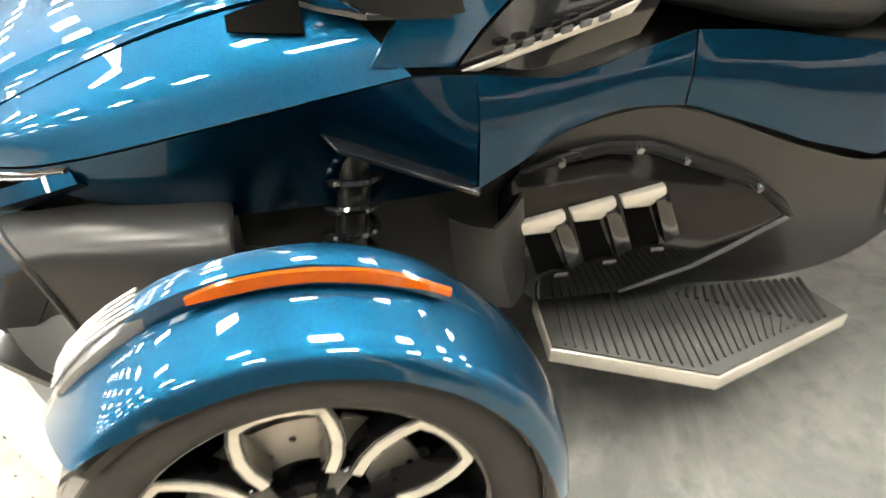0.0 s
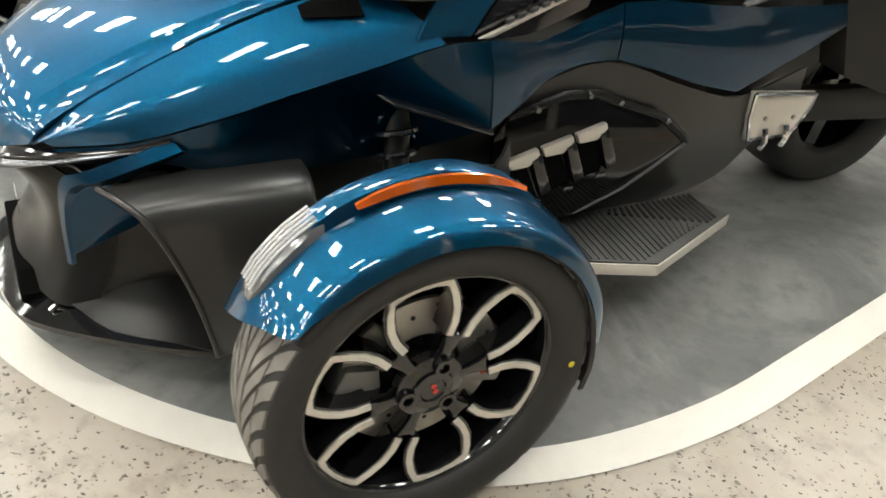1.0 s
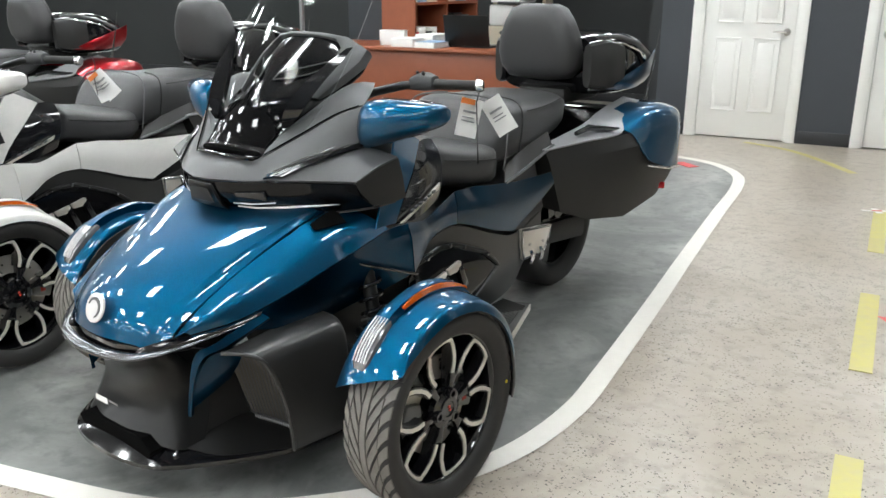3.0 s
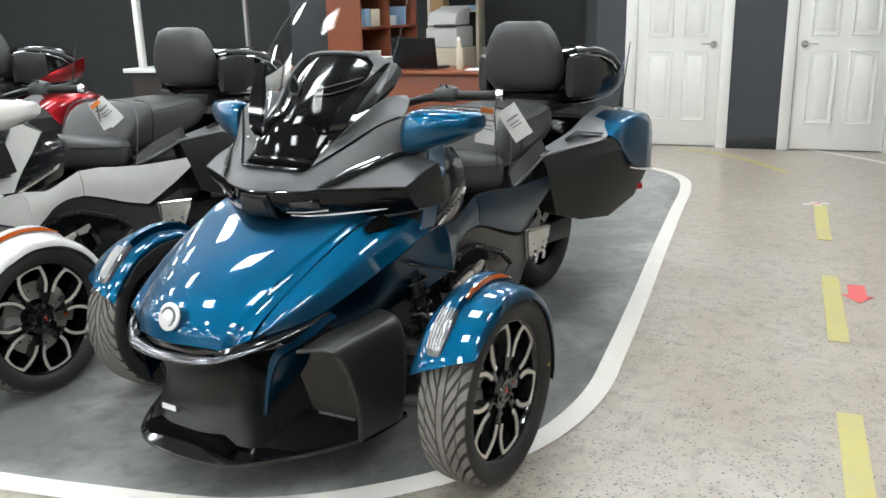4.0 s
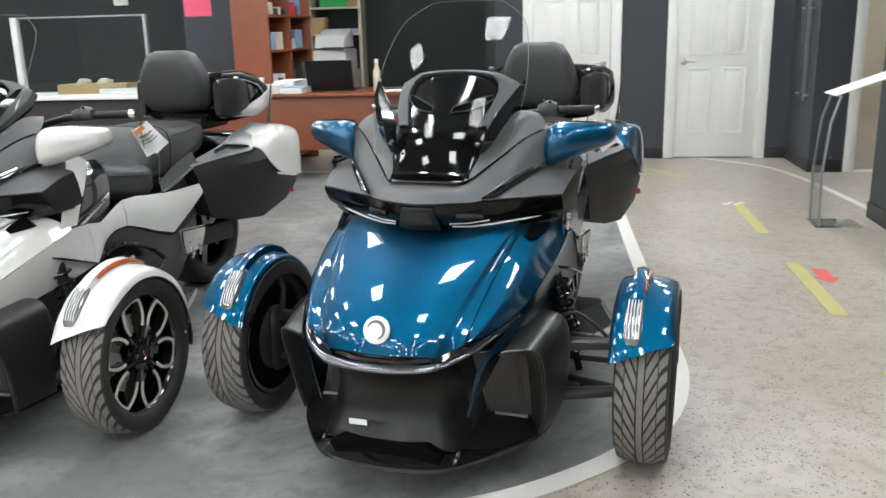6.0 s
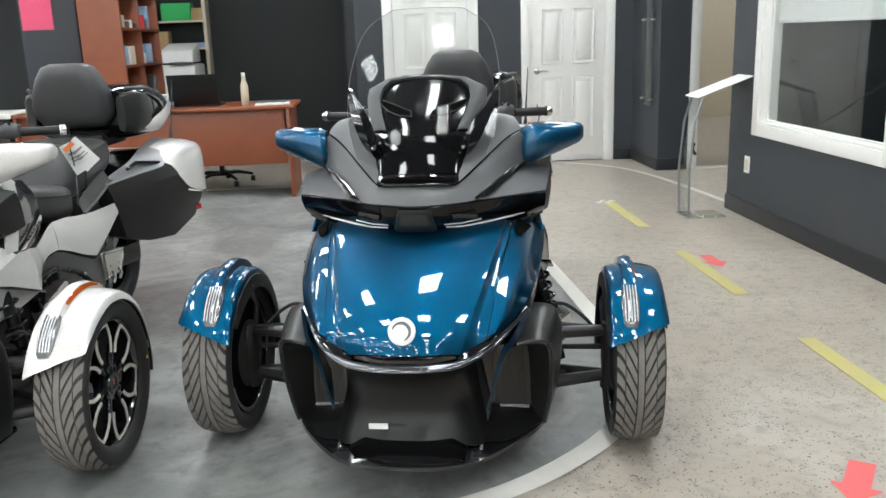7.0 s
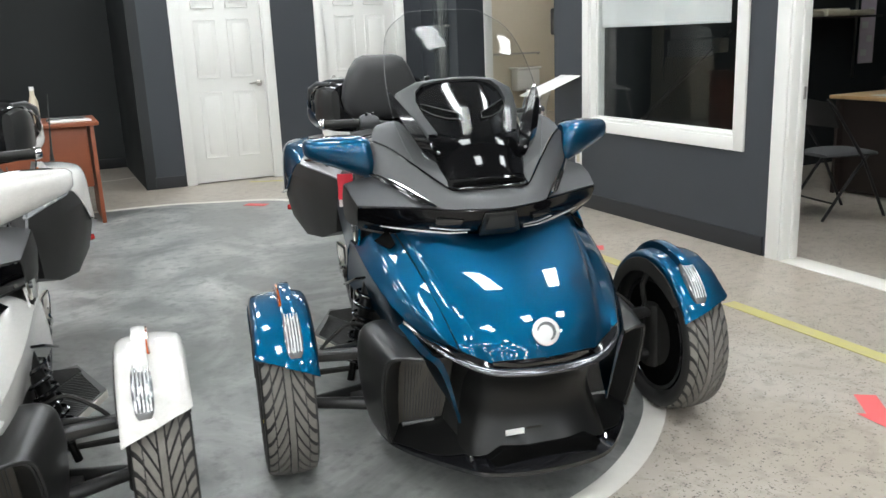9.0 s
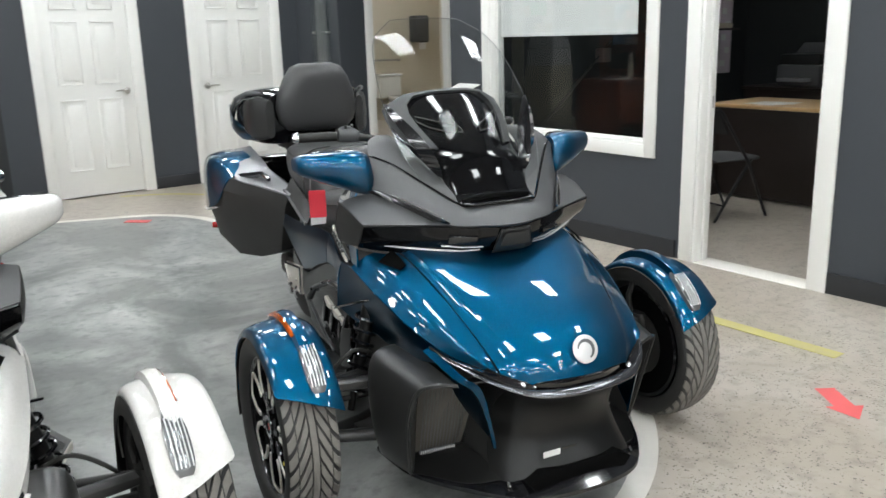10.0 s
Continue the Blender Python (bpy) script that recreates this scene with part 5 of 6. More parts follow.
    def bag(f):
        rings = [[(0.225, 1.245, 0.735), (0.285, 1.240, 0.735), (0.300, 1.255, 0.690), (0.310, 1.30, 0.56), (0.31, 1.34, 0.47), (0.235, 1.33, 0.48)],
                 [(0.225, 1.45, 0.755), (0.370, 1.46, 0.752), (0.395, 1.465, 0.700), (0.395, 1.48, 0.57), (0.36, 1.50, 0.415), (0.24, 1.50, 0.42)],
                 [(0.225, 1.66, 0.775), (0.435, 1.68, 0.765), (0.465, 1.69, 0.710), (0.462, 1.70, 0.57), (0.412, 1.71, 0.392), (0.24, 1.70, 0.39)],
                 [(0.225, 1.88, 0.780), (0.452, 1.92, 0.770), (0.485, 1.93, 0.710), (0.482, 1.92, 0.57), (0.455, 1.93, 0.452), (0.24, 1.90, 0.44)],
                 [(0.225, 2.08, 0.760), (0.420, 2.12, 0.755), (0.455, 2.13, 0.700), (0.460, 2.13, 0.58), (0.442, 2.09, 0.505), (0.24, 2.04, 0.50)]]
        return loft([[np.array(q) for q in r] for r in rings], 1, 1, True, f)
    bags = sides("saddlebag", bag, M_MATTE, t, "black side case with a painted rear cap", 22)
    cap = [[(0.300, 1.62, 0.788), (0.400, 1.66, 0.782), (0.447, 1.690, 0.755), (0.476, 1.72, 0.690)],
           [(0.310, 1.78, 0.850), (0.410, 1.80, 0.838), (0.462, 1.82, 0.795), (0.488, 1.80, 0.630)],
           [(0.310, 1.95, 0.865), (0.410, 1.97, 0.852), (0.474, 1.98, 0.800), (0.495, 1.96, 0.585)],
           [(0.300, 2.10, 0.850), (0.390, 2.13, 0.838), (0.456, 2.15, 0.785), (0.474, 2.12, 0.565)],
           [(0.280, 2.17, 0.800), (0.360, 2.20, 0.790), (0.412, 2.21, 0.740), (0.424, 2.18, 0.560)]]
    strip = [[(0.250, 1.235, 0.745), (0.292, 1.228, 0.742)], [(0.255, 1.42, 0.772), (0.365, 1.43, 0.760)], [(0.265, 1.58, 0.800), (0.425, 1.62, 0.775)], [(0.270, 1.72, 0.845), (0.375, 1.72, 0.825)], [(0.26, 1.95, 0.878), (0.34, 1.95, 0.868)]]
    for f in (False, True):
        b = bags[1 if f else 0]
        part("case_cap", sheet(cap, 4, 4, 0.005, f), M_BLUE, b, "", 45)
        part("case_strip", sheet(strip, 3, 4, 0.006, f), M_SILVER, b, "silver-grey top strip")
        part("case_latch", tube([(0.405, 1.66, 0.775), (0.33, 1.50, 0.80), (0.32, 1.42, 0.785)], [0.012, 0.014, 0.010], 8, f), M_GLOSS, b)
        part("tail_lamp", tube([(0.430, 1.960, 0.492), (0.474, 1.986, 0.490)], [0.018, 0.015], 10, f), M_REDLENS, b, "red marker lamp")
        part("case_trim", tube([(0.486, 1.76, 0.622), (0.499, 1.95, 0.580), (0.476, 2.13, 0.558)], 0.006, 6, f), M_CHROME, b)
    part("rear_bar", box(-0.24, 0.24, 2.05, 2.20, 0.45, 0.80, 0.03), M_GLOSS, t, "gloss black rear panel")
    part("antenna", tube([(0.345, 2.00, 0.865), (0.346, 2.01, 0.91), (0.352, 2.04, 1.02), (0.360, 2.07, 1.17)], [0.012, 0.006, 0.0035, 0.002], 8), M_SATIN, t, "thin whip antenna")

    # --- rear wheel ---
    tyre = lathe([(0.07, 0.195), (0.095, 0.205), (0.112, 0.245), (0.108, 0.278), (0.09, 0.294), (0.04, 0.300), (0, 0.301), (-0.04, 0.300), (-0.09, 0.294), (-0.108, 0.278), (-0.112, 0.245), (-0.095, 0.205), (-0.07, 0.195)], 72, True)
    rear = part("rear_wheel", tyre, M_RUBBER, t, "wide black rear tyre", 60, pose(0, 1.714, 0.303))
    rimb = lathe([(-0.07, 0.19), (-0.07, 0.203), (0.07, 0.203), (0.07, 0.19)], 48, True)
    for k in range(5):
        add(rimb, rim_strip([(0.03, 72 * k), (0.12, 72 * k + 4), (0.195, 72 * k)], 0.05, 0.0, 0.06))
    part("rear_rim", rimb, M_GLOSS, rear)
    part("rear_disc", lathe([(-0.04, 0.19), (-0.03, 0.19)], 32), M_MATTE, rear)
    part("swingarm", loft([oval((0.16, 1.15, 0.36), (0.03, 0, 0), (0, 0, 0.06), 12, 3), oval((0.17, 1.45, 0.33), (0.03, 0, 0), (0, 0, 0.05), 12, 3), oval((0.17, 1.76, 0.303), (0.03, 0, 0), (0, 0, 0.055), 12, 3)], 3, 1), M_MATTE, t)
    part("swingarm", loft([oval((-0.16, 1.15, 0.36), (0.03, 0, 0), (0, 0, 0.06), 12, 3), oval((-0.17, 1.45, 0.33), (0.03, 0, 0), (0, 0, 0.05), 12, 3), oval((-0.17, 1.76, 0.303), (0.03, 0, 0), (0, 0, 0.055), 12, 3)], 3, 1), M_MATTE, t)
    part("rear_mudguard", sheet([[(-0.12, 1.40, 0.48), (0, 1.40, 0.50), (0.12, 1.40, 0.48)], [(-0.13, 1.70, 0.62), (0, 1.70, 0.64), (0.13, 1.70, 0.62)], [(-0.13, 2.00, 0.50), (0, 2.02, 0.52), (0.13, 2.00, 0.50)], [(-0.12, 2.10, 0.36), (0, 2.12, 0.37), (0.12, 2.10, 0.36)]], 3, 3, 0.006), M_MATTE, t)
    return t


def repaint(t, paint, label):
    """The other colours of the same machine: only the painted parts change."""
    for o in t.children_recursive:
        if o.type == "MESH" and o.data.materials[0] in (M_BLUE, M_BLUE_SHADED):
            o.material_slots[0].link = "OBJECT"
            o.material_slots[0].material = paint
    t["label"] = label
    return t


blue = trike("glossy teal-blue touring three-wheeler with black trim", pose(0, 0, 0))
white = repaint(copy_thing(blue, pose(-1.758, -0.333, 0, 0, 0, 4.4)), M_WHITE, "pearl white touring three-wheeler with black trim")
red = repaint(copy_thing(blue, pose(-3.75, -0.25, 0, 0, 0, 5)), M_RED, "dark red touring three-wheeler with black trim")


# ---- the room: its axes are turned against the machines ----
ROOM = pose(0, 0, 0, 0, 0, 10)


def setting(name, bm, mat, label, category, smooth=30):
    return tagged(part(name, bm, mat, None, "", smooth, ROOM), label, category, "", "structure")


def spot(u, v, z=0, turn=0):
    return ROOM @ pose(u, v, z, 0, 0, turn)


def ribbon(path, w, z, closed=False):
    """A flat painted band along a plan path."""
    pts = [np.array(p, float) for p in path]
    bm = bmesh.new()
    rows = []
    for i, p in enumerate(pts):
        d = pts[min(i + 1, len(pts) - 1)] - pts[max(i - 1, 0)]
        d = d / np.linalg.norm(d)
        n = np.array((-d[1], d[0])) * w / 2
        rows.append([bm.verts.new((*(p + n), z)), bm.verts.new((*(p - n), z))])
    for a, b in zip(rows, rows[1:]):
        bm.faces.new((a[0], b[0], b[1], a[1]))
    return bm


def flat(poly, z):
    bm = bmesh.new()
    bm.faces.new([bm.verts.new((*p, z)) for p in poly])
    return bm


HIGH = 3.3
setting("floor", box(-16, 9, -15, 12, -0.10, 0.0, 0), M_FLOOR, "polished beige concrete floor with dark stone chips", "floor", 0)
loop = spline([(-9, -1.10), (-6, -0.95), (-4, -0.83), (-2.6, -0.76), (-1.6, -0.71), (-1.1, -0.68), (-0.70, -0.65), (-0.35, -0.605), (0.0, -0.545), (0.25, -0.44), (0.47, -0.28), (0.65, -0.09), (0.80, 0.18), (0.875, 0.52), (0.88, 0.90), (0.865, 1.60), (0.84, 2.40),
               (0.815, 3.40), (0.80, 4.15), (0.72, 4.60), (0.48, 4.93), (0.10, 5.10), (-0.35, 5.27), (-0.8, 5.31), (-1.4, 5.34), (-2.4, 5.38), (-4, 5.45), (-6, 5.52), (-9, 5.6)], 6)
setting("bay_floor", flat([(p[0], p[1]) for p in loop], 0.002), M_BAY, "grey polished concrete inside the display bay", "floor", 0)
setting("bay_line", ribbon([(p[0], p[1]) for p in loop], 0.082, 0.005), M_LINE, "painted white line round the display bay", "floor line", 0)
arc = spline([(1.35, 6.5), (1.76, 6.20), (2.24, 5.72), (2.44, 5.15), (2.55, 4.4), (2.62, 3.62)], 6)
setting("hall_line", ribbon([(p[0], p[1]) for p in arc], 0.06, 0.004), M_LINE, "painted white curved floor line", "floor line", 0)
setting("alcove_line", ribbon([(-5, 6.7), (-0.62, 7.13), (-0.36, 7.22)], 0.05, 0.004), M_LINE, "painted white floor line", "floor line", 0)
yarc = spline([(0.55, 6.05), (0.94, 5.83), (1.25, 5.45), (1.5, 5.05)], 5)
setting("yellow_arc", ribbon([(p[0], p[1]) for p in yarc], 0.07, 0.004), M_YELLOW, "worn yellow curved floor line", "floor line", 0)
for k, (a, b) in enumerate(((3.92, 2.95), (2.23, 1.31), (0.64, -0.30), (-1.1, -2.0))):
    strip = part("floor_tape", box(1.672, 1.752, b, a, 0.001, 0.004, 0), M_YELLOW, None, "", 0, ROOM)
    tagged(strip, "worn yellow tape strip on the concrete floor", "floor tape", "tape strips")


def arrow(u, v, turn, size):
    pts = [(-0.14, 0.5), (0.14, 0.5), (0.14, -0.09), (0.265, -0.09), (0.0, -0.5), (-0.265, -0.09), (-0.14, -0.09)]
    ob = part("floor_arrow", flat([(x * size, y * size) for x, y in pts], 0.004), M_REDTAPE, None, "", 0, spot(u, v, 0, turn))
    return tagged(ob, "red arrow sticker on the concrete floor", "floor arrow", "floor arrows")


arrow(1.262, -0.553, -36, 0.28)
arrow(1.822, 1.970, 0, 0.28)
tagged(part("floor_sticker", box(-0.10, 0.10, -0.045, 0.045, 0.003, 0.006, 0), M_REDTAPE, None, "", 0, spot(0.31, 4.78, 0, -42)), "faded red floor sticker", "floor sticker")
cross = part("floor_cross", add(box(-0.09, 0.09, -0.02, 0.02, 0.005, 0.0065, 0), box(-0.02, 0.02, -0.06, 0.06, 0.005, 0.0066, 0)), M_PAPER, None, "", 0, spot(1.69, 3.90, 0, 20))
tagged(cross, "white and red cross of floor tape", "floor tape")
part("cross_middle", box(-0.03, 0.03, -0.012, 0.012, 0.007, 0.008, 0), M_REDTAPE, cross, "", 0)


def wall_run(name, u0, u1, v0, v1, openings, mat, label, axis="v"):
    """A wall from (u0, v0) to (u1, v1) with openings (from, to, bottom, top) along one axis."""
    bm = bmesh.new()
    lo, hi = (v0, v1) if axis == "v" else (u0, u1)
    cur = lo
    for a, b, z0, z1 in sorted(openings):
        pieces = [(cur, a, 0, HIGH), (a, b, 0, z0), (a, b, z1, HIGH)]
        for p, q, c, d in pieces:
            if q - p > 1e-4 and d - c > 1e-4:
                add(bm, box(u0, u1, p, q, c, d, 0) if axis == "v" else box(p, q, v0, v1, c, d, 0))
        cur = b
    if hi - cur > 1e-4:
        add(bm, box(u0, u1, cur, hi, 0, HIGH, 0) if axis == "v" else box(cur, hi, v0, v1, 0, HIGH, 0))
    return setting(name, bm, mat, label, "wall", 0)


WIN = (1.47, 2.98, 0.69, 2.06)
OFF = (0.31, 1.08, 0.0, 2.04)
wall_run("wall_office", 2.52, 2.64, -14, 3.47, [WIN, OFF], M_WALL, "slate grey painted partition wall")
wall_run("wall_doors", -0.32, 2.60, 6.22, 6.34, [(0.05, 0.865, 0, 2.06), (1.485, 2.31, 0, 2.06)], M_WALL, "slate grey painted wall with two doors", "u")
wall_run("wall_return", 2.60, 2.70, 5.36, 6.34, [], M_WALL, "slate grey painted wall end")
wall_run("wall_washroom", 2.70, 7.5, 5.36, 5.46, [(2.98, 3.95, 0, 2.06)], M_WALL, "slate grey painted wall", "u")
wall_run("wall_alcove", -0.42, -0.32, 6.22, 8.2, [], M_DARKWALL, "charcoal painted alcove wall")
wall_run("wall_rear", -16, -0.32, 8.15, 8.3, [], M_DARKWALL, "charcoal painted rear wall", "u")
wall_run("wall_west", -16, -15.9, -15, 8.3, [], M_WALL, "slate grey far wall")
wall_run("wall_south", -16, 9, -15, -14.9, [], M_PALEWALL, "pale painted wall", "u")
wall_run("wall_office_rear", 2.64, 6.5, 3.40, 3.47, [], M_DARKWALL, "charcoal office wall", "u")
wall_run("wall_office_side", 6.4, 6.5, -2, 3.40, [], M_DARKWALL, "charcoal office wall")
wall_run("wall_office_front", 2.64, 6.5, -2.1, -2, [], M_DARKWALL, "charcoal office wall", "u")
wall_run("wall_hall_east", 7.5, 7.6, 3.4, 10.4, [], M_BEIGE, "beige painted wall")
wall_run("wall_washroom_rear", 2.70, 7.5, 10.3, 10.4, [], M_BEIGE, "beige painted washroom wall", "u")
wall_run("wall_washroom_west", 2.62, 2.72, 6.34, 10.3, [], M_BEIGE, "beige painted washroom wall")
wall_run("wall_washroom_lining", 3.95, 7.5, 5.465, 5.48, [], M_BEIGE, "beige painted washroom wall", "u")
setting("ceiling", box(-16, 9, -15, 12, HIGH, HIGH + 0.1, 0), M_CEIL, "grey painted ceiling", "ceiling", 0)


def base(name, u0, u1, v0, v1):
    setting(name, box(u0, u1, v0, v1, 0, 0.115, 0.003), M_BASE, "black vinyl baseboard", "baseboard")


base("baseboard", 2.508, 2.52, 1.21, 3.475)
base("baseboard", 2.508, 2.52, -14, 0.22)
base("baseboard", 0.952, 1.398, 6.208, 6.22)
base("baseboard", 2.397, 2.60, 6.208, 6.22)
base("baseboard", -0.332, -0.037, 6.208, 6.22)
base("baseboard", 2.588, 2.60, 5.35, 6.208)
base("baseboard", 2.588, 2.885, 5.348, 5.36)
base("baseboard", -16, -0.42, 8.138, 8.15)


def frame_of(name, axis, at, a, b, z0, z1, w, proud, sill=False):
    """Trim round an opening in the wall plane axis = at; proud is signed towards the viewer."""
    bm = bmesh.new()

    def bar(p, q, c, d):
        x0, x1 = sorted((at, at + proud))
        add(bm, box(x0, x1, p, q, c, d, 0.004) if axis == "u" else box(p, q, x0, x1, c, d, 0.004))
    bar(a - w, a, z0 - (w if sill else 0), z1 + w)
    bar(b, b + w, z0 - (w if sill else 0), z1 + w)
    bar(a, b, z1, z1 + w)
    if sill:
        bar(a, b, z0 - w, z0)
    return bm


# window in the office wall
win = setting("window_1", frame_of("", "u", 2.52, *WIN, 0.082, -0.018, True), M_TRIM, "white framed office window with a half-drawn blind", "window")
jam = bmesh.new()
for a, b, c, d in ((WIN[0], WIN[0] + 0.018, WIN[2], WIN[3]), (WIN[1] - 0.018, WIN[1], WIN[2], WIN[3]), (WIN[0], WIN[1], WIN[2], WIN[2] + 0.018), (WIN[0], WIN[1], WIN[3] - 0.018, WIN[3])):
    add(jam, box(2.512, 2.64, a, b, c, d, 0.002))
part("window_frame", jam, M_TRIM, win)
stop = bmesh.new()
for a, b, c, d in ((WIN[0] + 0.018, WIN[0] + 0.032, WIN[2] + 0.018, WIN[3]), (WIN[1] - 0.032, WIN[1] - 0.018, WIN[2] + 0.018, WIN[3]), (WIN[0] + 0.02, WIN[1] - 0.02, WIN[2] + 0.018, WIN[2] + 0.030)):
    add(stop, box(2.560, 2.585, a, b, c, d, 0.002))
part("window_stop", stop, M_TRIM, win)
pane_ob = part("pane", box(2.570, 2.576, WIN[0] + 0.02, WIN[1] - 0.02, WIN[2] + 0.02, WIN[3] - 0.02, 0), M_PANE, win, "clear glass pane", 0)
pane_ob.visible_shadow = False
blind = thing("window_blind", "white roller blind drawn half way down behind the office window", "blind", ROOM)
part("fabric", box(2.600, 2.604, 1.63, 2.94, 1.38, 2.10, 0), M_BLIND, blind, "", 0)
part("bottom_rail", box(2.596, 2.608, 1.63, 2.94, 1.365, 1.385, 0.003), M_BLIND, blind)

# office doorway
odoor = setting("door_3", frame_of("", "u", 2.52, *OFF, 0.095, -0.018), M_TRIM, "white trimmed open office doorway", "doorway")
lin = bmesh.new()
for a, b in ((OFF[0], OFF[0] + 0.02), (OFF[1] - 0.02, OFF[1])):
    add(lin, box(2.515, 2.645, a, b, 0, OFF[3], 0.002))
add(lin, box(2.515, 2.645, OFF[0], OFF[1], OFF[3] - 0.02, OFF[3], 0.002))
add(lin, box(2.575, 2.60, OFF[1] - 0.034, OFF[1] - 0.02, 0, OFF[3] - 0.02, 0.002))
part("jamb", lin, M_TRIM, odoor)
part("strike_plate", box(2.60, 2.63, OFF[1] - 0.023, OFF[1] - 0.019, 0.93, 1.00, 0), M_STEEL, odoor)
setting("threshold", box(2.50, 2.66, OFF[0] + 0.02, OFF[1] - 0.02, 0.0, 0.006, 0.001), M_LINE, "pale threshold strip", "threshold")
outlet = part("wall_socket", box(2.511, 2.52, 3.085, 3.165, 0.325, 0.445, 0.003), M_TRIM, None, "", 30, ROOM)
tagged(outlet, "white wall socket plate", "socket")
part("socket_face", box(2.509, 2.512, 3.105, 3.145, 0.345, 0.425, 0.002), M_CREAM, outlet)


def six_panel_door(name, u0, u1, v, hinge_right, label):
    """A closed panel door in its white casing."""
    d = setting(name, frame_of("", "v", v, u0 - 0.02, u1 + 0.02, 0, 2.06, 0.085, -0.018), M_TRIM, label, "door")
    liner = bmesh.new()
    add(liner, box(u0 - 0.02, u0 - 0.004, v - 0.01, v + 0.12, 0, 2.06, 0.002))
    add(liner, box(u1 + 0.004, u1 + 0.02, v - 0.01, v + 0.12, 0, 2.06, 0.002))
    add(liner, box(u0 - 0.02, u1 + 0.02, v - 0.01, v + 0.12, 2.044, 2.06, 0.002))
    part("jamb", liner, M_TRIM, d)
    slab = box(u0, u1, v + 0.014, v + 0.05, 0.012, 2.04, 0.002)
    leaf = part("door_leaf", slab, M_DOOR, d, "white six-panel door leaf")
    w = (u1 - u0 - 0.11 * 2 - 0.10) / 2
    for k in range(2):
        a = u0 + 0.11 + k * (w + 0.10)
        for z0, z1 in ((0.25, 0.905), (1.035, 1.60), (1.70, 1.92)):
            b = bmesh.new()
            add(b, box(a, a + w, v + 0.0095, v + 0.0145, z0, z1, 0))
            rim2 = 0.014
            for p, q, c, e in ((a, a + w, z0, z0 + rim2), (a, a + w, z1 - rim2, z1), (a, a + rim2, z0, z1), (a + w - rim2, a + w, z0, z1)):
                add(b, box(p, q, v + 0.003, v + 0.014, c, e, 0.004))
            add(b, box(a + 0.045, a + w - 0.045, v + 0.002, v + 0.011, z0 + 0.045, z1 - 0.045, 0.006))
            part("door_panel", b, M_DOOR, leaf)
    x = u0 + 0.065 if hinge_right else u1 - 0.065
    s = 1 if hinge_right else -1
    rose = lathe([(0, 0.032), (0.008, 0.031), (0.012, 0.024), (0.030, 0.012), (0.045, 0.012)], 20)
    handle = part("door_handle", rose, M_STEEL, leaf, "satin nickel lever handle", 40, pose(x, v + 0.014, 0.965, 0, 0, -90))
    part("lever", tube([(x, v - 0.03, 0.965), (x + s * 0.02, v - 0.034, 0.967), (x + s * 0.06, v - 0.034, 0.972), (x + s * 0.11, v - 0.030, 0.966)], [0.010, 0.009, 0.008, 0.006], 10), M_STEEL, leaf)
    return d


six_panel_door("door_1", 0.07, 0.845, 6.22, False, "closed white six-panel door with a lever handle")
six_panel_door("door_2", 1.505, 2.29, 6.22, True, "closed white six-panel door beside another")
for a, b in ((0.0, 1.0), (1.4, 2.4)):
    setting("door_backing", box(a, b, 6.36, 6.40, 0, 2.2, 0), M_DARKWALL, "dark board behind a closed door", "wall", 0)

# washroom opening
wc = setting("door_4", frame_of("", "v", 5.36, 2.98, 3.95, 0, 2.06, 0.08, -0.018), M_TRIM, "white trimmed open washroom doorway", "doorway")
part("jamb", box(2.98, 2.995, 5.35, 5.47, 0, 2.06, 0.002), M_TRIM, wc)
part("jamb", box(3.935, 3.95, 5.35, 5.47, 0, 2.06, 0.002), M_TRIM, wc)
setting("threshold", box(2.99, 3.94, 5.34, 5.48, 0, 0.006, 0.001), M_LINE, "pale threshold strip", "threshold")
board = part("wall_panel", box(2.568, 2.574, 5.50, 5.86, 0.62, 2.3, 0.001), M_PANE, None, "", 30, ROOM)
tagged(board, "clear acrylic panel on steel standoffs before the slate wall", "wall panel")
for v in (5.54, 5.82):
    for z in (0.68, 1.45, 2.22):
        part("standoff", tube([(2.600, v, z), (2.560, v, z)], 0.010, 10), M_STEEL, board)

# ceiling lamps in rows
lamp = thing("ceiling_light", "square white led ceiling panel, switched on", "ceiling light", spot(0, 0), "ceiling lights")
part("housing", box(-0.195, 0.195, -0.275, 0.275, HIGH - 0.05, HIGH - 0.002, 0.006), M_TRIM, lamp)
part("diffuser", box(-0.18, 0.18, -0.26, 0.26, HIGH - 0.058, HIGH - 0.0505, 0), M_LED, lamp, "", 0)
spots = [(-13.4 + 1.7 * i, -13.55 + 1.75 * j) for i in range(10) for j in range(12)]
lamp.matrix_basis = spot(*spots[0])
for u, v in spots[1:]:
    copy_thing(lamp, spot(u, v))
# Unseen extra lamps, added to brighten the washroom and the office.
copy_thing(lamp, spot(4.4, 8.0))
copy_thing(lamp, spot(4.2, 0.2))
copy_thing(lamp, spot(3.7, 1.9))
copy_thing(lamp, spot(5.6, 9.0))
copy_thing(lamp, spot(3.4, 6.6))


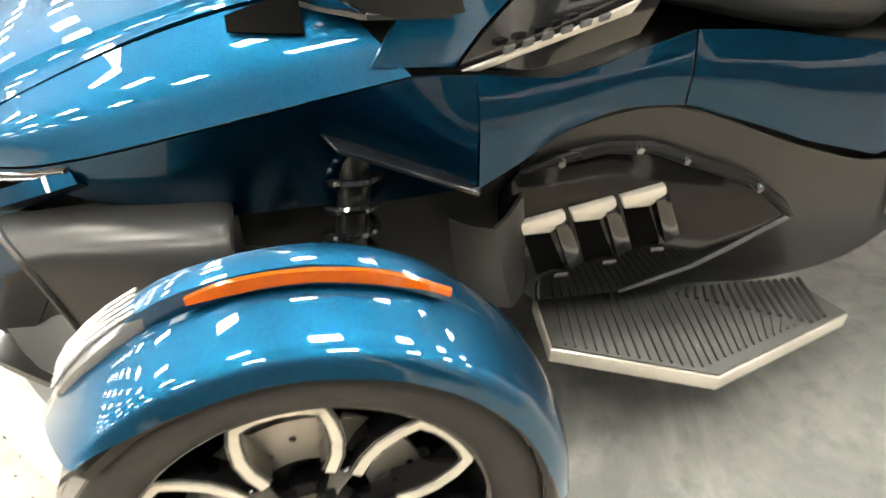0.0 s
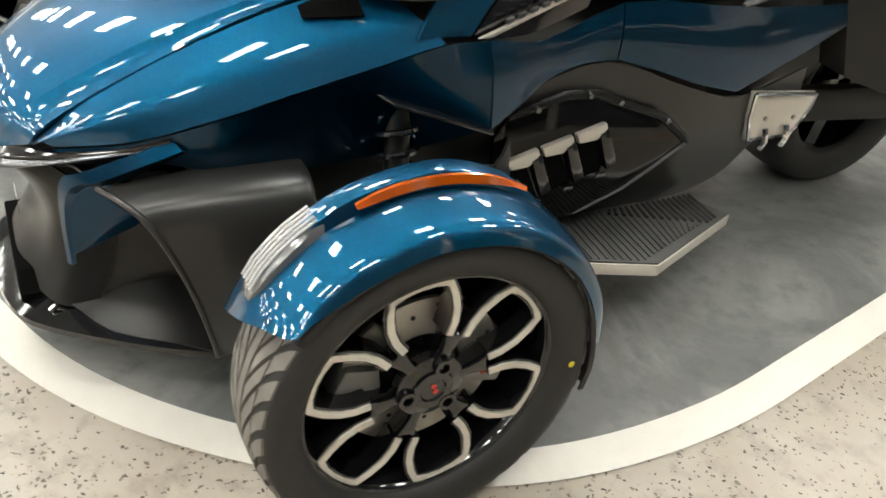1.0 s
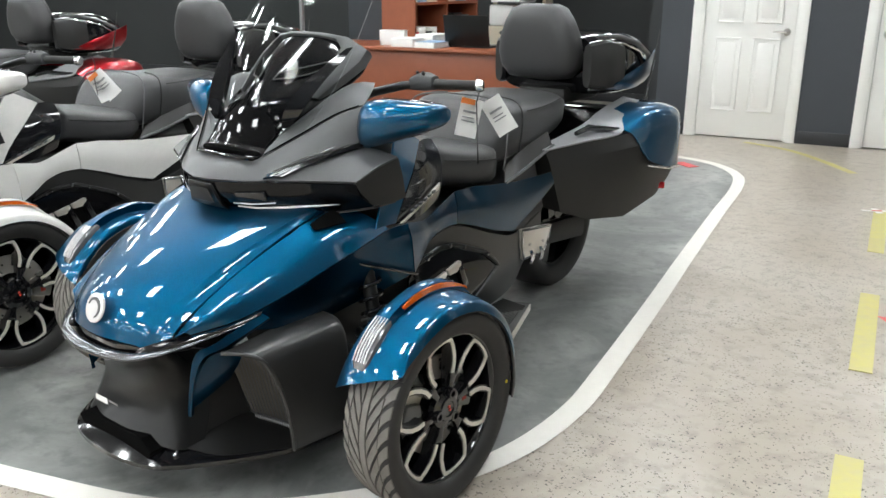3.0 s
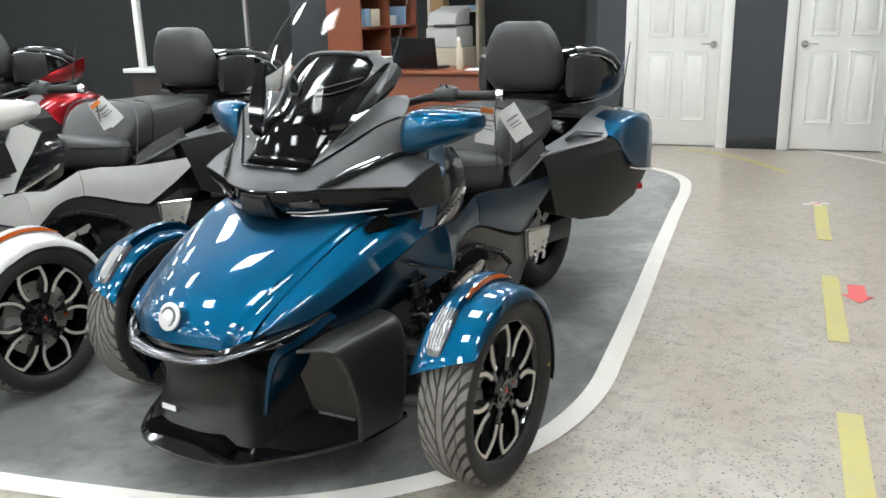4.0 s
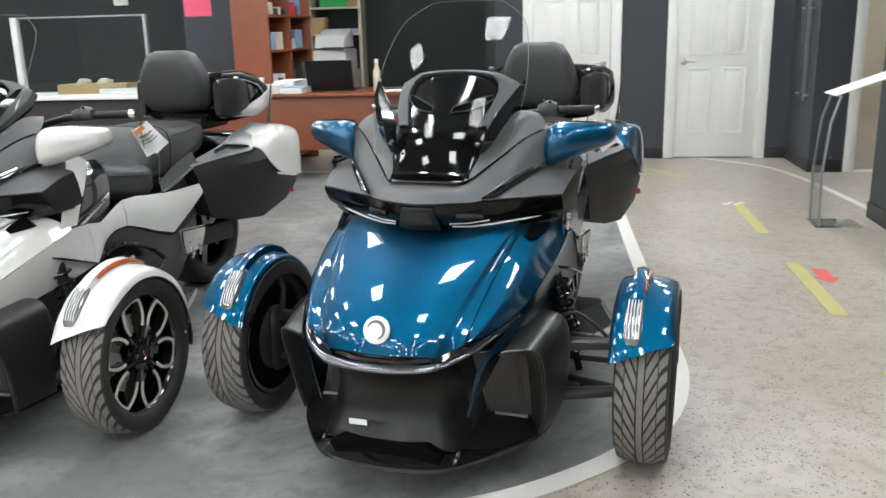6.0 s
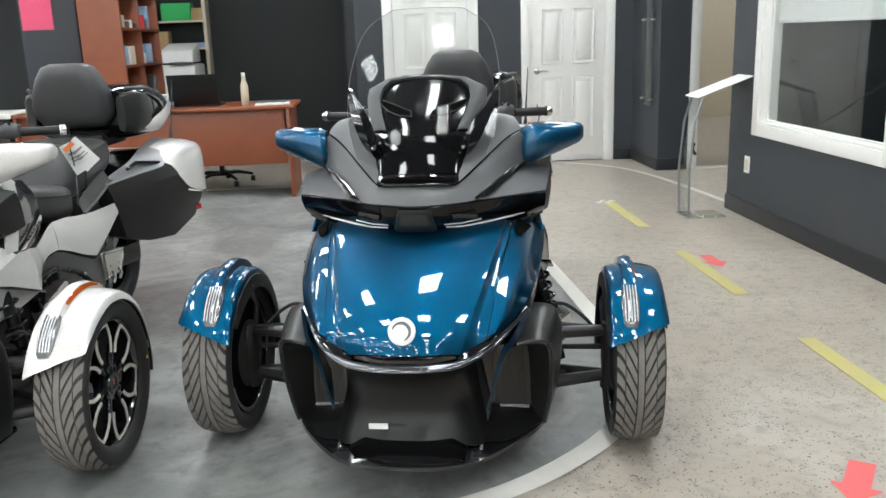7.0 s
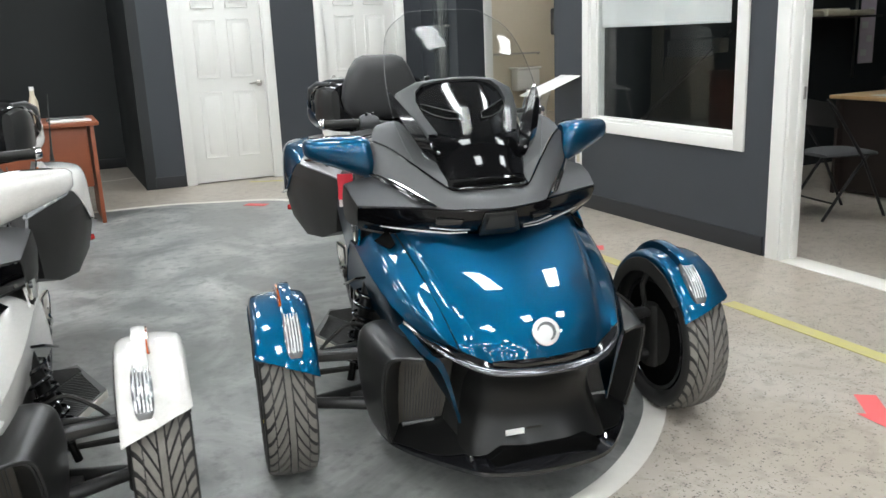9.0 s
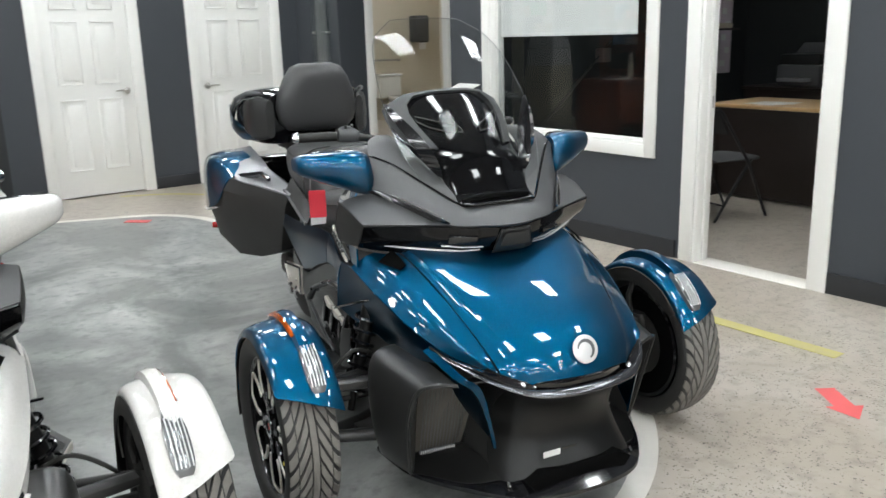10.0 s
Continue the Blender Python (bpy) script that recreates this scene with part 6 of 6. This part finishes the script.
# ---- things in the rooms ----
def folding_chair(u, v, turn):
    c = thing("folding_chair", "black metal folding chair with a padded seat", "chair", spot(u, v, 0, turn))
    part("seat", loft([oval((0, -0.19, 0.44), (0.14, 0, 0), (0, 0, 0.012), 16, 3), oval((0, -0.05, 0.45), (0.20, 0, 0), (0, 0, 0.022), 16, 3), oval((0, 0.17, 0.445), (0.19, 0, 0), (0, 0, 0.020), 16, 3), oval((0, 0.21, 0.44), (0.15, 0, 0), (0, 0, 0.01), 16, 3)], 3, 1), M_GREYFABRIC, c, "grey padded seat")
    for s in (-1, 1):
        part("leg", tube([(s * 0.21, 0.26, 0.0), (s * 0.21, 0.05, 0.42), (s * 0.20, -0.22, 0.80), (s * 0.17, -0.25, 0.84)], 0.011, 8), M_BLACKMETAL, c)
        part("leg", tube([(s * 0.19, -0.24, 0.0), (s * 0.19, -0.02, 0.30), (s * 0.19, 0.10, 0.44)], 0.011, 8), M_BLACKMETAL, c)
    part("backrest", loft([oval((-0.20, -0.205, 0.73), (0, 0.008, 0), (0, -0.05, 0.09), 10, 3), oval((0, -0.235, 0.74), (0, 0.008, 0), (0, -0.05, 0.10), 10, 3), oval((0.20, -0.205, 0.73), (0, 0.008, 0), (0, -0.05, 0.09), 10, 3)], 4, 1), M_BLACKMETAL, c)
    part("crossbar", tube([(-0.19, -0.16, 0.12), (0.19, -0.16, 0.12)], 0.007, 6), M_BLACKMETAL, c)
    return c


folding_chair(3.78, 1.78, -100)
desk = thing("office_desk", "office desk with an oak top and dark wooden panels", "desk", ROOM)
part("desktop", box(4.42, 5.20, 0.2, 2.42, 0.745, 0.775, 0.008), M_OAK, desk, "light oak desktop")
part("front_panel", box(4.46, 4.49, 0.25, 2.33, 0.02, 0.745, 0.003), M_DARKWOOD, desk)
part("side_panel", box(4.40, 5.10, 2.30, 2.33, 0.0, 0.745, 0.003), M_DARKWOOD, desk)
for k in range(3):
    p = part("paper_sheet", box(-0.11, 0.11, -0.15, 0.15, 0.776 + 0.002 * k, 0.7775 + 0.002 * k, 0), M_PAPER, None, "", 0, spot(4.62 + 0.03 * k, 1.98 - 0.04 * k, 0, 12 * k - 10))
    tagged(p, "white sheet of paper on the oak desk", "paper", "papers on the desk")
side = thing("office_sideboard", "dark wooden sideboard behind the desk", "sideboard", ROOM)
part("carcass", box(5.75, 6.35, 0.3, 2.95, 0.0, 0.80, 0.004), M_DARKWOOD, side)
part("top", box(5.72, 6.37, 0.28, 2.97, 0.80, 0.825, 0.004), M_DARKWOOD, side)
pr = thing("printer", "dark grey office printer on the sideboard", "printer", spot(6.05, 2.47, 0.825, -90))
part("body", box(-0.22, 0.22, -0.18, 0.18, 0.0, 0.20, 0.02), M_GREY, pr)
part("scanner_lid", box(-0.20, 0.20, -0.16, 0.16, 0.20, 0.30, 0.015), M_SATIN, pr)
part("feeder", prism([(-0.14, 0.0, 0.30), (-0.14, 0.12, 0.30), (-0.14, 0.16, 0.40), (-0.14, 0.14, 0.40)], (1, 0, 0), 0.28, 0.004), M_GREY, pr)
part("paper_tray", box(-0.14, 0.14, -0.30, -0.16, 0.05, 0.08, 0.006), M_SILVER, pr)
shelf = thing("wall_shelf", "slotted wall shelf carrying folded cream cloths", "shelf", ROOM)
part("board", box(4.75, 5.88, 3.12, 3.395, 1.36, 1.38, 0.003), M_DARKWOOD, shelf)
for u in (4.85, 5.86):
    part("rail", box(u - 0.012, u + 0.012, 3.385, 3.398, 0.8, 2.2, 0.002), M_STEEL, shelf)
for k in range(3):
    c = part("folded_cloth", box(-0.17, 0.17, -0.11, 0.11, 0, 0.05 + 0.02 * (k % 2), 0.02, 3), M_CREAM, None, "", 40, spot(4.98 + 0.34 * k, 3.25, 1.38, 6 * k))
    tagged(c, "folded cream cloth on the wall shelf", "cloth", "cloths on the shelf")
cal = part("wall_planner", box(5.92, 6.12, 3.385, 3.395, 0.93, 1.90, 0), M_LILAC, None, "", 0, ROOM)
tagged(cal, "tall pale lilac paper planner on the office wall", "wall planner")
for k in range(6):
    part("planner_block", box(5.94 + 0.07 * (k % 2), 6.02 + 0.07 * (k % 2), 3.381, 3.385, 1.0 + 0.13 * k, 1.06 + 0.13 * k, 0), M_PAPER, cal, "", 0)

# Bar made up for a dark line in the pane, run out to both walls.
brace = thing("diagonal_bar", "thin dark bar added for a diagonal line in the office window", "brace", ROOM)
part("bar", tube([(2.645, 2.68, 0.60), (4.07, 3.28, 1.20), (4.30, 3.392, 1.30)], 0.009, 8), M_SATIN, brace)
part("clamp", box(4.00, 4.10, 3.20, 3.30, 1.12, 1.24, 0.01), M_STEEL, brace)

# acrylic display stand by the office wall
st = thing("display_stand", "clear acrylic leaflet stand with a white sheet", "display stand", ROOM)
part("base", box(2.08, 2.38, 3.12, 3.36, 0.002, 0.012, 0.003), M_ACRYLIC, st)
for v in (3.13, 3.34):
    part("edge_bar", tube([(2.10, v, 0.01), (2.09, v, 0.35), (2.12, v, 0.70), (2.17, v, 0.875)], 0.009, 8), M_SILVER, st, "bright acrylic edge")
part("back_sheet", sheet([[(2.10, 3.13, 0.01), (2.10, 3.35, 0.01)], [(2.09, 3.13, 0.35), (2.09, 3.35, 0.35)], [(2.12, 3.13, 0.70), (2.12, 3.35, 0.70)], [(2.17, 3.13, 0.88), (2.17, 3.35, 0.88)]], 2, 3, 0.006), M_ACRYLIC, st)
part("tray", prism([(2.13, 3.11, 0.872), (2.13, 3.37, 0.872), (2.56 - 0.03, 3.37, 1.012), (2.56 - 0.03, 3.11, 1.012)], (0, 0, 1), 0.008, 0.002), M_PAPER, st, "sloping white tray sheet")
part("sheet_mark", prism([(2.36, 3.21, 0.9585), (2.36, 3.25, 0.9585), (2.40, 3.25, 0.9715), (2.40, 3.21, 0.9715)], (0, 0, 1), 0.001, 0), M_GREY, st)
part("hose_clip", tube([(2.16, 3.20, 0.46), (2.14, 3.22, 0.50), (2.16, 3.24, 0.54)], 0.012, 8), M_SATIN, st)

# washroom
toilet = thing("toilet", "white ceramic toilet with a tank", "toilet", spot(6.25, 9.9, 0, 0))
part("tank", box(-0.22, 0.22, 0.12, 0.36, 0.38, 0.74, 0.03, 3), M_CERAMIC, toilet)
part("tank_lid", box(-0.24, 0.24, 0.10, 0.38, 0.74, 0.78, 0.012, 3), M_CERAMIC, toilet)
part("bowl", loft([oval((0, -0.15, 0.0), (0.11, 0, 0), (0, 0.20, 0), 20), oval((0, -0.15, 0.20), (0.12, 0, 0), (0, 0.22, 0), 20), oval((0, -0.18, 0.40), (0.19, 0, 0), (0, 0.27, 0), 20)], 3, 1), M_CERAMIC, toilet)
part("seat_lid", loft([oval((0, -0.18, 0.40), (0.19, 0, 0), (0, 0.27, 0), 20), oval((0, -0.18, 0.43), (0.18, 0, 0), (0, 0.26, 0), 20)], 1, 1), M_CERAMIC, toilet)
bar = thing("grab_bar", "steel grab bar on the beige washroom wall", "grab bar", ROOM)
part("rail", tube([(5.6, 10.29, 0.98), (5.6, 10.24, 1.0), (6.6, 10.24, 1.0), (6.6, 10.29, 0.98)], 0.016, 10), M_STEEL, bar)
disp = thing("towel_dispenser", "dark paper towel dispenser on the washroom wall", "dispenser", ROOM)
part("body", box(6.85, 7.13, 10.08, 10.3, 1.28, 1.72, 0.03), M_GREY, disp)
part("towel", box(6.92, 7.06, 10.10, 10.11, 1.16, 1.30, 0), M_PAPER, disp)
part("slot", box(6.90, 7.08, 10.075, 10.085, 1.27, 1.29, 0), M_GROOVE, disp)

# cherry desk corner
cd = thing("reception_desk", "cherry wood desk with a front panel", "desk", ROOM)
part("desktop", box(-3.3, -0.86, 4.78, 5.55, 0.785, 0.815, 0.006), M_CHERRY, cd)
part("front_panel", box(-3.25, -0.95, 4.84, 4.87, 0.30, 0.785, 0.003), M_CHERRY, cd)
part("end_panel", box(-0.93, -0.90, 4.80, 5.52, 0.0, 0.785, 0.003), M_CHERRY, cd)
part("end_panel", box(-3.25, -3.22, 4.80, 5.52, 0.0, 0.785, 0.003), M_CHERRY, cd)
bot = lathe([(0, 0.030), (0.005, 0.034), (0.17, 0.034), (0.205, 0.022), (0.225, 0.017), (0.255, 0.017), (0.258, 0.010)], 20)
bo = part("bottle", bot, M_CREAM, None, "", 40, spot(-1.30, 5.0, 0.815) @ pose(0, 0, 0, 0, -90, 0))
tagged(bo, "cream metal drinking bottle on the cherry desk", "bottle")
part("cap", lathe([(0.256, 0.018), (0.285, 0.017)], 16), M_PAPER, bo)
pap = part("paper_pad", box(-0.15, 0.15, -0.10, 0.10, 0, 0.012, 0.002), M_PAPER, None, "", 30, spot(-1.06, 4.98, 0.815, 5))
tagged(pap, "white paper pad on the cherry desk", "paper")
bk = part("notebook", box(-0.14, 0.14, -0.09, 0.09, 0, 0.02, 0.003), M_GREY, None, "", 30, spot(-1.08, 5.16, 0.815, -8))
tagged(bk, "dark grey notebook on the cherry desk", "notebook")
lap = thing("laptop", "black laptop standing open on the cherry desk", "laptop", spot(-1.75, 5.05, 0.815, 180))
part("keyboard", box(-0.22, 0.22, -0.29, 0.0, 0, 0.018, 0.004), M_SATIN, lap)
part("screen", box(-0.22, 0.22, -0.002, 0.010, 0.015, 0.29, 0.004), M_COVER, lap, "", 40, pose(0, 0, 0, -12, 0, 0))
part("lid_mark", lathe([(0, 0.015), (0.002, 0.014)], 16), M_STEEL, lap, "", 40, pose(0, 0.012, 0.14, -12, 0, 0) @ pose(0, 0.0, 0, 0, 0, 90))
for k, (u, v, w, d, h) in enumerate(((-2.18, 5.22, 0.22, 0.30, 0.10), (-2.05, 4.95, 0.21, 0.29, 0.05), (-2.32, 4.98, 0.22, 0.30, 0.07), (-2.55, 5.15, 0.24, 0.30, 0.13))):
    ob = part("document_pile", box(-w / 2, w / 2, -d / 2, d / 2, 0, h, 0.004), M_PAPER, None, "", 30, spot(u, v, 0.815, 9 * k - 14))
    tagged(ob, "pile of white documents on the cherry desk", "documents", "documents on the desk")
    part("cover_sheet", box(-w / 2 + 0.01, w / 2 + 0.012, -d / 2, d / 2 - 0.01, h + 0.0005, h + 0.003, 0), M_BLUECARD if k == 1 else M_PAPER, ob, "", 0, pose(0, 0, 0, 0, 0, 7 - 5 * k))
oc = thing("office_chair", "black swivel chair behind the cherry desk", "chair", spot(-1.7, 5.75, 0, 0))
for k in range(5):
    a = 2 * math.pi * k / 5 + 0.3
    leg = part("leg", tube([(0, 0, 0.10), (0.15 * math.cos(a), 0.15 * math.sin(a), 0.11), (0.30 * math.cos(a), 0.30 * math.sin(a), 0.075)], [0.022, 0.018, 0.013], 8), M_SATIN, oc)
    part("castor", lathe([(-0.02, 0.028), (0.02, 0.028)], 14), M_SATIN, leg, "", 40, pose(0.30 * math.cos(a), 0.30 * math.sin(a), 0.03))
part("post", tube([(0, 0, 0.08), (0, 0, 0.42)], 0.025, 12), M_SATIN, oc)
part("seat", loft([oval((0, 0, 0.42), (0.22, 0, 0), (0, 0.22, 0), 20, 3), oval((0, 0, 0.46), (0.25, 0, 0), (0, 0.25, 0), 20, 3), oval((0, 0, 0.50), (0.22, 0, 0), (0, 0.22, 0), 20, 3)], 2, 1), M_GREYFABRIC, oc)

# tall cherry bookcase, its open shelves towards the hall
bc = thing("bookcase", "tall cherry wood bookcase full of papers", "bookcase", ROOM)
part("end_panel", box(-2.70, -2.34, 5.13, 5.16, 0.0, 2.3, 0.003), M_CHERRY, bc, "plain cherry end panel")
part("end_panel", box(-2.70, -2.34, 6.45, 6.48, 0.0, 2.3, 0.003), M_CHERRY, bc)
part("back", box(-2.70, -2.68, 5.16, 6.45, 0.0, 2.3, 0.002), M_CHERRY, bc)
part("divider", box(-2.68, -2.35, 5.79, 5.815, 0.0, 2.28, 0.002), M_CHERRY, bc)
for z in (0.10, 0.48, 0.84, 1.17, 1.50, 1.83, 2.26):
    part("shelf_board", box(-2.68, -2.34, 5.16, 6.45, z, z + 0.024, 0.002), M_CHERRY, bc)
rnd = random.Random(4)
for z in (0.864, 1.194, 1.524, 1.854):
    v = 5.19
    while v < 6.36:
        w = rnd.uniform(0.05, 0.20)
        h = rnd.uniform(0.04, 0.24)
        mt = rnd.choice((M_PAPER, M_PAPER, M_PAPER, M_GREY, M_SATIN, M_BLUECARD, M_REDCARD, M_CREAM))
        if abs(v + w / 2 - 5.80) > w / 2 + 0.04 and v + w < 6.43:
            ob = part("paper_stack", box(-0.11, 0.11, -w / 2, w / 2, 0, h, 0.004), mt, None, "", 30, spot(-2.47 + rnd.uniform(-0.03, 0.0), v + w / 2, z, rnd.uniform(-5, 5)))
            tagged(ob, "stack of papers and boxes on a cherry bookcase shelf", "paper stack", "papers on the bookcase")
        v += w + rnd.uniform(0.01, 0.05)

cp = thing("copier", "pale grey office copier against the dark wall", "copier", spot(-2.35, 7.55, 0, 0))
part("body", box(-0.24, 0.20, -0.3, 0.3, 0.0, 0.90, 0.02), M_CREAM, cp)
part("paper_deck", box(-0.22, 0.18, -0.30, 0.28, 0.90, 1.14, 0.03), M_PAPER, cp)
part("scanner_head", prism([(-0.20, -0.30, 1.16), (-0.22, 0.26, 1.16), (-0.22, 0.26, 1.38), (-0.20, -0.22, 1.30)], (1, 0, 0), 0.36, 0.015), M_PAPER, cp, "pale angled scanner head")
part("control_panel", box(-0.10, 0.16, -0.33, -0.28, 1.14, 1.17, 0.006), M_GREY, cp)
sv = thing("metal_shelving", "cream metal shelving with boxes", "shelving", spot(-2.45, 7.98, 0, 0))
for x in (-0.32, 0.32):
    part("upright", box(x - 0.02, x + 0.02, -0.12, 0.12, 0, 2.0, 0.003), M_CREAM, sv)
for z in (1.3, 1.62):
    part("shelf_board", box(-0.32, 0.32, -0.14, 0.14, z, z + 0.02, 0.002), M_CREAM, sv)
for u, mt, w, h, z, lab in ((-2.46, M_GREEN, 0.34, 0.20, 1.64, "bright green carton on metal shelving"), (-2.22, M_CARD, 0.12, 0.14, 1.64, "brown carton on metal shelving"), (-2.36, M_BLUECARD, 0.4, 0.06, 1.32, "pale blue flat pack on metal shelving"), (-2.66, M_CARD, 0.16, 0.2, 1.32, "brown carton on metal shelving")):
    ob = part("carton", box(-w / 2, w / 2, -0.11, 0.11, 0, h, 0.004), mt, None, "", 30, spot(u, 7.97, z, 2))
    tagged(ob, lab, "carton", "cartons on the shelving")

# column with a notice
setting("column", box(-3.36, -2.85, 5.55, 5.95, 0, HIGH, 0.004), M_WALL, "slate grey column", "column")
n = part("notice", box(-3.34, -3.06, 5.543, 5.549, 1.53, 1.80, 0), M_PINK, None, "", 0, ROOM)
tagged(n, "pink paper notice on the column", "notice")

# white counter with a clear guard
ct = thing("service_counter", "white counter with a clear acrylic guard", "counter", ROOM)
part("top", box(-4.9, -3.25, 4.75, 5.35, 0.79, 0.83, 0.006), M_TRIM, ct)
part("front", box(-4.85, -3.30, 4.82, 4.85, 0.0, 0.79, 0.003), M_DARKWOOD, ct, "dark front panel")
part("side", box(-3.33, -3.30, 4.85, 5.30, 0.0, 0.79, 0.003), M_DARKWOOD, ct)
part("side", box(-4.85, -4.82, 4.85, 5.30, 0.0, 0.79, 0.003), M_DARKWOOD, ct)
part("guard_post", box(-4.73, -4.67, 4.80, 4.86, 0.83, 1.55, 0.004), M_TRIM, ct)
part("guard_post", box(-3.42, -3.39, 4.81, 4.85, 0.83, 1.55, 0.004), M_SILVER, ct)
part("guard_rail", box(-4.67, -3.42, 4.815, 4.84, 1.535, 1.55, 0.002), M_SILVER, ct)
part("guard_pane", box(-4.67, -3.42, 4.825, 4.831, 0.86, 1.535, 0), M_ACRYLIC, ct, "clear acrylic pane", 0)
bx = part("flat_box", box(-0.35, 0.35, -0.12, 0.12, 0, 0.09, 0.004), M_CARD, None, "", 30, spot(-4.1, 5.1, 0.83, 2))
tagged(bx, "flat brown cardboard box on the white counter", "box")
bx = part("paper_tray", box(-0.22, 0.22, -0.1, 0.1, 0, 0.05, 0.006), M_PAPER, None, "", 30, spot(-3.75, 4.98, 0.83, -2))
tagged(bx, "white paper tray on the counter", "tray")
for k in range(2):
    bx = part("paper_bag", loft([oval((0, 0, 0), (0.08, 0, 0), (0, 0.05, 0), 10), oval((0.02, 0, 0.03), (0.07, 0, 0), (0, 0.045, 0), 10), oval((0, 0.01, 0.05), (0.03, 0, 0), (0, 0.02, 0), 10)], 2, 1), M_CREAM, None, "", 40, spot(-4.25 + 0.22 * k, 5.1, 0.92, 20 * k))
    tagged(bx, "crumpled pale paper on the cardboard box", "paper", "papers on the counter")
wn = part("notice", box(-5.5, -5.3, 8.140, 8.149, 1.75, 2.05, 0), M_PAPER, None, "", 0, ROOM)
tagged(wn, "white paper notice on the dark wall", "notice")


# ---- tags on the machines ----
def price_tag(m, string, label, accent, cards=((-0.012, 12), (0.040, -32))):
    g = thing("price_tag", label, "price tag", m, "price tags")
    for k, (dx, rot) in enumerate(cards):
        c = part("card", sheet([[(-0.035, 0, 0), (0, -0.004, 0), (0.035, 0, 0)], [(-0.035, 0.006, -0.06), (0, 0, -0.06), (0.035, 0.004, -0.06)], [(-0.035, 0.0, -0.125), (0, 0.006, -0.125), (0.035, 0, -0.125)]], 3, 3, 0.0012), M_PAPER, g, "white printed card", 60, pose(dx, 0.004 * k, -0.01, 0, rot, 0))
        part("print_bar", box(-0.022, 0.022, -0.008, -0.0066, -0.045, -0.038, 0), M_PRINT, c, "", 0)
        part("print_bar", box(-0.022, 0.016, -0.008, -0.0066, -0.062, -0.058, 0), M_PRINT, c, "", 0)
        part("print_bar", box(-0.022, 0.020, -0.008, -0.0066, -0.074, -0.070, 0), M_PRINT, c, "", 0)
        if accent and k == 0:
            part("card_band", box(-0.035, 0.010, -0.0085, -0.0065, -0.018, 0.0, 0), M_ORANGE, c, "orange band", 0)
    part("string", tube([(0.0, 0.0, 0.06), (0.01, -0.004, 0.02), (0.0, -0.006, -0.02), (0.008, -0.008, -string)], 0.0022, 6), M_STRING, g)
    return g


price_tag(pose(0.392, 0.625, 1.02, 0, 0, 35), 0.22, "white price tags hanging from the handlebar", True)
price_tag(pose(-1.40, 0.36, 1.01, 0, 0, 40), 0.10, "white price tags with an orange band on the handlebar", True, ((0.0, -40), (-0.004, -24)))
rt = thing("seat_tag", "red and white tag hanging beside the seat", "tag", pose(-0.36, 0.62, 0.86, 0, 0, -20))
part("card", sheet([[(-0.03, 0, 0), (0, -0.003, 0), (0.03, 0, 0)], [(-0.03, 0.004, -0.05), (0, 0, -0.05), (0.03, 0.004, -0.05)], [(-0.03, 0.0, -0.10), (0, -0.003, -0.10), (0.03, 0, -0.10)]], 2, 2, 0.0015), M_REDCARD, rt)
part("card_end", sheet([[(-0.028, 0, -0.10), (0.028, 0, -0.10)], [(-0.03, 0.004, -0.13), (0.026, 0.004, -0.125)]], 2, 2, 0.0014), M_PAPER, rt)
